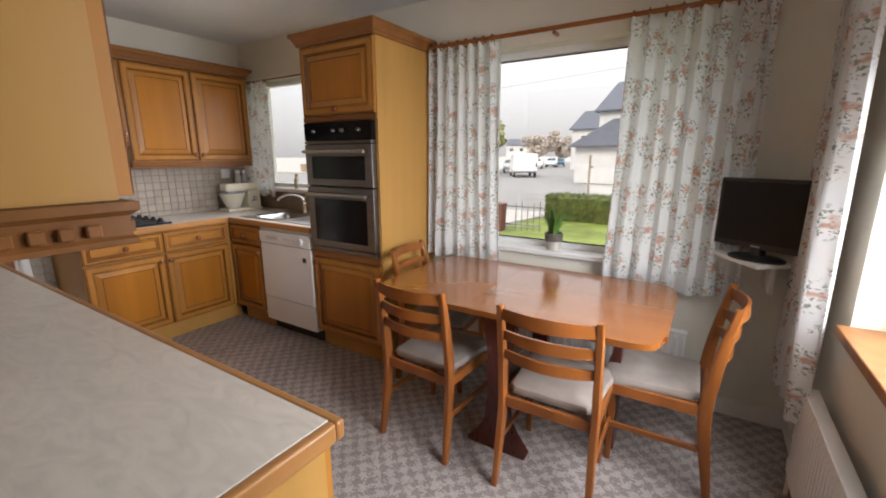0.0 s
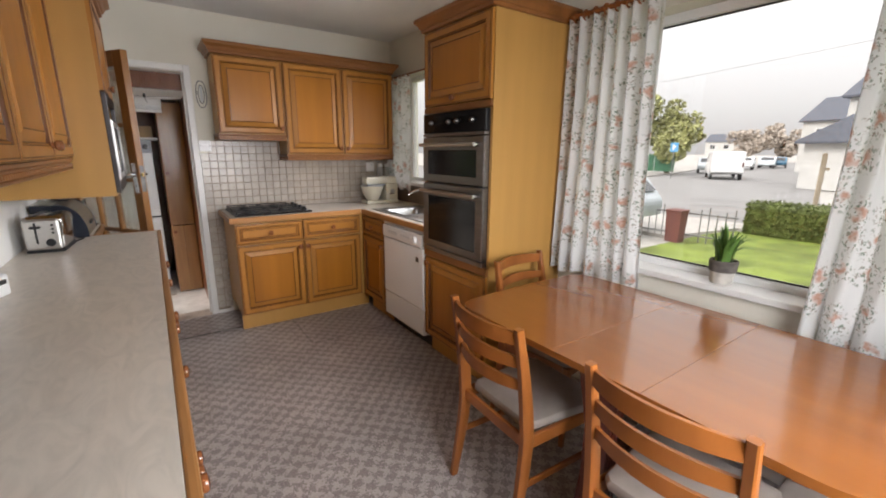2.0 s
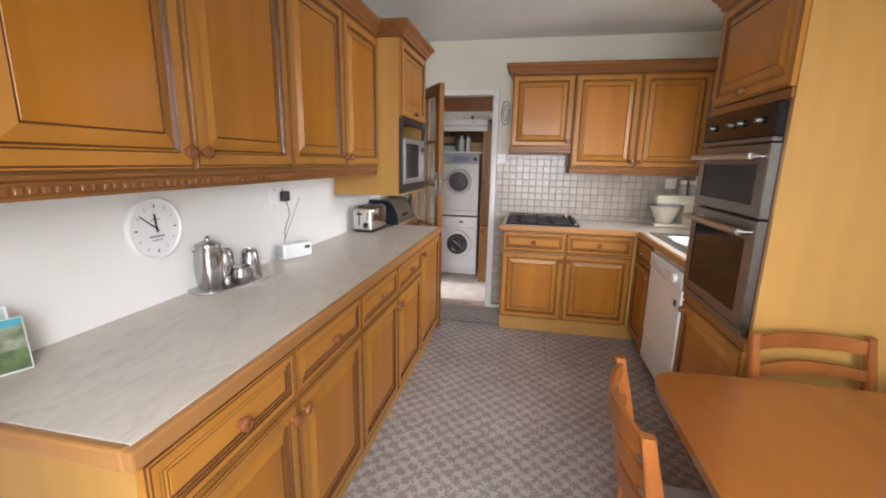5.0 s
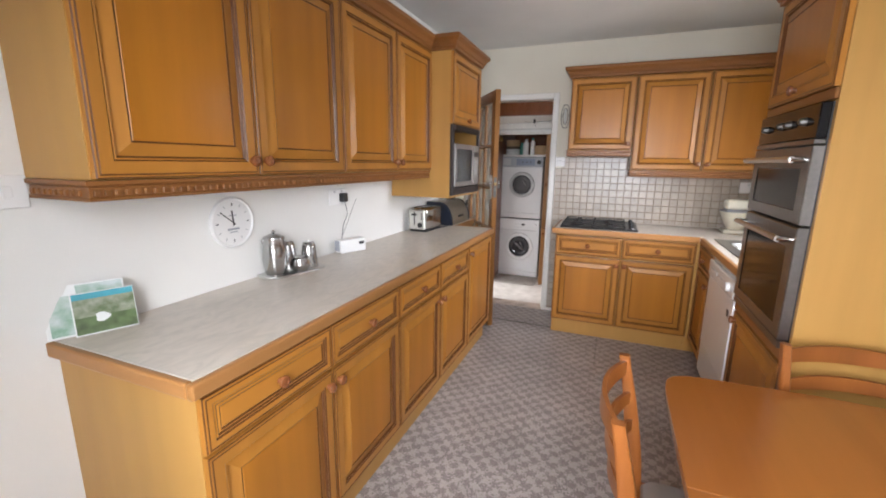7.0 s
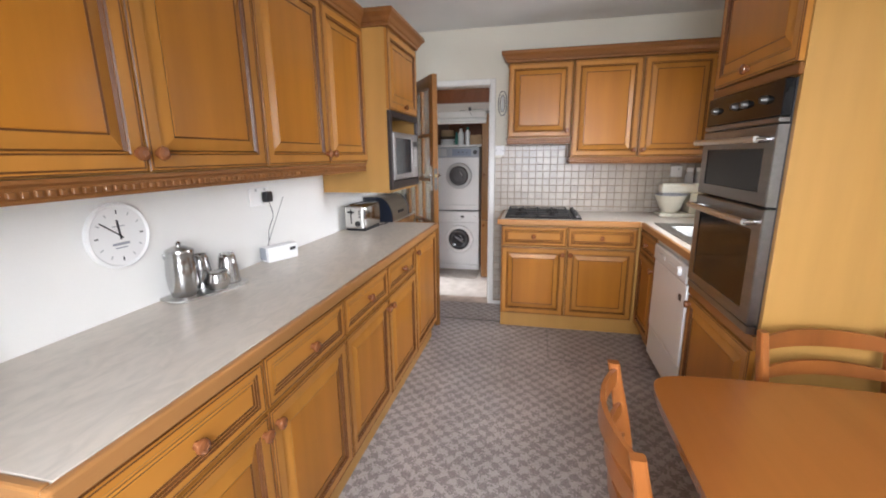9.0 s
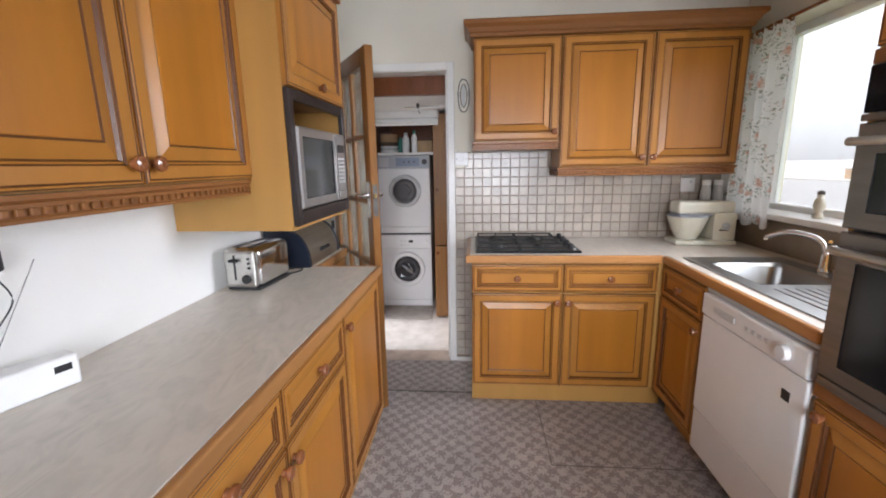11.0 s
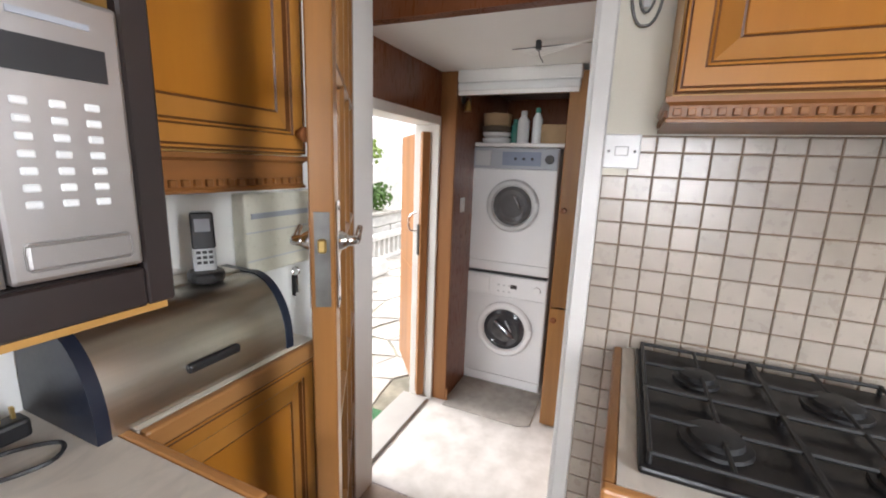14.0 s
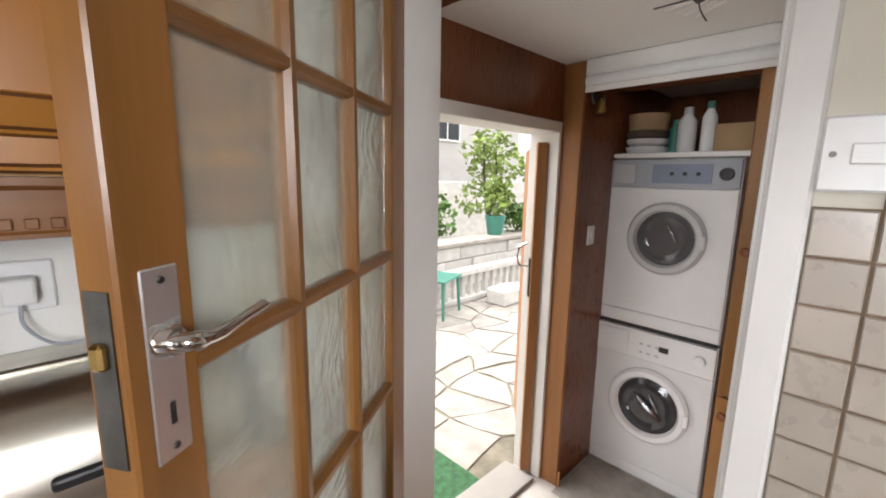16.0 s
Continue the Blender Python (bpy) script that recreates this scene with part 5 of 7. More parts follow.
bb = thing("bread_bin", "brushed steel roll-top bread bin with navy ends", "bread bin", pose(-3.335, 0.05, 0.911))
def extrude_x(outline, x0, x1):
    b = bmesh.new()
    bm_rings(b, [[(x0, y, z) for y, z in outline], [(x1, y, z) for y, z in outline]])
    return b


bin_o = [(0.115, 0.0), (0.115, 0.02)] + [(0.115 * math.cos(radians(k * 9)), 0.02 + 0.165 * math.sin(radians(k * 9))) for k in range(1, 12)] + [(-0.105, 0.185), (-0.115, 0.0)]
part("lid", extrude_x(bin_o, -0.20, 0.20), BINSTEEL, bb, smooth=True)
for s in (-1, 1):
    part("end_cap", extrude_x([(y * 1.03, z * 1.02) for y, z in bin_o], s * 0.20, s * 0.222), NAVY, bb, "navy blue plastic end", True)
part("handle", box(-0.06, 0.108, 0.052, 0.06, 0.124, 0.072, 0.006, 2), BLACK, bb, "black grip")
part("back_box", box(-0.20, -0.118, 0.0, 0.20, -0.03, 0.19, 0.004), BINSTEEL, bb)
tp = thing("toaster_plug", "black plug with a coil of cable on the worktop", "plug", pose(-3.06, 0.02, 0.911))
part("plug", box(-0.025, -0.02, 0.0, 0.025, 0.022, 0.035, 0.007, 2), BLACK, tp)
part("pin", boxes((-0.012, -0.004, 0.034, -0.007, 0.004, 0.055), (0.007, -0.004, 0.034, 0.012, 0.004, 0.055)), BRASS, tp, "brass pins")
part("cable", tube(curve_pts([(0.02, 0.0, 0.012), (0.06, 0.03, 0.006), (0.07, 0.10, 0.005), (0.0, 0.13, 0.005), (-0.03, 0.09, 0.006), (0.03, 0.05, 0.008), (0.10, 0.06, 0.006)]), 0.0035, 6), BLACK, tp)
ph_ = thing("cordless_phone", "black and silver cordless telephone on its cradle", "telephone", pose(-3.43, 0.03, 1.098, 0, 0, -32))
part("cradle", prism([(0.04 * math.cos(a), 0.048 * math.sin(a)) for a in [2 * math.pi * k / 20 for k in range(20)]], 0, 0.026, 0.008), BLACK, ph_)
hb = box(-0.024, -0.012, 0.015, 0.024, 0.012, 0.165, 0.008, 2)
hb.transform(pose(0, 0, 0, 12))
part("handset", hb, LIGHTGREY, ph_, "silver lower half")
hb = box(-0.0245, 0.0105, 0.075, 0.0245, 0.0135, 0.16, 0.004)
hb.transform(pose(0, 0, 0, 12))
hk = part("faceplate", hb, BLACK, ph_)
hb = box(-0.016, 0.013, 0.115, 0.016, 0.0145, 0.145)
hb.transform(pose(0, 0, 0, 12))
part("display", hb, GREYPLASTIC, ph_)
for i in range(3):
    for j in range(4):
        hb = box(-0.017 + i * 0.0125, 0.013, 0.075 - j * 0.012, -0.008 + i * 0.0125, 0.0152, 0.082 - j * 0.012)
        hb.transform(pose(0, 0, 0, 12))
        part("key", hb, BLACK, ph_)
bk = thing("bread_bin_keys", "small bunch of keys hanging at the end of the cupboard", "keys", pose(-3.625, 0.12, 1.0))
part("ring", tube([(0, 0.012 * math.cos(a), 0.09 + 0.012 * math.sin(a)) for a in [2 * math.pi * k / 12 for k in range(13)]], 0.0015, 6), CHROME, bk)
part("key", box(-0.001, -0.006, 0.03, 0.001, 0.006, 0.08), CHROME, bk)
part("key", box(0.002, -0.012, 0.02, 0.004, 0.0, 0.078), OLDMETAL, bk)

tea = thing("tray", "small polished steel serving tray", "tray", pose(-1.447, 0.008, 0.911, 0, 0, -14))
part("tray", prism([(0.155 * math.copysign(abs(math.cos(a)) ** 0.5, math.cos(a)), 0.075 * math.copysign(abs(math.sin(a)) ** 0.5, math.sin(a))) for a in [2 * math.pi * k / 40 for k in range(40)]], 0, 0.008, 0.003), STEEL, tea)
cpot = thing("coffee_pot", "polished steel coffee pot with lid and long handle", "coffee pot", pose(-1.365, -0.012, 0.919, 0, 0, 122) @ Matrix.Diagonal((1, 1, 0.94, 1)))
part("body", lathe([(0.040, 0), (0.043, 0.006), (0.049, 0.03), (0.0525, 0.08), (0.050, 0.12), (0.044, 0.165), (0.046, 0.17)], 28), POTSTEEL, cpot, smooth=True)
part("lid", lathe([(0.046, 0.17), (0.044, 0.178), (0.02, 0.19), (0.006, 0.195), (0.009, 0.204), (0, 0.212)], 24), POTSTEEL, cpot, smooth=True)
part("handle", tube(curve_pts([(0.044, 0, 0.15), (0.064, 0, 0.14), (0.068, 0, 0.08), (0.049, 0, 0.035)]), 0.005, 8), POTSTEEL, cpot, smooth=True)
part("spout", tube(curve_pts([(-0.040, 0, 0.145), (-0.044, 0, 0.155), (-0.047, 0, 0.164)]), [0.010] * 6 + [0.008] * 7, 10), POTSTEEL, cpot, smooth=True)
for nm, x, y, s, lb in (("steel_cup", -1.462, -0.025, 0.74, "tall polished steel cup standing upside down"), ("sugar_bowl", -1.452, 0.052, 0.42, "low polished steel sugar bowl"), ("steel_cup", -1.535, 0.035, 0.68, "small polished steel cup standing upside down")):
    t = thing(nm, lb, "cup" if "cup" in nm else "bowl", pose(x, y, 0.919), "coffee set")
    if "cup" in nm:
        part("body", lathe([(0.041, 0), (0.042, 0.004), (0.040, 0.012), (0.036, 0.09 * s), (0.031, 0.155 * s), (0.026, 0.166 * s), (0.024, 0.163 * s), (0, 0.160 * s)], 24), POTSTEEL, t, smooth=True)
        part("foot_ring", lathe([(0.026, 0.164 * s), (0.027, 0.172 * s), (0.024, 0.173 * s), (0.023, 0.162 * s)], 24), POTSTEEL, t, smooth=True)
    else:
        part("body", lathe([(0.03, 0), (0.034, 0.004), (0.044, 0.022), (0.046, 0.034), (0.036, 0.058), (0.036, 0.062), (0.033, 0.062), (0.03, 0.02), (0, 0.012)], 24), POTSTEEL, t, smooth=True)
        part("rim", lathe([(0.036, 0.06), (0.038, 0.062), (0.036, 0.065), (0.033, 0.063)], 24), POTSTEEL, t, smooth=True)

rt = thing("phone_base_box", "small white plastic radio box with a thin aerial", "radio", pose(-1.935, 0.0, 0.911, 0, 0, -20))
part("casing", box(-0.085, -0.03, 0, 0.085, 0.03, 0.075, 0.008, 3), UPVC, rt)
part("display", box(-0.068, 0.0295, 0.042, -0.035, 0.0312, 0.058), BLACK, rt)
part("back_plate", box(0.07, -0.034, 0.01, 0.088, 0.012, 0.07, 0.004), GREYPLASTIC, rt)
part("aerial", tube([(0.05, -0.025, 0.07), (-0.06, -0.02, 0.30)], 0.0013, 6), OLDMETAL, rt)
sk = thing("wall_socket", "white double socket with a black plug", "socket", pose(-1.91, YS + 0.001, 1.222))
part("plate", box(-0.073, 0, -0.043, 0.073, 0.009, 0.043, 0.003), UPVC, sk)
part("plug", box(-0.055, 0.009, -0.03, -0.01, 0.04, 0.02, 0.006, 2), BLACK, sk, "black plug")
for x in (-0.035, 0.03):
    part("rocker", box(x - 0.006, 0.009, 0.024, x + 0.006, 0.012, 0.036), LIGHTGREY, sk)
single("radio_cable", tube(curve_pts([(-1.945, YS + 0.03, 1.19), (-1.98, YS + 0.02, 1.12), (-1.93, YS + 0.025, 1.06), (-1.91, YS + 0.03, 1.0), (-1.90, YS + 0.02, 0.96)]), 0.002, 6), BLACK, "thin black cable from the plug to the radio box", "cable")
sw = thing("light_switch", "white square light switch on the wall", "switch", pose(-0.535, YS + 0.001, 1.33))
part("plate", box(-0.043, 0, -0.043, 0.043, 0.009, 0.043, 0.003), UPVC, sw)
part("rocker", box(-0.01, 0.009, -0.016, 0.01, 0.0125, 0.016, 0.002), UPVC, sw)
ck = thing("wall_clock", "round white plastic wall clock with black hands", "clock", pose(-1.197, YS + 0.001, 1.168, 90, 0, 180))
part("case", lathe([(0.098, 0), (0.104, 0.006), (0.104, 0.018), (0.098, 0.022), (0.092, 0.016), (0, 0.016)], 48), UPVC, ck, smooth=True)
for k in range(12):
    a = radians(30 * k)
    b = box(-0.0022, 0.068, 0.0162, 0.0022, 0.080, 0.0168)
    b.transform(pose(0, 0, 0, 0, 0, -30 * k))
    part("hour_mark", b, LIGHTGREY if k % 3 else BLACK, ck)
for nm, ang, L, wd in (("hour_hand", 5, 0.05, 0.006), ("minute_hand", 52, 0.075, 0.004)):
    b = boxes((-wd / 2, -0.012, 0.018, wd / 2, L, 0.0195))
    b.transform(pose(0, 0, 0, 0, 0, ang))
    part(nm, b, BLACK, ck)
for r6 in ((-0.02, 0.028, 0.0162, 0.02, 0.031, 0.0168), (-0.028, -0.03, 0.0162, 0.028, -0.022, 0.0168), (-0.02, -0.04, 0.0162, 0.02, -0.036, 0.0168)):
    part("print_bar", box(*r6), GREYPLASTIC, ck)
bk1 = [("leaflet", PAPERW, -0.648, -0.03, 0.19, 0.15, "white printed leaflet leaning on the wall", -62), ("greeting_card", GREENP, -0.678, 0.0, 0.15, 0.125, "greeting card with a green field and a teal top edge", -70)]
for nm, mm, x, y, w, h, lb, tilt in bk1:
    t = thing(nm, lb, "card", pose(x, y, 0.911, -12, 0, 158))
    part("sheet", box(-w / 2, -0.002, 0, w / 2, 0.002, h, 0.0005), PAPERW, t)
    if nm == "leaflet":
        part("print", boxes((-w * 0.1, -0.0035, h * 0.4, w * 0.47, -0.002, h * 0.97)), PHOTO_B, t, "faded green print")
        part("print", boxes((-w * 0.45, -0.0035, h * 0.04, -w * 0.13, -0.002, h * 0.8)), PHOTO_B, t, "pale grey print")
    else:
        part("print", boxes((-w * 0.48, -0.0035, 0.004, w * 0.48, -0.002, h * 0.42)), GREENP, t, "green field print")
        part("print", boxes((-w * 0.48, -0.0035, h * 0.42, w * 0.48, -0.002, h * 0.84)), PHOTO_A, t, "dark tree line print")
        part("print", boxes((-w * 0.48, -0.0035, h * 0.84, w * 0.48, -0.002, h * 0.98)), TEAL, t, "teal top strip")
        part("print", prism([(0.017 * math.cos(a) * (1 + 0.25 * math.cos(3 * a)) - 0.01, h * 0.38 + 0.014 * math.sin(a)) for a in [2 * math.pi * k / 18 for k in range(18)]], 0.0036, 0.005, 0, pose(0, 0, 0, 90)), PAPERW, t, "small white shape in the print")

# ---- on the end wall ----
th_ = thing("wall_thermometer", "oval wrought-iron wall thermometer", "thermometer", pose(XW + 0.004, 0.910, 1.833, 90, 0, 90))
part("frame", tube([(0.036 * math.copysign(abs(math.cos(a)) ** 0.8, math.cos(a)), 0.10 * math.sin(a), 0.006) for a in [2 * math.pi * k / 28 for k in range(29)]], 0.0035, 6), OLDMETAL, th_, smooth=True)
part("inner_loop", tube([(0.02 * math.cos(a), 0.07 * math.sin(a), 0.007) for a in [2 * math.pi * k / 24 for k in range(25)]], 0.003, 6), OLDMETAL, th_, smooth=True)
part("scale", box(-0.009, -0.06, 0.004, 0.009, 0.06, 0.01, 0.002), LIGHTGREY, th_)
for s in (-1, 1):
    part("scroll", tube([(s * 0.028 + 0.009 * math.cos(a), 0.01 + 0.009 * math.sin(a), 0.006) for a in [2 * math.pi * k / 12 for k in range(13)]], 0.0022, 6), OLDMETAL, th_)
fs = thing("fused_switch", "white fused switch on the tiled wall", "switch", pose(XW + 0.004, 0.893, 1.437, 0, 0, 90))
part("plate", box(-0.043, -0.016, -0.043, 0.043, 0, 0.043, 0.003), UPVC, fs)
part("rocker", box(-0.016, -0.02, -0.012, 0.016, -0.016, 0.012, 0.002), UPVC, fs)
for x in (-0.031, 0.031):
    part("screw", lathe([(0.0035, 0), (0.003, 0.002), (0, 0.002)], 10, pose(x, -0.016, 0, 90)), OLDMETAL, fs)
s2 = thing("wall_socket", "white socket on the tiled wall behind the mixer", "socket", pose(XW + 0.012, 2.34, 1.25, 0, 0, 90))
part("plate", box(-0.043, -0.01, -0.043, 0.043, 0, 0.043, 0.003), UPVC, s2)
part("rocker", box(0.01, -0.013, 0.012, 0.022, -0.01, 0.028), LIGHTGREY, s2)
bx_ = thing("consumer_unit", "small white ribbed electrical box on the wall", "fuse box", pose(-3.76, YS + 0.001, 1.12))
part("casing", box(-0.17, 0, -0.06, 0.17, 0.05, 0.17, 0.006, 2), CREAM, bx_)
part("slot", box(-0.15, 0.05, 0.10, 0.15, 0.054, 0.115), GREYPLASTIC, bx_)
for z in (-0.02, 0.06):
    part("seam", box(-0.168, 0.0495, z, 0.168, 0.0515, z + 0.004), LIGHTGREY, bx_)
s3 = thing("wall_socket", "white double socket over the bread bin", "socket", pose(-3.238, YS + 0.001, 1.212))
part("plate", box(-0.073, 0, -0.043, 0.073, 0.009, 0.043, 0.003), UPVC, s3)
part("plug", box(-0.05, 0.009, -0.025, -0.005, 0.045, 0.02, 0.006, 2), UPVC, s3)
part("cable", tube(curve_pts([(-0.028, 0.03, -0.025), (-0.03, 0.04, -0.06), (-0.06, 0.045, -0.095), (-0.10, 0.05, -0.10)]), 0.003, 6), GREYPLASTIC, s3)
fig = thing("bird_figurine", "small pale china bird on the sink sill", "figurine", pose(-3.33, YN + 0.06, SZ0 + 0.012))
part("body", lathe([(0.02, 0), (0.024, 0.01), (0.015, 0.03), (0.026, 0.06), (0.022, 0.09), (0.012, 0.105), (0.016, 0.12), (0, 0.135)], 16), CREAM, fig, smooth=True)
part("cap", lathe([(0.0165, 0.118), (0.014, 0.132), (0, 0.138)], 14), STONEPOT, fig, smooth=True)
# ---- microwave ----
mw = thing("microwave", "silver microwave oven with a dark glass door", "microwave", pose(MX1 - 0.037, MY - 0.002, 1.256, 0, 0, 180))
MWW, MWH = 0.51, 0.285
part("body", box(0, 0.0, 0, MWW, 0.36, MWH, 0.004), STEEL, mw)
b = bmesh.new()
dw_ = 0.385


def mring(i, d):
    return [(i, d, i), (dw_ - i, d, i), (dw_ - i, d, MWH - i), (i, d, MWH - i)]


bm_rings(b, [mring(0, 0), mring(0, -0.022), mring(0.006, -0.028), mring(0.034, -0.028), mring(0.036, -0.024), mring(0.052, -0.024)], mats=[0, 0, 0, 1, 1])
mdoor = part("door", b, [LIGHTSTEEL, MWGLASS], mw, "silver framed dark glass door")
part("door_grip", prism([(dw_ - 0.022, 0.012), (dw_ - 0.010, 0.012), (dw_ - 0.004, 0.09), (dw_ - 0.004, 0.195), (dw_ - 0.010, 0.273), (dw_ - 0.022, 0.273), (dw_ - 0.015, 0.195), (dw_ - 0.015, 0.09)], 0.027, 0.034, 0.003, pose(0, 0, 0, 90)), OVENSTEEL, mdoor, "curved silver grip edge")
pn = part("control_panel", box(dw_ + 0.002, -0.027, 0, MWW, 0, MWH, 0.005, 2), LIGHTSTEEL, mw)
part("display", box(dw_ + 0.02, -0.029, 0.205, MWW - 0.018, -0.0265, 0.238), BLACK, pn)
for i in range(3):
    for j in range(7):
        part("button", box(dw_ + 0.022 + i * 0.03, -0.030, 0.075 + j * 0.0165, dw_ + 0.036 + i * 0.03, -0.0265, 0.083 + j * 0.0165, 0.0015), PAPERW, pn)
part("door_button", box(dw_ + 0.015, -0.032, 0.012, MWW - 0.012, -0.0265, 0.042, 0.004), LIGHTSTEEL, pn, "silver door release button")
part("logo_bar", box(dw_ + 0.03, -0.0285, 0.255, MWW - 0.03, -0.0265, 0.261), GREYPLASTIC, pn)

# ---- glazed inner door, open into the kitchen ----
HINGE = (-3.982, 0.030)
ang = 33.4
DW, DT, DH = 0.780, 0.042, 1.975
dr = thing("glazed_door", "brown hardwood door with obscure glass panes, standing open", "door", pose(HINGE[0], HINGE[1], 0.012, 0, 0, ang))
ST, SL, BOT, TOP = 0.095, 0.078, 0.165, 0.09
part("stile", box(0, -DT / 2, 0, ST, DT / 2, DH, 0.003), DOORWOOD, dr)
part("stile", box(DW - SL, -DT / 2, 0, DW, DT / 2, DH, 0.003), DOORWOOD, dr)
part("rail", box(ST, -DT / 2, 0, DW - SL, DT / 2, BOT, 0.003), DOORWOODX, dr)
part("rail", box(ST, -DT / 2, DH - TOP, DW - SL, DT / 2, DH, 0.003), DOORWOODX, dr)
cols, rows = 3, 5
pw, phh = (DW - ST - SL) / cols, (DH - BOT - TOP) / rows
for i in range(1, cols):
    x = ST + pw * i
    bb_ = bmesh.new()
    bm_rings(bb_, [[(x - 0.013, -0.012, z), (x - 0.006, -DT / 2, z), (x + 0.006, -DT / 2, z), (x + 0.013, -0.012, z), (x + 0.013, 0.012, z), (x + 0.006, DT / 2, z), (x - 0.006, DT / 2, z), (x - 0.013, 0.012, z)] for z in (BOT, DH - TOP)])
    part("glazing_bar", bb_, DOORWOOD, dr)
for j in range(1, rows):
    z = BOT + phh * j
    bb_ = bmesh.new()
    bm_rings(bb_, [[(x, -0.012, z - 0.013), (x, -DT / 2 + 0.001, z - 0.006), (x, -DT / 2 + 0.001, z + 0.006), (x, -0.012, z + 0.013), (x, 0.012, z + 0.013), (x, DT / 2 - 0.001, z + 0.006), (x, DT / 2 - 0.001, z - 0.006), (x, 0.012, z - 0.013)] for x in (ST, DW - SL)])
    part("glazing_bar", bb_, DOORWOODX, dr)
for i in range(cols):
    for j in range(rows):
        x0, z0 = ST + pw * i + 0.004, BOT + phh * j + 0.004
        g = part("glass_pane", box(x0, -0.003, z0, x0 + pw - 0.008, 0.003, z0 + phh - 0.008), OBSCURE, dr)
        g.visible_shadow = False
hz = 1.237
for s in (-1, 1):
    pl = part("lock_plate", box(DW - 0.058, s * DT / 2 - (0.004 if s < 0 else 0), hz - 0.12, DW - 0.018, s * DT / 2 + (0.004 if s > 0 else 0), hz + 0.07, 0.0015), PLATE, dr, "chrome handle plate")
    y = s * DT / 2
    part("lever", tube(curve_pts([(DW - 0.038, y, hz), (DW - 0.038, y + s * 0.026, hz), (DW - 0.068, y + s * 0.034, hz - 0.002), (DW - 0.138, y + s * 0.037, hz + 0.008)]), [0.011] * 5 + [0.0095] * 5 + [0.0075] * 4 + [0.006] * 5, 10), CHROME, pl, "chrome lever handle", True)
    part("rose", lathe([(0.018, 0), (0.017, 0.006), (0.013, 0.014), (0, 0.014)], 20, pose(DW - 0.038, y + s * 0.003, hz, 90 if s < 0 else -90)), CHROME, pl, smooth=True)
    for zz_ in (hz + 0.058, hz - 0.108):
        part("screw", lathe([(0.004, 0), (0.003, 0.002), (0, 0.002)], 10, pose(DW - 0.038, y + s * 0.004, zz_, 90 if s < 0 else -90)), OLDMETAL, pl)
    part("keyhole", box(DW - 0.041, y + s * 0.003 - 0.001, hz - 0.085, DW - 0.035, y + s * 0.003 + 0.0015, hz - 0.062), BLACK, pl)
part("lock_faceplate", box(DW - 0.0005, -0.013, hz - 0.11, DW + 0.002, 0.013, hz + 0.055), OLDMETAL, dr, "worn steel lock faceplate")
part("latch_bolt", box(DW, -0.007, hz - 0.014, DW + 0.010, 0.007, hz + 0.010, 0.003), BRASS, dr, "brass latch bolt")
for z in (0.25, 1.70):
    part("hinge", tube([(-0.004, -DT / 2, z), (-0.004, -DT / 2, z + 0.09)], 0.006, 8), OLDMETAL, dr)

# ---- washer and dryer ----
WFX = -5.27


def front_loader(name, label, z0, h, cz, ring_r, panel_z0, panel_mat, ring_mat, cat, bowl):
    """A white appliance; its front looks along +x. Local x runs along world y."""
    a = thing(name, label, cat, pose(WFX, 0.02, z0, 0, 0, 90))
    w = 0.52
    part("body", box(0, 0.012, 0.0, w, 0.56, h, 0.005, 2), ENAMEL, a)
    part("front_panel", box(0.003, -0.004, 0.07, w - 0.003, 0.012, panel_z0 - 0.002, 0.004, 2), ENAMEL, a)
    part("kick_panel", box(0.003, 0.0, 0.004, w - 0.003, 0.012, 0.066, 0.003), ENAMEL, a)
    cp_ = part("control_panel", box(0.003, -0.010, panel_z0, w - 0.003, 0.012, h - 0.004, 0.004, 2), panel_mat, a)
    cx = w / 2 + 0.01
    dd = part("door_ring", lathe([(ring_r, 0.0), (ring_r, 0.018), (ring_r * 0.93, 0.030), (ring_r * 0.80, 0.030), (ring_r * 0.74, 0.014), (ring_r * 0.72, 0.002)], 48, pose(cx, -0.004, cz, 90)), ring_mat, a, smooth=True)
    part("door_glass", lathe([(ring_r * 0.74, 0.010), (ring_r * 0.60, 0.020), (ring_r * 0.40, 0.006), (0, 0.000)], 40, pose(cx, -0.006, cz, 90)), bowl, dd, "bowl-shaped door glass", True)
    if bowl == WASHGLASS:
        part("drum_fin", tube(curve_pts([(cx - 0.06, -0.016, cz + 0.045), (cx - 0.02, -0.026, cz + 0.02), (cx + 0.03, -0.026, cz - 0.02), (cx + 0.07, -0.016, cz - 0.05)]), [0.006 + 0.010 * math.sin(math.pi * q / 18) for q in range(19)], 8), DRUM, dd, smooth=True)
    # on the dryer this bar is an added shape for the glass highlight
    part("drum_glint" if bowl != WASHGLASS else "drum_fin", tube(curve_pts([(cx + 0.01, -0.02, cz + 0.06), (cx + 0.035, -0.024, cz + 0.02), (cx + 0.05, -0.02, cz - 0.01)]), 0.006, 8), DRUM, dd, smooth=True)
    part("door_catch", box(cx + ring_r * 0.86, -0.036, cz - 0.03, cx + ring_r * 1.0, -0.014, cz + 0.03, 0.004), ring_mat, dd)
    return a, cp_, w


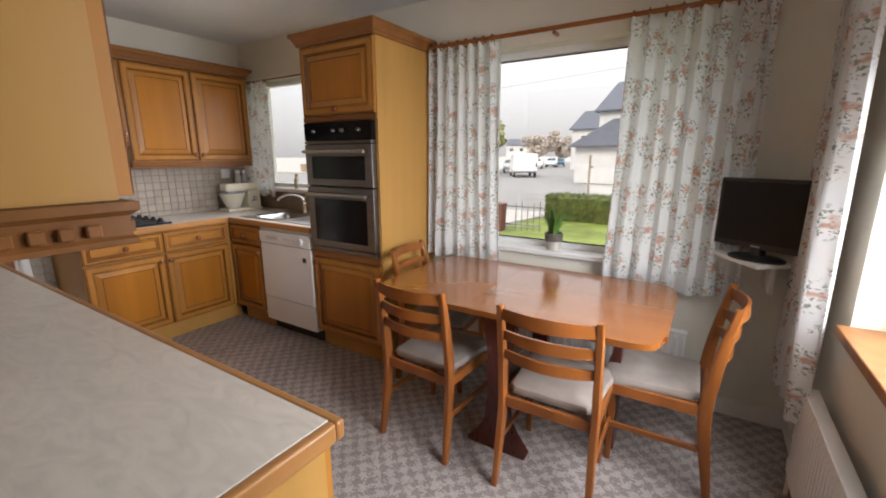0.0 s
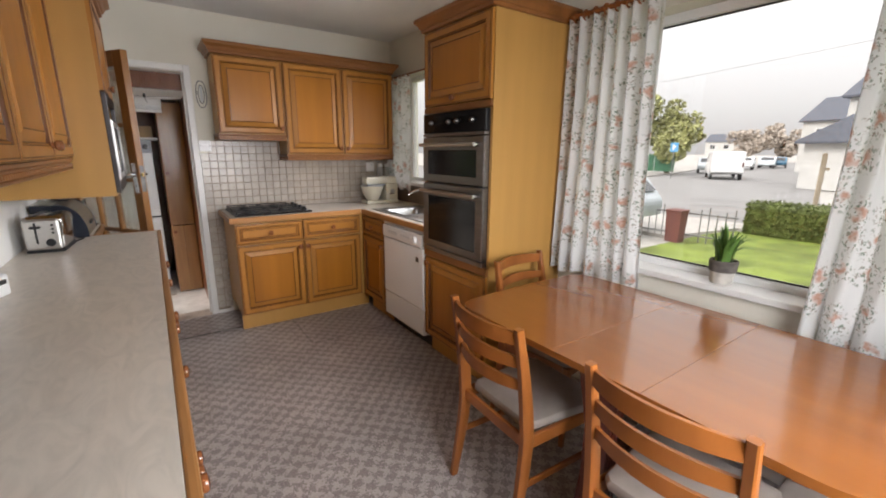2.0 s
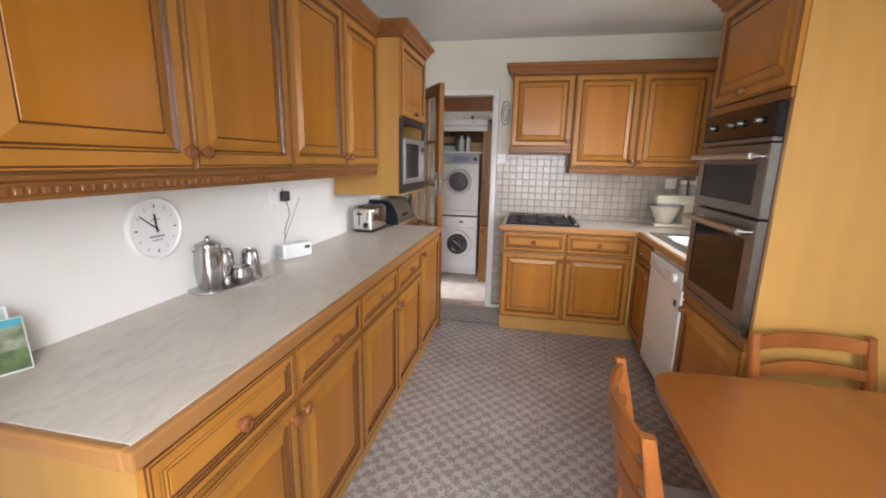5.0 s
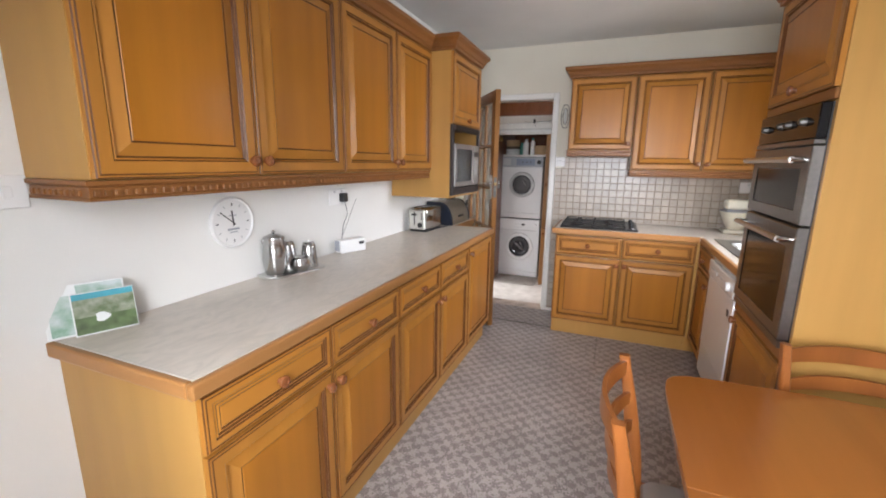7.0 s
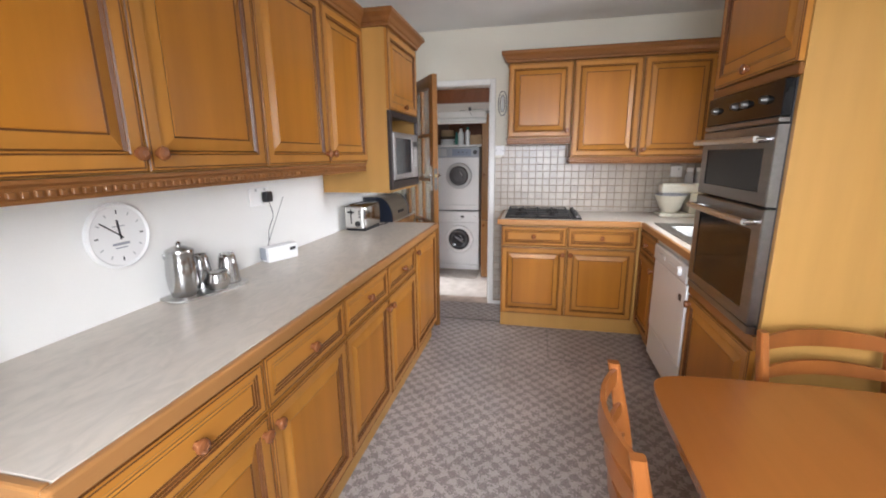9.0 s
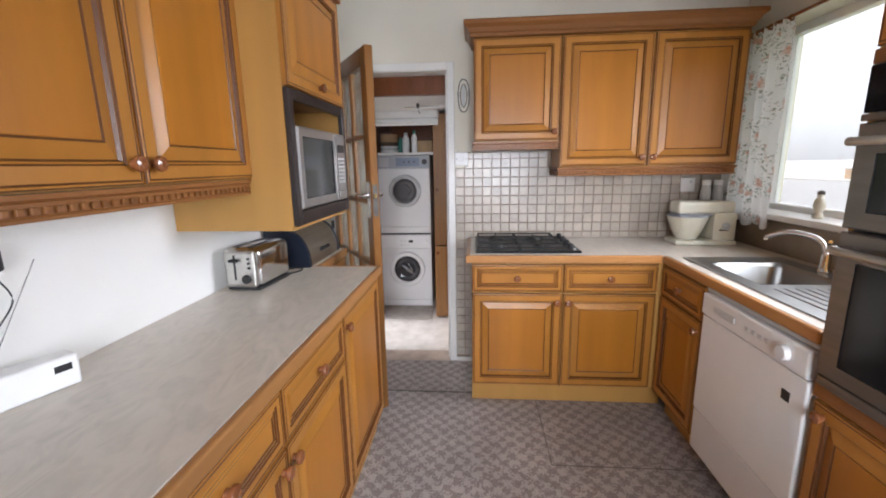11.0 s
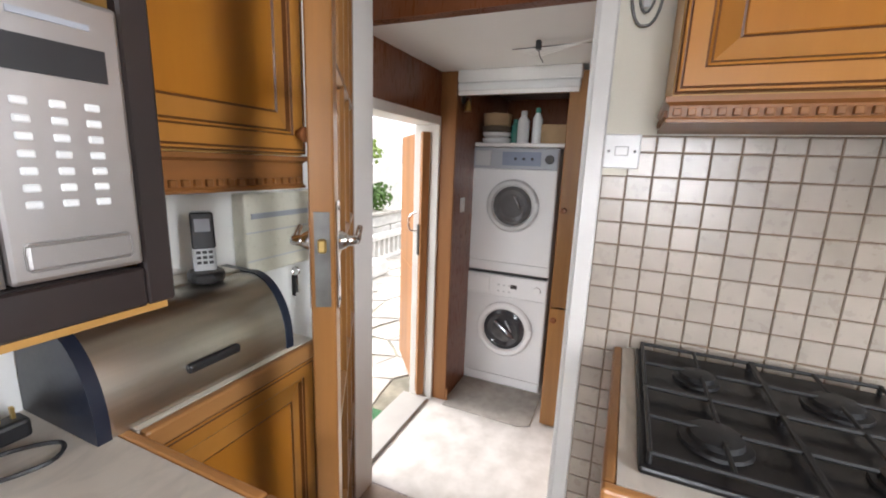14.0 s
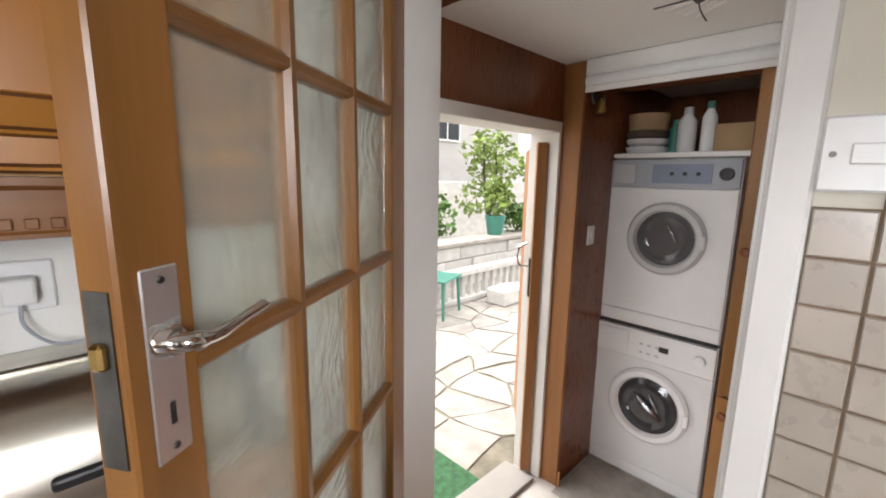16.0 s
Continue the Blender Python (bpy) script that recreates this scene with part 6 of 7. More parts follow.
wm, cpw, w = front_loader("washing_machine", "white front-loading washing machine under the dryer", LF, 0.755, 0.40, 0.180, 0.615, ENAMEL, ENAMEL, "washing machine", WASHGLASS)
part("drawer", box(0.012, -0.014, 0.635, 0.16, -0.009, 0.735, 0.004), UPVC, cpw)
part("dial", lathe([(0.024, 0), (0.022, 0.016), (0, 0.017)], 20, pose(0.46, -0.010, 0.685, 90)), UPVC, cpw, smooth=True)
part("display", box(0.295, -0.012, 0.675, 0.335, -0.0095, 0.70), BLACK, cpw)
for k in range(6):
    part("button", box(0.21 + 0.035 * (k % 3), -0.013, 0.645 + 0.04 * (k // 3), 0.225 + 0.035 * (k % 3), -0.0095, 0.655 + 0.04 * (k // 3), 0.002), LIGHTGREY, cpw)
td, cpd, w = front_loader("tumble_dryer", "white tumble dryer with a grey control strip, stacked on the washer", LF + 0.768, 0.77, 0.425, 0.160, 0.645, GREYPLASTIC, LIGHTGREY, "tumble dryer", DRYERGLASS)
part("drawer", box(0.02, -0.013, 0.66, 0.12, -0.009, 0.75, 0.003), LIGHTGREY, cpd)
part("label_panel", box(0.19, -0.012, 0.665, 0.42, -0.0095, 0.745), SIGNGREY, cpd, "blue-grey printed strip")
part("dial", lathe([(0.026, 0), (0.024, 0.018), (0, 0.019)], 20, pose(0.47, -0.010, 0.705, 90)), BLACK, cpd, smooth=True)
for k in range(3):
    part("button", lathe([(0.008, 0), (0.008, 0.006), (0, 0.006)], 12, pose(0.27 + k * 0.05, -0.012, 0.705, 90)), BLACK, cpd, smooth=True)
single("stacking_strip", box(-5.80, 0.025, LF + 0.756, WFX + 0.002, 0.535, LF + 0.767), BLACK, "dark stacking strip between the two machines", "strip")
shl = single("recess_shelf", box(-5.94, 0.032, 1.502, WFX + 0.012, 0.605, 1.524, 0.003), WHITE, "white shelf board over the dryer", "shelf")
zt = 1.525
bsk = thing("basket_stack", "stack of tan baskets and pale dishes on the shelf", "basket", pose(-5.38, 0.13, zt))
part("dish", lathe([(0.07, 0), (0.085, 0.01), (0.092, 0.03), (0.086, 0.03), (0, 0.015)], 24), PAPERW, bsk, smooth=True)
part("dish", lathe([(0.06, 0.03), (0.085, 0.045), (0.09, 0.065), (0.084, 0.065), (0, 0.045)], 24), PAPERW, bsk, smooth=True)
part("basket", lathe([(0.07, 0.066), (0.088, 0.075), (0.092, 0.10), (0.086, 0.10), (0, 0.08)], 24), BARK, bsk, smooth=True)
part("basket", lathe([(0.068, 0.10), (0.082, 0.105), (0.088, 0.175), (0.082, 0.175), (0, 0.12)], 24), CARDBOARD, bsk, smooth=True)
for x, y, r, h, mm, cm, lb in ((-5.36, 0.30, 0.036, 0.19, PAPERW, LIGHTGREY, "white detergent bottle with a pale cap"), (-5.35, 0.385, 0.028, 0.205, PAPERW, GREENPLASTIC, "tall white bottle with a green cap"), (-5.42, 0.235, 0.026, 0.15, GREENPLASTIC, GREENPLASTIC, "small teal plastic cleaning bottle")):
    t = thing("bottle", lb, "bottle", pose(x, y, zt), "bottles on the laundry shelf")
    part("body", lathe([(r * 0.9, 0), (r, 0.006), (r, h * 0.7), (r * 0.5, h * 0.84), (r * 0.45, h * 0.86)], 20), mm, t, smooth=True)
    part("cap", lathe([(r * 0.55, h * 0.86), (r * 0.5, h), (0, h)], 16), cm, t, smooth=True)
cb = thing("cardboard_box", "small tan cardboard box on the shelf", "box", pose(-5.40, 0.49, zt))
part("carton", box(-0.08, -0.075, 0, 0.08, 0.075, 0.11, 0.002), CARDBOARD, cb)
part("flap", box(-0.08, -0.076, 0.108, 0.0, 0.076, 0.113), CARDBOARD, cb)
cab = thing("tall_cupboard", "narrow brown wooden cupboard beside the machines", "cupboard")
part("side", box(-5.94, 0.607, LF, -4.97, 0.625, LC - 0.004), PINE, cab)
part("upper_door", box(-4.97, 0.612, 0.665, -4.95, 0.815, 1.845, 0.003), DARKOAK, cab)
part("lower_door", box(-4.97, 0.612, LF + 0.01, -4.95, 0.815, 0.655, 0.003), DARKOAK, cab)
part("strip", box(-4.949, 0.705, LF + 0.01, -4.944, 0.715, 1.845), DARKOAK, cab)
for z in (1.178, 0.595):
    part("knob", lathe([(0.009, 0), (0.008, 0.008), (0.016, 0.014), (0.014, 0.022), (0, 0.025)], 16, pose(-4.95, 0.635, z, 0, 90)), KNOB, cab, "turned wooden knob", True)
bl = thing("roller_blind", "rolled-up white blind across the top of the recess", "blind")
part("pelmet", box(-4.955, 0.042, LC - 0.062, -4.915, 0.665, LC - 0.002, 0.004), WHITE, bl)
part("roll", tube([(-4.925, 0.05, LC - 0.085), (-4.925, 0.66, LC - 0.085)], 0.024, 16), PAPERW, bl, smooth=True)
part("bottom_bar", box(-4.915, 0.05, LC - 0.128, -4.905, 0.66, LC - 0.105, 0.003), WHITE, bl)
lsw = thing("light_switch", "small white switch on the dark recess panel", "switch", pose(-5.08, 0.031, 1.155))
part("plate", box(-0.03, 0, -0.043, 0.03, 0.008, 0.043, 0.003), UPVC, lsw)
part("rocker", box(-0.008, 0.008, -0.012, 0.008, 0.011, 0.012), UPVC, lsw)
hk_ = thing("coat_hook", "small brass and iron hook on the dark panel", "hook", pose(-5.03, 0.031, 1.745))
part("plate", lathe([(0.03, 0), (0.028, 0.006), (0.012, 0.012), (0, 0.012)], 16, pose(0, 0, 0, -90)), OLDMETAL, hk_, smooth=True)
part("bell", lathe([(0.022, -0.07), (0.018, -0.04), (0.012, -0.02), (0.003, -0.01), (0, -0.01)], 16, Matrix.Translation((0, 0.03, 0))), BRASS, hk_, smooth=True)
part("hook", tube(curve_pts([(0, 0.01, 0.01), (0, 0.04, 0.0), (0, 0.045, -0.03), (0, 0.03, -0.04)]), 0.003, 6), OLDMETAL, hk_)
air = thing("ceiling_airer", "folded wire hanger rail with black ends under the laundry ceiling", "airer")
for k in range(5):
    part("wire", tube([(-4.50 - 0.02 * k, 0.44 + 0.02 * k, LC - 0.03 - 0.004 * k), (-4.52 + 0.03 * k, 0.80, LC - 0.018 - 0.003 * k)], 0.002, 6), BLACK if k == 0 else WHITE, air)
part("bracket", box(-4.53, 0.53, LC - 0.035, -4.50, 0.55, LC - 0.001, 0.003), BLACK, air)
part("cord", tube(curve_pts([(-4.51, 0.54, LC - 0.03), (-4.52, 0.545, LC - 0.055), (-4.54, 0.555, LC - 0.075)]), 0.002, 6), BLACK, air)
mt = single("floor_mat", prism([(-4.88, 0.04), (-4.87, 0.5), (-4.90, 0.565), (-5.26, 0.565), (-5.26, 0.04)], LF, LF + 0.008, 0.003), MATGREY, "grey rubber-backed mat before the washing machine", "mat")
bd = thing("back_door", "varnished wooden back door, open to the yard", "door", pose(-4.885, -0.115, LF + 0.022, 0, 0, -141))
part("leaf", box(0.0, -0.022, 0, 0.66, 0.022, 1.575, 0.003), PINE, bd)
part("lock_case", box(0.02, 0.022, 0.88, 0.07, 0.03, 1.06, 0.003), BLACK, bd, "dark lock case")
part("lever", tube(curve_pts([(0.045, 0.03, 1.02), (0.045, 0.075, 1.03), (0.045, 0.08, 1.10), (0.045, 0.04, 1.13)]), 0.006, 8), CHROME, bd, smooth=True)
part("panel_board", box(0.12, -0.026, 0.15, 0.55, 0.026, 0.75, 0.003), PINE, bd)

# ---- back yard ----
YZ = -0.16
struct("yard_ground", box(-16, -12, YZ - 0.2, -0.95, -0.2, YZ - 0.012), MORTAR, "mossy joints of the paved yard", "ground")
pav = thing("crazy_paving", "pale irregular crazy-paving stones in the back yard", "paving", kind="structure")
rnd = random.Random(11)
gx, gy, st = 18, 15, 0.36
jit = {(i, j): (-9.8 + i * st + rnd.uniform(-0.13, 0.13), -5.2 + j * st * 0.95 + rnd.uniform(-0.13, 0.13)) for i in range(gx + 1) for j in range(gy + 1)}
for i in range(gx):
    for j in range(gy):
        q = [jit[i, j], jit[i + 1, j], jit[i + 1, j + 1], jit[i, j + 1]]
        if max(p[1] for p in q) > -0.24:
            continue
        cx, cy = sum(p[0] for p in q) / 4, sum(p[1] for p in q) / 4
        k = rnd.uniform(0.93, 0.97)
        ol = []
        for a, c in zip(q, q[1:] + q[:1]):
            ol.append((a[0], a[1]))
            ol.append(((a[0] + c[0]) / 2 + rnd.uniform(-0.03, 0.03), (a[1] + c[1]) / 2 + rnd.uniform(-0.03, 0.03)))
        ol = [(cx + (x - cx) * k, cy + (y - cy) * k) for x, y in ol]
        part("paving_stone", prism(ol, YZ - 0.03, YZ + rnd.uniform(-0.004, 0.006), 0.006), FLAG, pav)
gw = thing("yard_wall", "whitewashed block retaining wall of the yard", "wall", kind="structure")
for j in range(3):
    for i in range(11):
        x = -12.6 + i * 0.56 + (0.28 if j % 2 else 0)
        part("block", box(x, -3.42 - 0.01 * (i % 2), YZ + j * 0.2, x + 0.55, -3.12 + 0.012 * ((i * 7 + j) % 3), YZ + j * 0.2 + 0.19, 0.012), GARDENWALL, gw)
part("backing", box(-13, -3.5, YZ, -6, -3.2, YZ + 0.57), GARDENWALL, gw)
part("coping", box(-13, -3.52, YZ + 0.60, -6, -3.05, YZ + 0.66, 0.01), FLAG, gw)
bal = thing("yard_balustrade", "low white pierced balustrade along the yard wall", "balustrade")
for i in range(34):
    part("baluster", box(-11.0 + i * 0.15, -2.62, YZ + 0.05, -10.94 + i * 0.15, -2.56, YZ + 0.34, 0.006), GARDENWALL, bal)
part("rail", box(-11.1, -2.66, YZ + 0.34, -5.9, -2.52, YZ + 0.42, 0.01), GARDENWALL, bal)
part("rail", box(-11.1, -2.66, YZ, -5.9, -2.52, YZ + 0.06, 0.01), GARDENWALL, bal)
hw = thing("neighbour_house", "white rendered house behind the yard", "house")
part("wall", box(-17, -9.5, YZ, -5, -9.0, 6.0), RENDER, hw)
part("roof", loft_rects([(-17.3, -4.7, -13, -8.8, 6.0), (-17.3, -4.7, -11, -10.9, 8.0)]), SLATE, hw)
for x in (-13.6, -11.2, -8.2):
    wv = part("window", box(x, -9.02, 2.6, x + 1.1, -8.97, 3.7, 0.01), CARGLASS, hw)
    part("frame", boxes((x - 0.06, -8.99, 2.54, x, -8.95, 3.76), (x + 1.1, -8.99, 2.54, x + 1.16, -8.95, 3.76), (x, -8.99, 2.54, x + 1.1, -8.95, 2.6), (x, -8.99, 3.7, x + 1.1, -8.95, 3.76), (x + 0.53, -8.99, 2.6, x + 0.57, -8.95, 3.7)), UPVC, wv)
gwall2 = struct("garden_wall_high", box(-15, -6.2, YZ, -5, -6.0, 1.3, 0.02), GARDENWALL, "tall whitewashed garden wall behind the shrubs", "wall")


def foliage(name, n, spread, leaf_size, material, parent, rnd, shape=None, label="", kind=""):
    """A crown of many small bent leaves scattered through clumps."""
    b = bmesh.new()
    for _ in range(n):
        p = shape(rnd)
        d = Vector((rnd.gauss(0, 1), rnd.gauss(0, 1), rnd.gauss(0, 0.7))).normalized()
        s = d.cross(Vector((rnd.gauss(0, 1), rnd.gauss(0, 1), rnd.gauss(0, 1)))).normalized()
        L, wd = leaf_size * rnd.uniform(0.6, 1.4), leaf_size * rnd.uniform(0.3, 0.55)
        nrm = d.cross(s) * L * 0.15
        v = [b.verts.new(p - d * L * 0.5), b.verts.new(p + s * wd + nrm), b.verts.new(p + d * L * 0.5), b.verts.new(p - s * wd + nrm)]
        b.faces.new((v[0], v[1], v[2]))
        b.faces.new((v[0], v[2], v[3]))
    o = part(name, b, material, parent, label)
    if kind:
        o["kind"] = kind
    return o


def clumps(cs):
    """Points inside a handful of ellipsoid clumps."""
    wts = [c[3] ** 3 for c in cs]

    def f(rnd):
        x, y, z, r, fl = rnd.choices(cs, wts)[0]
        d = Vector((rnd.gauss(0, 1), rnd.gauss(0, 1), rnd.gauss(0, 1))).normalized() * (r * rnd.uniform(0.35, 1.0) ** 0.5)
        return Vector((x + d.x, y + d.y, z + d.z * fl))

    return f


def shrub(name, loc, r, h, material, n, leaf, label, seed):
    rnd_ = random.Random(seed)
    t = thing(name, label, "shrub", pose(*loc))
    cs = [(rnd_.uniform(-r, r) * 0.6, rnd_.uniform(-r, r) * 0.6, h * rnd_.uniform(0.3, 0.85), r * rnd_.uniform(0.35, 0.6), 1.0) for _ in range(9)]
    for k in range(4):
        part("stem", tube(curve_pts([(0, 0, 0), (rnd_.uniform(-0.1, 0.1), rnd_.uniform(-0.1, 0.1), h * 0.3), (cs[k][0], cs[k][1], cs[k][2])]), 0.012, 6), BARK, t)
    foliage("crown", n, 1, leaf, material, t, rnd_, clumps(cs))
    return t


GREENLEAF = mat("bright_shrub_leaf", (0.24, 0.34, 0.08), 0.6, 0, 0.25, (4, 4, 4), 40, 0.1)
pz = YZ + 0.66
pp = thing("planter", "turquoise plastic flower pot on the yard wall", "planter", pose(-8.55, -3.28, pz))
part("pot", lathe([(0.11, 0), (0.12, 0.02), (0.16, 0.27), (0.17, 0.27), (0.17, 0.31), (0.15, 0.31), (0.14, 0.25), (0, 0.25)], 24), GREENPLASTIC, pp, smooth=True)
foliage("plant", 260, 1, 0.10, GREENLEAF, pp, random.Random(3), clumps([(0, 0, 0.5, 0.2, 1), (0.05, 0, 0.75, 0.16, 1.2), (-0.1, 0.05, 0.62, 0.16, 1)]))
shrub("climbing_shrub", (-8.9, -3.7, pz), 0.6, 1.8, GREENLEAF, 800, 0.10, "bright green climbing shrub behind the yard wall", 5)
shrub("low_shrub", (-9.3, -3.4, pz), 0.4, 0.45, LEAF, 400, 0.09, "low green shrub on the yard wall", 6)
shrub("climbing_shrub", (-7.6, -3.9, pz), 0.5, 0.6, LEAF, 500, 0.1, "small green shrub behind the yard wall", 9)
gc = thing("garden_chair", "green plastic garden chair in the yard", "garden chair", pose(-6.5, -2.47, YZ, 0, 0, 200))
for x in (-0.22, 0.22):
    for y in (-0.2, 0.2):
        part("leg", tube([(x, y, 0), (x * 0.9, y * 0.9, 0.42)], [0.016, 0.022], 8), GREENPLASTIC, gc)
part("seat", prism([(-0.24, -0.22), (0.24, -0.22), (0.22, 0.24), (-0.22, 0.24)], 0.42, 0.445, 0.008), GREENPLASTIC, gc)
for k in range(5):
    part("back_slat", tube([(-0.18 + 0.09 * k, 0.22, 0.44), (-0.2 + 0.1 * k, 0.32, 0.84)], 0.018, 6), GREENPLASTIC, gc)
part("top_rail", tube(curve_pts([(-0.24, 0.3, 0.78), (-0.12, 0.33, 0.86), (0.12, 0.33, 0.86), (0.24, 0.3, 0.78)]), 0.02, 8), GREENPLASTIC, gc, smooth=True)
single("stone_block", box(-7.7, -2.35, YZ, -7.25, -2.05, YZ + 0.2, 0.02), GARDENWALL, "pale stone block on the paving", "stone")
single("doormat", box(-4.80, -0.75, YZ + 0.004, -4.22, -0.27, YZ + 0.02, 0.004), GREENMAT, "green doormat outside the back door", "mat")
# ---- street side ----
GZ = -0.36
struct("ground", box(-400, -300, GZ - 0.6, 300, 700, GZ - 0.05), PAVING, "pale ground reaching into the distance", "ground")
struct("lawn", box(-4.2, 2.87, GZ - 0.2, 9, 11.6, GZ), GRASS, "bright green front lawn", "lawn")
struct("side_lawn", box(-9, 2.87, GZ - 0.2, -4.9, 7.6, GZ - 0.004), GRASS, "strip of lawn beside the path", "lawn")
struct("garden_path", box(-4.9, 2.87, GZ - 0.2, -4.2, 9.3, GZ + 0.004), PAVING, "concrete garden path", "path")
b = bmesh.new()
road_o = [(-60, 12.6), (-2.2, 12.6), (-4.5, 20), (-9.5, 40), (-14, 62), (-22, 110), (-34, 110), (-26, 62), (-19.5, 40), (-17.5, 31), (-60, 27)]
struct("road", prism(road_o, GZ - 0.2, GZ - 0.02), ASPHALT, "pale asphalt road bending past the houses", "road")
struct("pavement", prism([(-60, 9.4), (-4.4, 9.4), (-4.0, 11.7), (-1.9, 11.7), (-2.2, 12.6), (-60, 12.6)], GZ - 0.2, GZ + 0.06), PAVING, "kerbed pavement before the garden", "pavement")
struct("far_pavement", prism([(-60, 27), (-17.5, 31), (-19.5, 40), (-26, 62), (-29, 62), (-22, 40), (-19.5, 33), (-60, 30)], GZ - 0.2, GZ + 0.08), PAVING, "far kerbed pavement", "pavement")

hd = thing("hedge", "clipped green box hedge along the lawn", "hedge")
part("body", box(-3.75, 11.45, GZ - 0.02, 3.0, 12.15, GZ + 0.66, 0.05, 2), HEDGE, hd)
rnd = random.Random(21)


def hedge_shape(x0, x1, y0, y1, z0, z1):
    def f(r):
        k = r.random()
        if k < 0.5:
            return Vector((r.uniform(x0, x1), y0 + r.gauss(0, 0.025), r.uniform(z0, z1)))
        if k < 0.85:
            return Vector((r.uniform(x0, x1), r.uniform(y0, y1), z1 + r.gauss(0, 0.03)))
        return Vector((x0 + r.gauss(0, 0.025), r.uniform(y0, y1), r.uniform(z0, z1)))

    return f


foliage("leaves", 9000, 1, 0.06, HEDGE, hd, rnd, hedge_shape(-3.77, 3.0, 11.43, 12.15, GZ, GZ + 0.68))
rb = thing("red_gatepost", "red-brown wooden compost bin by the railings", "bin", pose(-4.2, 9.2, GZ) @ Matrix.Diagonal((0.75, 0.75, 1, 1)))
part("body", loft_rects([(-0.17, 0.17, -0.17, 0.17, 0), (-0.20, 0.20, -0.20, 0.20, 0.62)]), REDWOOD, rb)
part("lid", box(-0.22, -0.22, 0.62, 0.22, 0.22, 0.66, 0.015), REDWOOD, rb)
fn = thing("front_railing", "grey iron railing along the front garden", "railing")
for k in range(42):
    x = -9.4 + k * 0.15
    if abs(x + 4.25) < 0.25:
        continue
    part("bar", tube([(x, 9.45, GZ), (x, 9.45, GZ + 0.62 + 0.05 * (k % 3))], 0.012, 6), IRON, fn)
part("rail", box(-9.5, 9.43, GZ + 0.12, -3.2, 9.47, GZ + 0.15), IRON, fn)
part("rail", box(-9.5, 9.43, GZ + 0.56, -3.2, 9.47, GZ + 0.59), IRON, fn)


def vehicle(name, m, label, length, width, height, prof, paint, cat):
    """A car or van from its side outline; x is forward."""
    v = thing(name, label, cat, m)
    for _ in range(2):
        prof = [q for a, c in zip(prof, prof[1:] + prof[:1]) for q in ((0.78 * a[0] + 0.22 * c[0], 0.78 * a[1] + 0.22 * c[1]), (0.22 * a[0] + 0.78 * c[0], 0.22 * a[1] + 0.78 * c[1]))]
    b = bmesh.new()
    rings_ = []
    for y, k in ((-width / 2, 0.96), (-width / 2 * 0.93, 1.0), (width / 2 * 0.93, 1.0), (width / 2, 0.96)):
        rings_.append([(x * (0.99 if k < 1 else 1), y, 0.22 + (z - 0.22) * k) for x, z in prof])
    bm_rings(b, rings_)
    part("body", b, paint, v)
    for x in (-length * 0.31, length * 0.31):
        for s in (-1, 1):
            w_ = part("wheel", lathe([(0.30, -0.09), (0.31, -0.06), (0.31, 0.06), (0.30, 0.09), (0.2, 0.095), (0, 0.09)], 20, pose(x, s * (width / 2 - 0.08), 0.31, 90)), TYRE, v, "black tyre", True)
            part("rim", lathe([(0.19, 0), (0.18, 0.012), (0.05, 0.02), (0, 0.02)], 14, pose(x, s * (width / 2 + 0.015), 0.31, 90 if s < 0 else -90)), LIGHTGREY, w_)
    return v


vanp = [(-2.35, 0.35), (-2.38, 0.9), (-2.33, 1.85), (-2.2, 1.95), (0.9, 1.96), (1.2, 1.85), (1.75, 1.15), (2.3, 1.0), (2.42, 0.8), (2.42, 0.35)]
van = vehicle("van", pose(-13.9, 35.2, GZ - 0.02, 0, 0, 118), "white panel van parked across the street", 4.8, 1.9, 1.95, vanp, VANWHITE, "van")
part("windscreen", loft_rects([(1.25, 1.78, -0.8, 0.8, 1.17), (1.0, 1.22, -0.75, 0.75, 1.8)]), CARGLASS, van)
part("side_window", box(0.35, -0.955, 1.2, 1.1, 0.955, 1.7, 0.02), CARGLASS, van)
part("rear_light", box(-2.40, -0.9, 0.9, -2.36, -0.8, 1.2), REDWOOD, van)
carp = [(-2.0, 0.32), (-2.05, 0.75), (-1.9, 0.95), (-1.5, 1.38), (-0.3, 1.45), (0.3, 1.40), (0.95, 0.98), (1.85, 0.85), (2.05, 0.65), (2.05, 0.32)]


def car(m, paint, label, group=""):
    c = vehicle("car", m, label, 4.1, 1.7, 1.45, carp, paint, "car")
    part("side_window", prism([(-1.35, 0.98), (-1.2, 1.32), (-0.3, 1.38), (0.2, 1.34), (0.7, 1.0)], -0.845, 0.845, 0.0, pose(0, 0, 0, 90)), CARGLASS, c)
    part("windscreen", loft_rects([(0.5, 1.0, -0.7, 0.7, 0.99), (0.2, 0.42, -0.62, 0.62, 1.36)]), CARGLASS, c)
    part("rear_window", loft_rects([(-1.93, -1.5, -0.68, 0.68, 0.98), (-1.56, -1.3, -0.6, 0.6, 1.34)]), CARGLASS, c)
    for s in (-1, 1):
        part("headlight", box(1.95, s * 0.6 - 0.14, 0.6, 2.06, s * 0.6 + 0.14, 0.74, 0.02), LIGHTGREY, c)
    return c


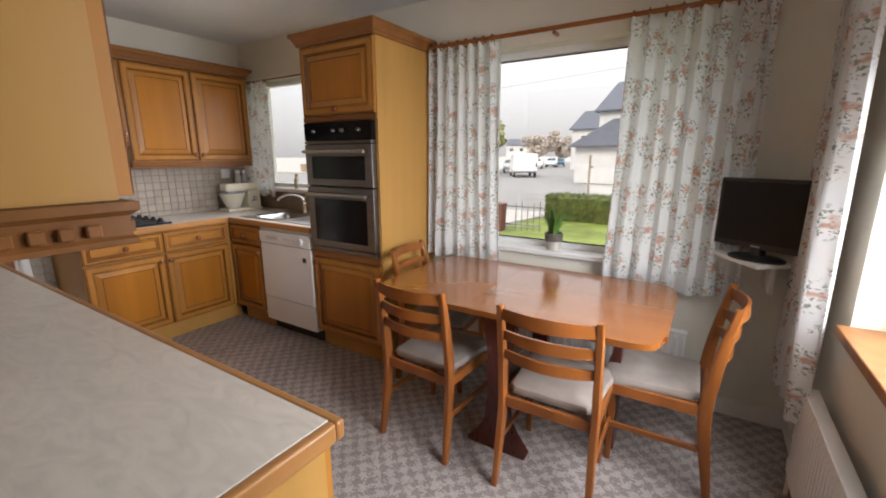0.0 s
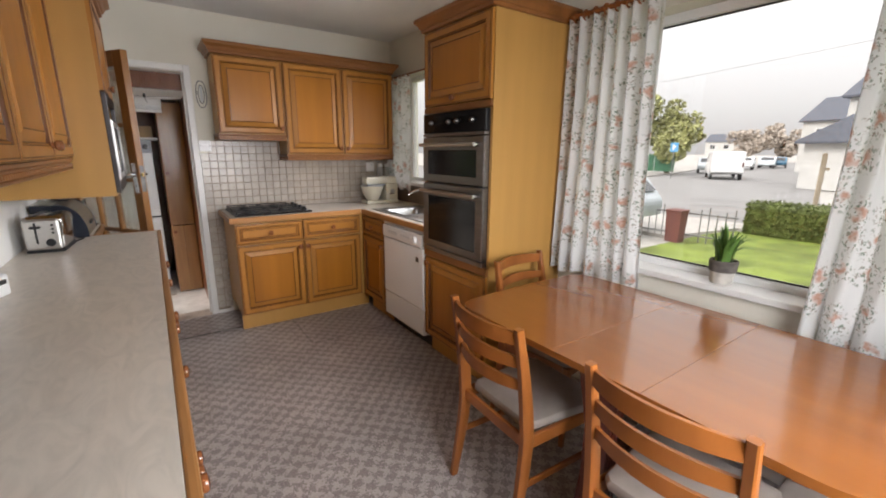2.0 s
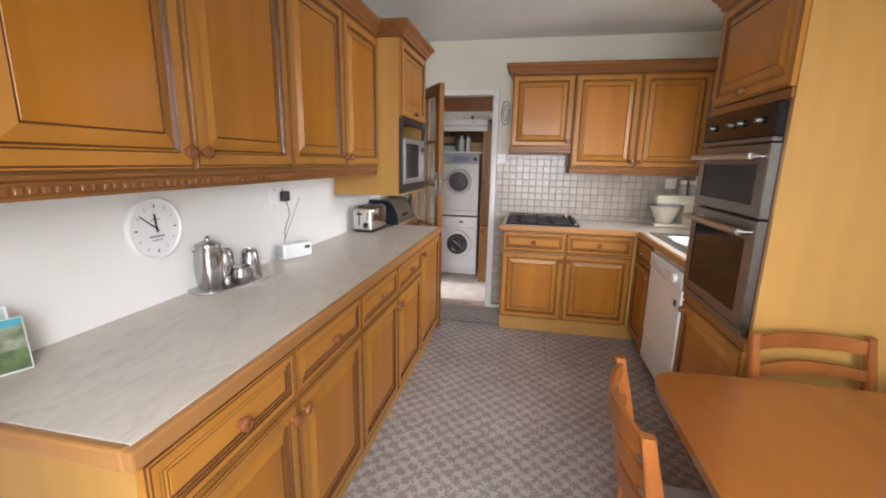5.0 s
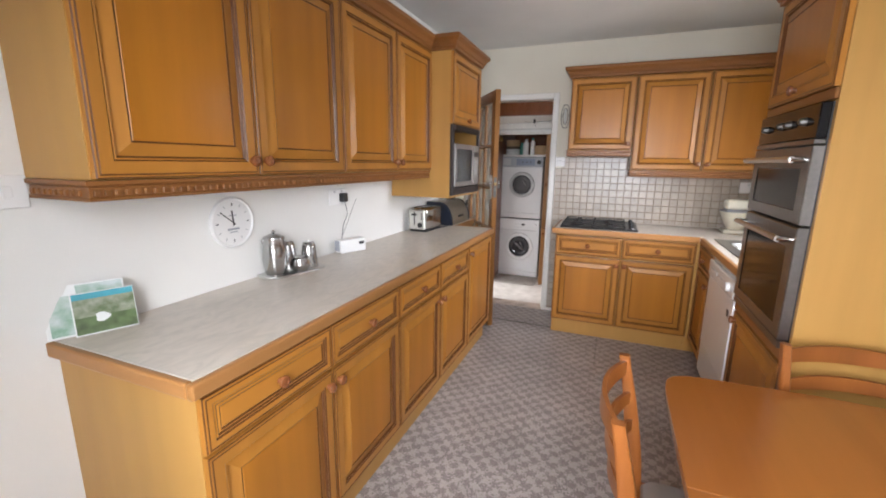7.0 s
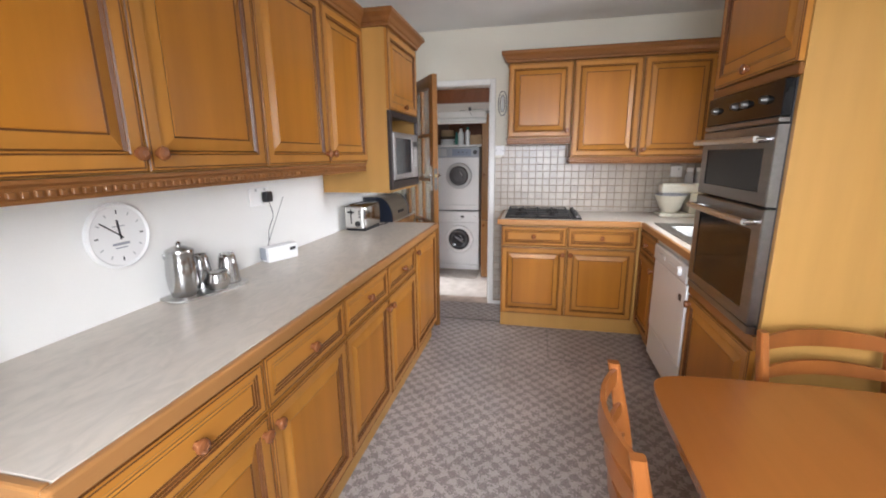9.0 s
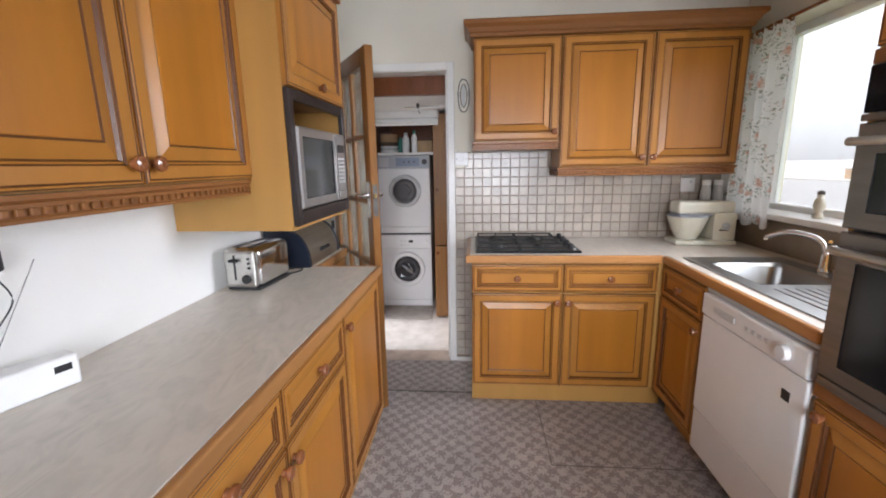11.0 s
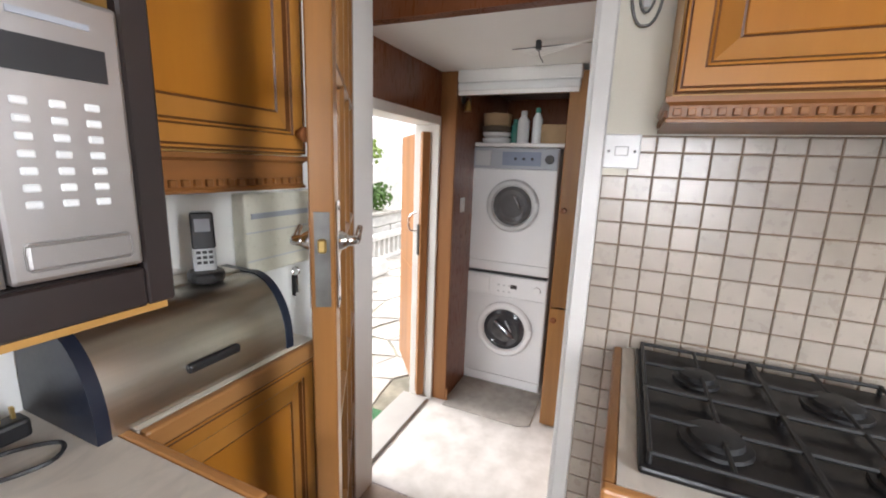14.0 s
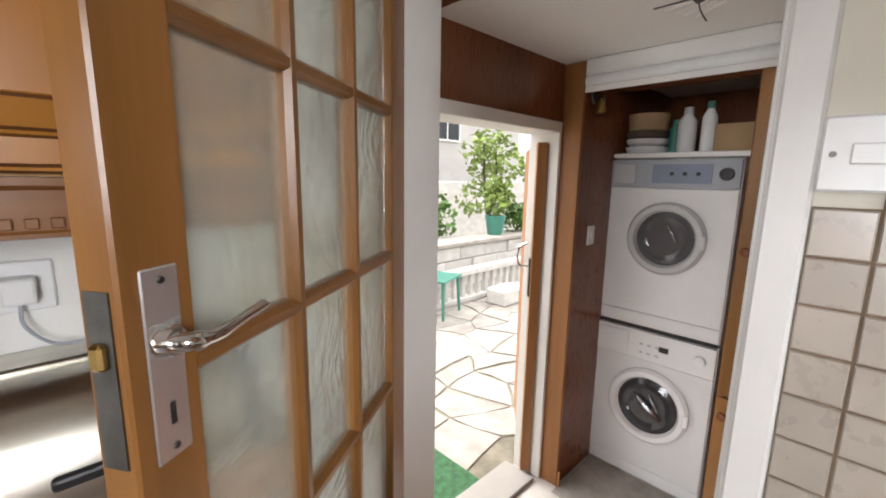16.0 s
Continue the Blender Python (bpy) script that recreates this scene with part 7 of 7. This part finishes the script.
car(pose(-18.5, 43.5, GZ - 0.02, 0, 0, -65), CARSILVER, "dark silver car parked behind the van")
car(pose(-21.2, 70, GZ - 0.02, 0, 0, 105), CARBLUE, "blue car parked along the street")
car(pose(-23.6, 74, GZ - 0.02, 0, 0, 105), CARBLUE, "dark blue car parked along the street")
car(pose(-21.2, 66, GZ - 0.02, 0, 0, 285), CARSILVER, "silver car parked along the street")
car(pose(-20.8, 58, GZ - 0.02, 0, 0, 285), VANWHITE, "white car parked along the street")
car(pose(-6.75, 8.75, GZ, 0, 0, 182), CARSILVER, "pale blue-silver car parked beyond the railing")


def house(m, w, d, h, rh, label, wall_mat, wins, seed=0):
    """A plain two-storey house; its front looks along -y, the ridge runs along x."""
    g = thing("house", label, "house", m)
    part("wall", box(0, 0, 0, w, d, h), wall_mat, g)
    b = bmesh.new()
    bm_rings(b, [[(-0.3, -0.3, h), (w + 0.3, -0.3, h), (w + 0.3, d + 0.3, h), (-0.3, d + 0.3, h)], [(-0.3, -0.3, h + 0.12), (w + 0.3, -0.3, h + 0.12), (w + 0.3, d + 0.3, h + 0.12), (-0.3, d + 0.3, h + 0.12)], [(-0.3, d / 2 - 0.05, h + rh), (w + 0.3, d / 2 - 0.05, h + rh), (w + 0.3, d / 2 + 0.05, h + rh), (-0.3, d / 2 + 0.05, h + rh)]])
    rf = part("roof", b, SLATE, g)
    part("chimney", box(w * 0.7, d / 2 - 0.4, h + rh - 0.6, w * 0.7 + 0.8, d / 2 + 0.4, h + rh + 0.8, 0.03), BRICK, rf)
    for b_ in (0, 1):
        gb = bmesh.new()
        x = 0.0 if b_ == 0 else w
        vs = [gb.verts.new(p) for p in ((x, 0, h), (x, d, h), (x, d / 2, h + rh - 0.05), (x - 0.05 + 0.1 * b_, 0, h), (x - 0.05 + 0.1 * b_, d, h), (x - 0.05 + 0.1 * b_, d / 2, h + rh - 0.05))]
        for fq in ((0, 1, 2), (5, 4, 3), (0, 3, 4, 1), (1, 4, 5, 2), (2, 5, 3, 0)):
            gb.faces.new([vs[i] for i in fq])
        part("gable", gb, wall_mat, g)
    for x, z, ww, hh, face in wins:
        if face == "f":
            q_ = part("window", box(x, -0.05, z, x + ww, 0.02, z + hh, 0.01), CARGLASS, g)
            part("frame", boxes((x - 0.07, -0.08, z - 0.07, x, 0, z + hh + 0.07), (x + ww, -0.08, z - 0.07, x + ww + 0.07, 0, z + hh + 0.07), (x, -0.08, z - 0.07, x + ww, 0, z), (x, -0.08, z + hh, x + ww, 0, z + hh + 0.07), (x + ww / 2 - 0.03, -0.08, z, x + ww / 2 + 0.03, 0, z + hh)), UPVC, q_)
        else:
            q_ = part("window", box(-0.05, x, z, 0.02, x + ww, z + hh, 0.01), CARGLASS, g)
            part("frame", boxes((-0.08, x - 0.07, z - 0.07, 0, x, z + hh + 0.07), (-0.08, x + ww, z - 0.07, 0, x + ww + 0.07, z + hh + 0.07), (-0.08, x, z - 0.07, 0, x + ww, z), (-0.08, x, z + hh, 0, x + ww, z + hh + 0.07)), UPVC, q_)
    return g


house(pose(-15.2, 55, GZ, 0, 0, -10), 9, 8, 4.9, 2.6, "white rendered house with a slate roof down the street", RENDER, [(1.2, 3.1, 1.2, 1.1, "f"), (4.5, 3.1, 1.2, 1.1, "f"), (1.2, 0.8, 1.4, 1.2, "f"), (5.0, 0.8, 1.4, 1.2, "f"), (3.0, 3.0, 1.0, 1.1, "s")])
house(pose(-7.3, 33.5, GZ, 0, 0, -10), 8, 8, 4.9, 2.6, "white house with a porch and slate roof", RENDER, [(1.2, 3.1, 1.2, 1.1, "f"), (4.5, 3.1, 1.2, 1.1, "f"), (1.5, 0.9, 1.4, 1.2, "f"), (2.4, 3.1, 1.1, 1.1, "s"), (4.6, 0.9, 1.2, 1.2, "s")])
ex = thing("garage", "low white garage with a sloping slate roof", "garage", pose(-7.6, 28.5, GZ, 0, 0, -10))
part("wall", box(0, 0, 0, 5, 4.6, 2.3), RENDER, ex)
part("roof", loft_rects([(-0.3, 5.2, -0.4, 4.7, 2.3), (-0.3, 5.2, -0.4, 4.7, 2.4), (2.2, 5.0, 0.3, 4.6, 4.0)]), SLATE, ex)
fe = thing("board_fence", "tall buff board fence beside the hedge", "fence")
for k in range(30):
    part("board", box(-4.75 + k * 0.055, 20.4 - k * 0.24, GZ, -4.73 + k * 0.055, 20.62 - k * 0.24, GZ + 1.75 + 0.02 * (k % 3), 0.008), FENCE, fe)
part("rail", box(-4.7, 20.4, GZ + 1.2, -4.6, 20.6, GZ + 1.3), FENCE, fe)
house(pose(-39, 47, GZ, 0, 0, 25), 10, 8, 5.4, 2.6, "grey semi-detached house across the road", BRICK, [(1.4, 3.3, 1.6, 1.3, "f"), (6.4, 3.3, 1.6, 1.3, "f"), (1.4, 0.8, 1.8, 1.4, "f"), (6.4, 0.8, 1.8, 1.4, "f")])
house(pose(-66, 150, GZ, 0, 0, 5), 8, 8, 5.4, 2.6, "distant pale house with a slate roof", RENDER, [(1.4, 3.3, 1.4, 1.2, "f"), (5.2, 3.3, 1.4, 1.2, "f")])


def tree(loc, h, r, crown_mat, n, leaf_, label, seed):
    rnd_ = random.Random(seed)
    t = thing("tree", label, "tree", pose(*loc))
    part("trunk", tube(curve_pts([(0, 0, 0), (0.1, 0.05, h * 0.25), (-0.05, 0.1, h * 0.5)]), [h * 0.03 * (1 - 0.04 * k) for k in range(13)], 8), BARK, t)
    cs = []
    for k in range(14):
        a = rnd_.uniform(0, 6.28)
        q_ = rnd_.uniform(0.0, 0.75) * r
        z_ = h * rnd_.uniform(0.32, 0.88)
        cs.append((q_ * math.cos(a), q_ * math.sin(a), z_, r * rnd_.uniform(0.28, 0.5) * (1.15 - 0.5 * z_ / h), 0.9))
    for k in range(7):
        c_ = cs[k]
        part("limb", tube(curve_pts([(0, 0, h * 0.3), (c_[0] * 0.4, c_[1] * 0.4, h * 0.42), (c_[0], c_[1], c_[2])]), [h * 0.014 * (1 - 0.06 * j) for j in range(13)], 6), BARK, t)
    foliage("crown", n, 1, leaf_, crown_mat, t, rnd_, clumps(cs))
    return t


tree((-19.5, 38.0, GZ), 6.6, 3.2, CROWN_HAZE, 5200, 0.34, "rounded olive-green tree beside the street", 31)
tree((-27, 40.0, GZ), 6.0, 3.0, CROWN_HAZE, 3500, 0.36, "green tree across the road", 32)
tree((-23.0, 30.5, GZ), 2.2, 1.3, HEDGE, 1600, 0.16, "dark rounded bush across the road", 34)
tree((-33, 110, GZ), 8, 5, CROWN_FAR_HAZE, 2600, 0.6, "bare brownish tree down the street", 33)
tree((-26, 118, GZ), 7, 5, CROWN_FAR_HAZE, 2600, 0.6, "bare brownish tree down the street", 35)
tree((-42, 115, GZ), 7, 5, CROWN_FAR_HAZE, 2600, 0.6, "bare brownish tree down the street", 36)
tree((-17, 120, GZ), 8, 6, CROWN_FAR_HAZE, 2600, 0.6, "bare brownish tree down the street", 37)
ho = thing("green_hoarding", "long green hoarding across the road", "fence", pose(-32, 33.8, GZ, 0, 0, 8))
for k in range(9):
    part("panel", box(k * 1.6, 0, 0.3, k * 1.6 + 1.56, 0.06, 1.7, 0.01), DARKGREEN, ho)
sw_ = thing("garden_wall", "low pale stone garden wall across the road", "wall", pose(-38, 31.0, GZ, 0, 0, 6))
part("wall", box(0, 0, 0, 19, 0.3, 0.85, 0.03), BRICK, sw_)
part("coping", box(-0.1, -0.05, 0.85, 19.1, 0.35, 0.95, 0.02), PAVING, sw_)
sg = thing("street_sign", "square blue street sign on a grey post", "sign", pose(-15.6, 31.2, GZ, 0, 0, 28) @ Matrix.Diagonal((0.7, 0.7, 0.85, 1)))
part("post", tube([(0, 0, 0), (0, 0, 2.6)], 0.045, 8), IRON, sg)
part("plate", box(-0.36, -0.08, 2.2, 0.36, -0.04, 2.95, 0.02), SIGNBLUE, sg)
part("symbol", boxes((-0.15, -0.09, 2.35, 0.0, -0.08, 2.8), (0.0, -0.09, 2.55, 0.16, -0.08, 2.68)), PAPERW, sg, "white symbol")
single("overhead_wire", tube([(-45, 40, 8.5), (-18, 34, 6.8), (12, 30, 8.0)], 0.014, 5), IRON, "thin overhead cable over the street", "cable")
# ---- wall tiles ----
PY, PT, GAP = 0.0604, 0.0605, 0.0035
tl = thing("tiled_splashback", "small cream glazed wall tiles with brown joints round the hob", "tiles", kind="structure")
part("grout_bed", boxes((XW + 0.0005, 0.851, 0.031, XW + 0.005, 0.945, 1.376), (XW + 0.0005, 0.945, 0.9115, XW + 0.005, YN - 0.018, 1.376), (XW + 0.0005, 0.911, 1.376, XW + 0.005, 1.470, 1.478)), GROUT, tl)


def tile_shape(h):
    tbm = bmesh.new()
    bm_box(tbm, 0, 0, 0, 0.005, PY - GAP, h - GAP)
    bmesh.ops.bevel(tbm, geom=[e for e in tbm.edges if min(e.verts[0].co.x, e.verts[1].co.x) > 0.004], offset=0.0016, segments=1, affect="EDGES")
    return finish("tile", tbm, TILE)


whole, cut, low = tile_shape(PT), tile_shape(0.04), tile_shape(0.039)
rnd = random.Random(5)
for j in range(-22, 2):
    for i in range(29):
        y, z = 0.8525 + i * PY, 1.376 + j * PT + 0.001
        beside = z > 0.03 and i < 2 and j < 0 and not (z < 0.90 and y > 0.95)
        behind = z > 0.905 and j < 0 and i >= 2 and y + PY < YN - 0.016
        above = j >= 0 and 0.90 < y < 1.42
        foot = j == -8 and i >= 2 and y + PY < YN - 0.016
        if not (beside or behind or above or foot):
            continue
        if foot:
            z = 0.9125
        t = new("tile", cut if j == 1 else low if foot else whole)
        t.parent = tl
        t.location = (XW + 0.0045 + rnd.uniform(0, 0.0006), y, z)
        t.rotation_euler = (0, rnd.uniform(-0.008, 0.008), rnd.uniform(-0.008, 0.008))
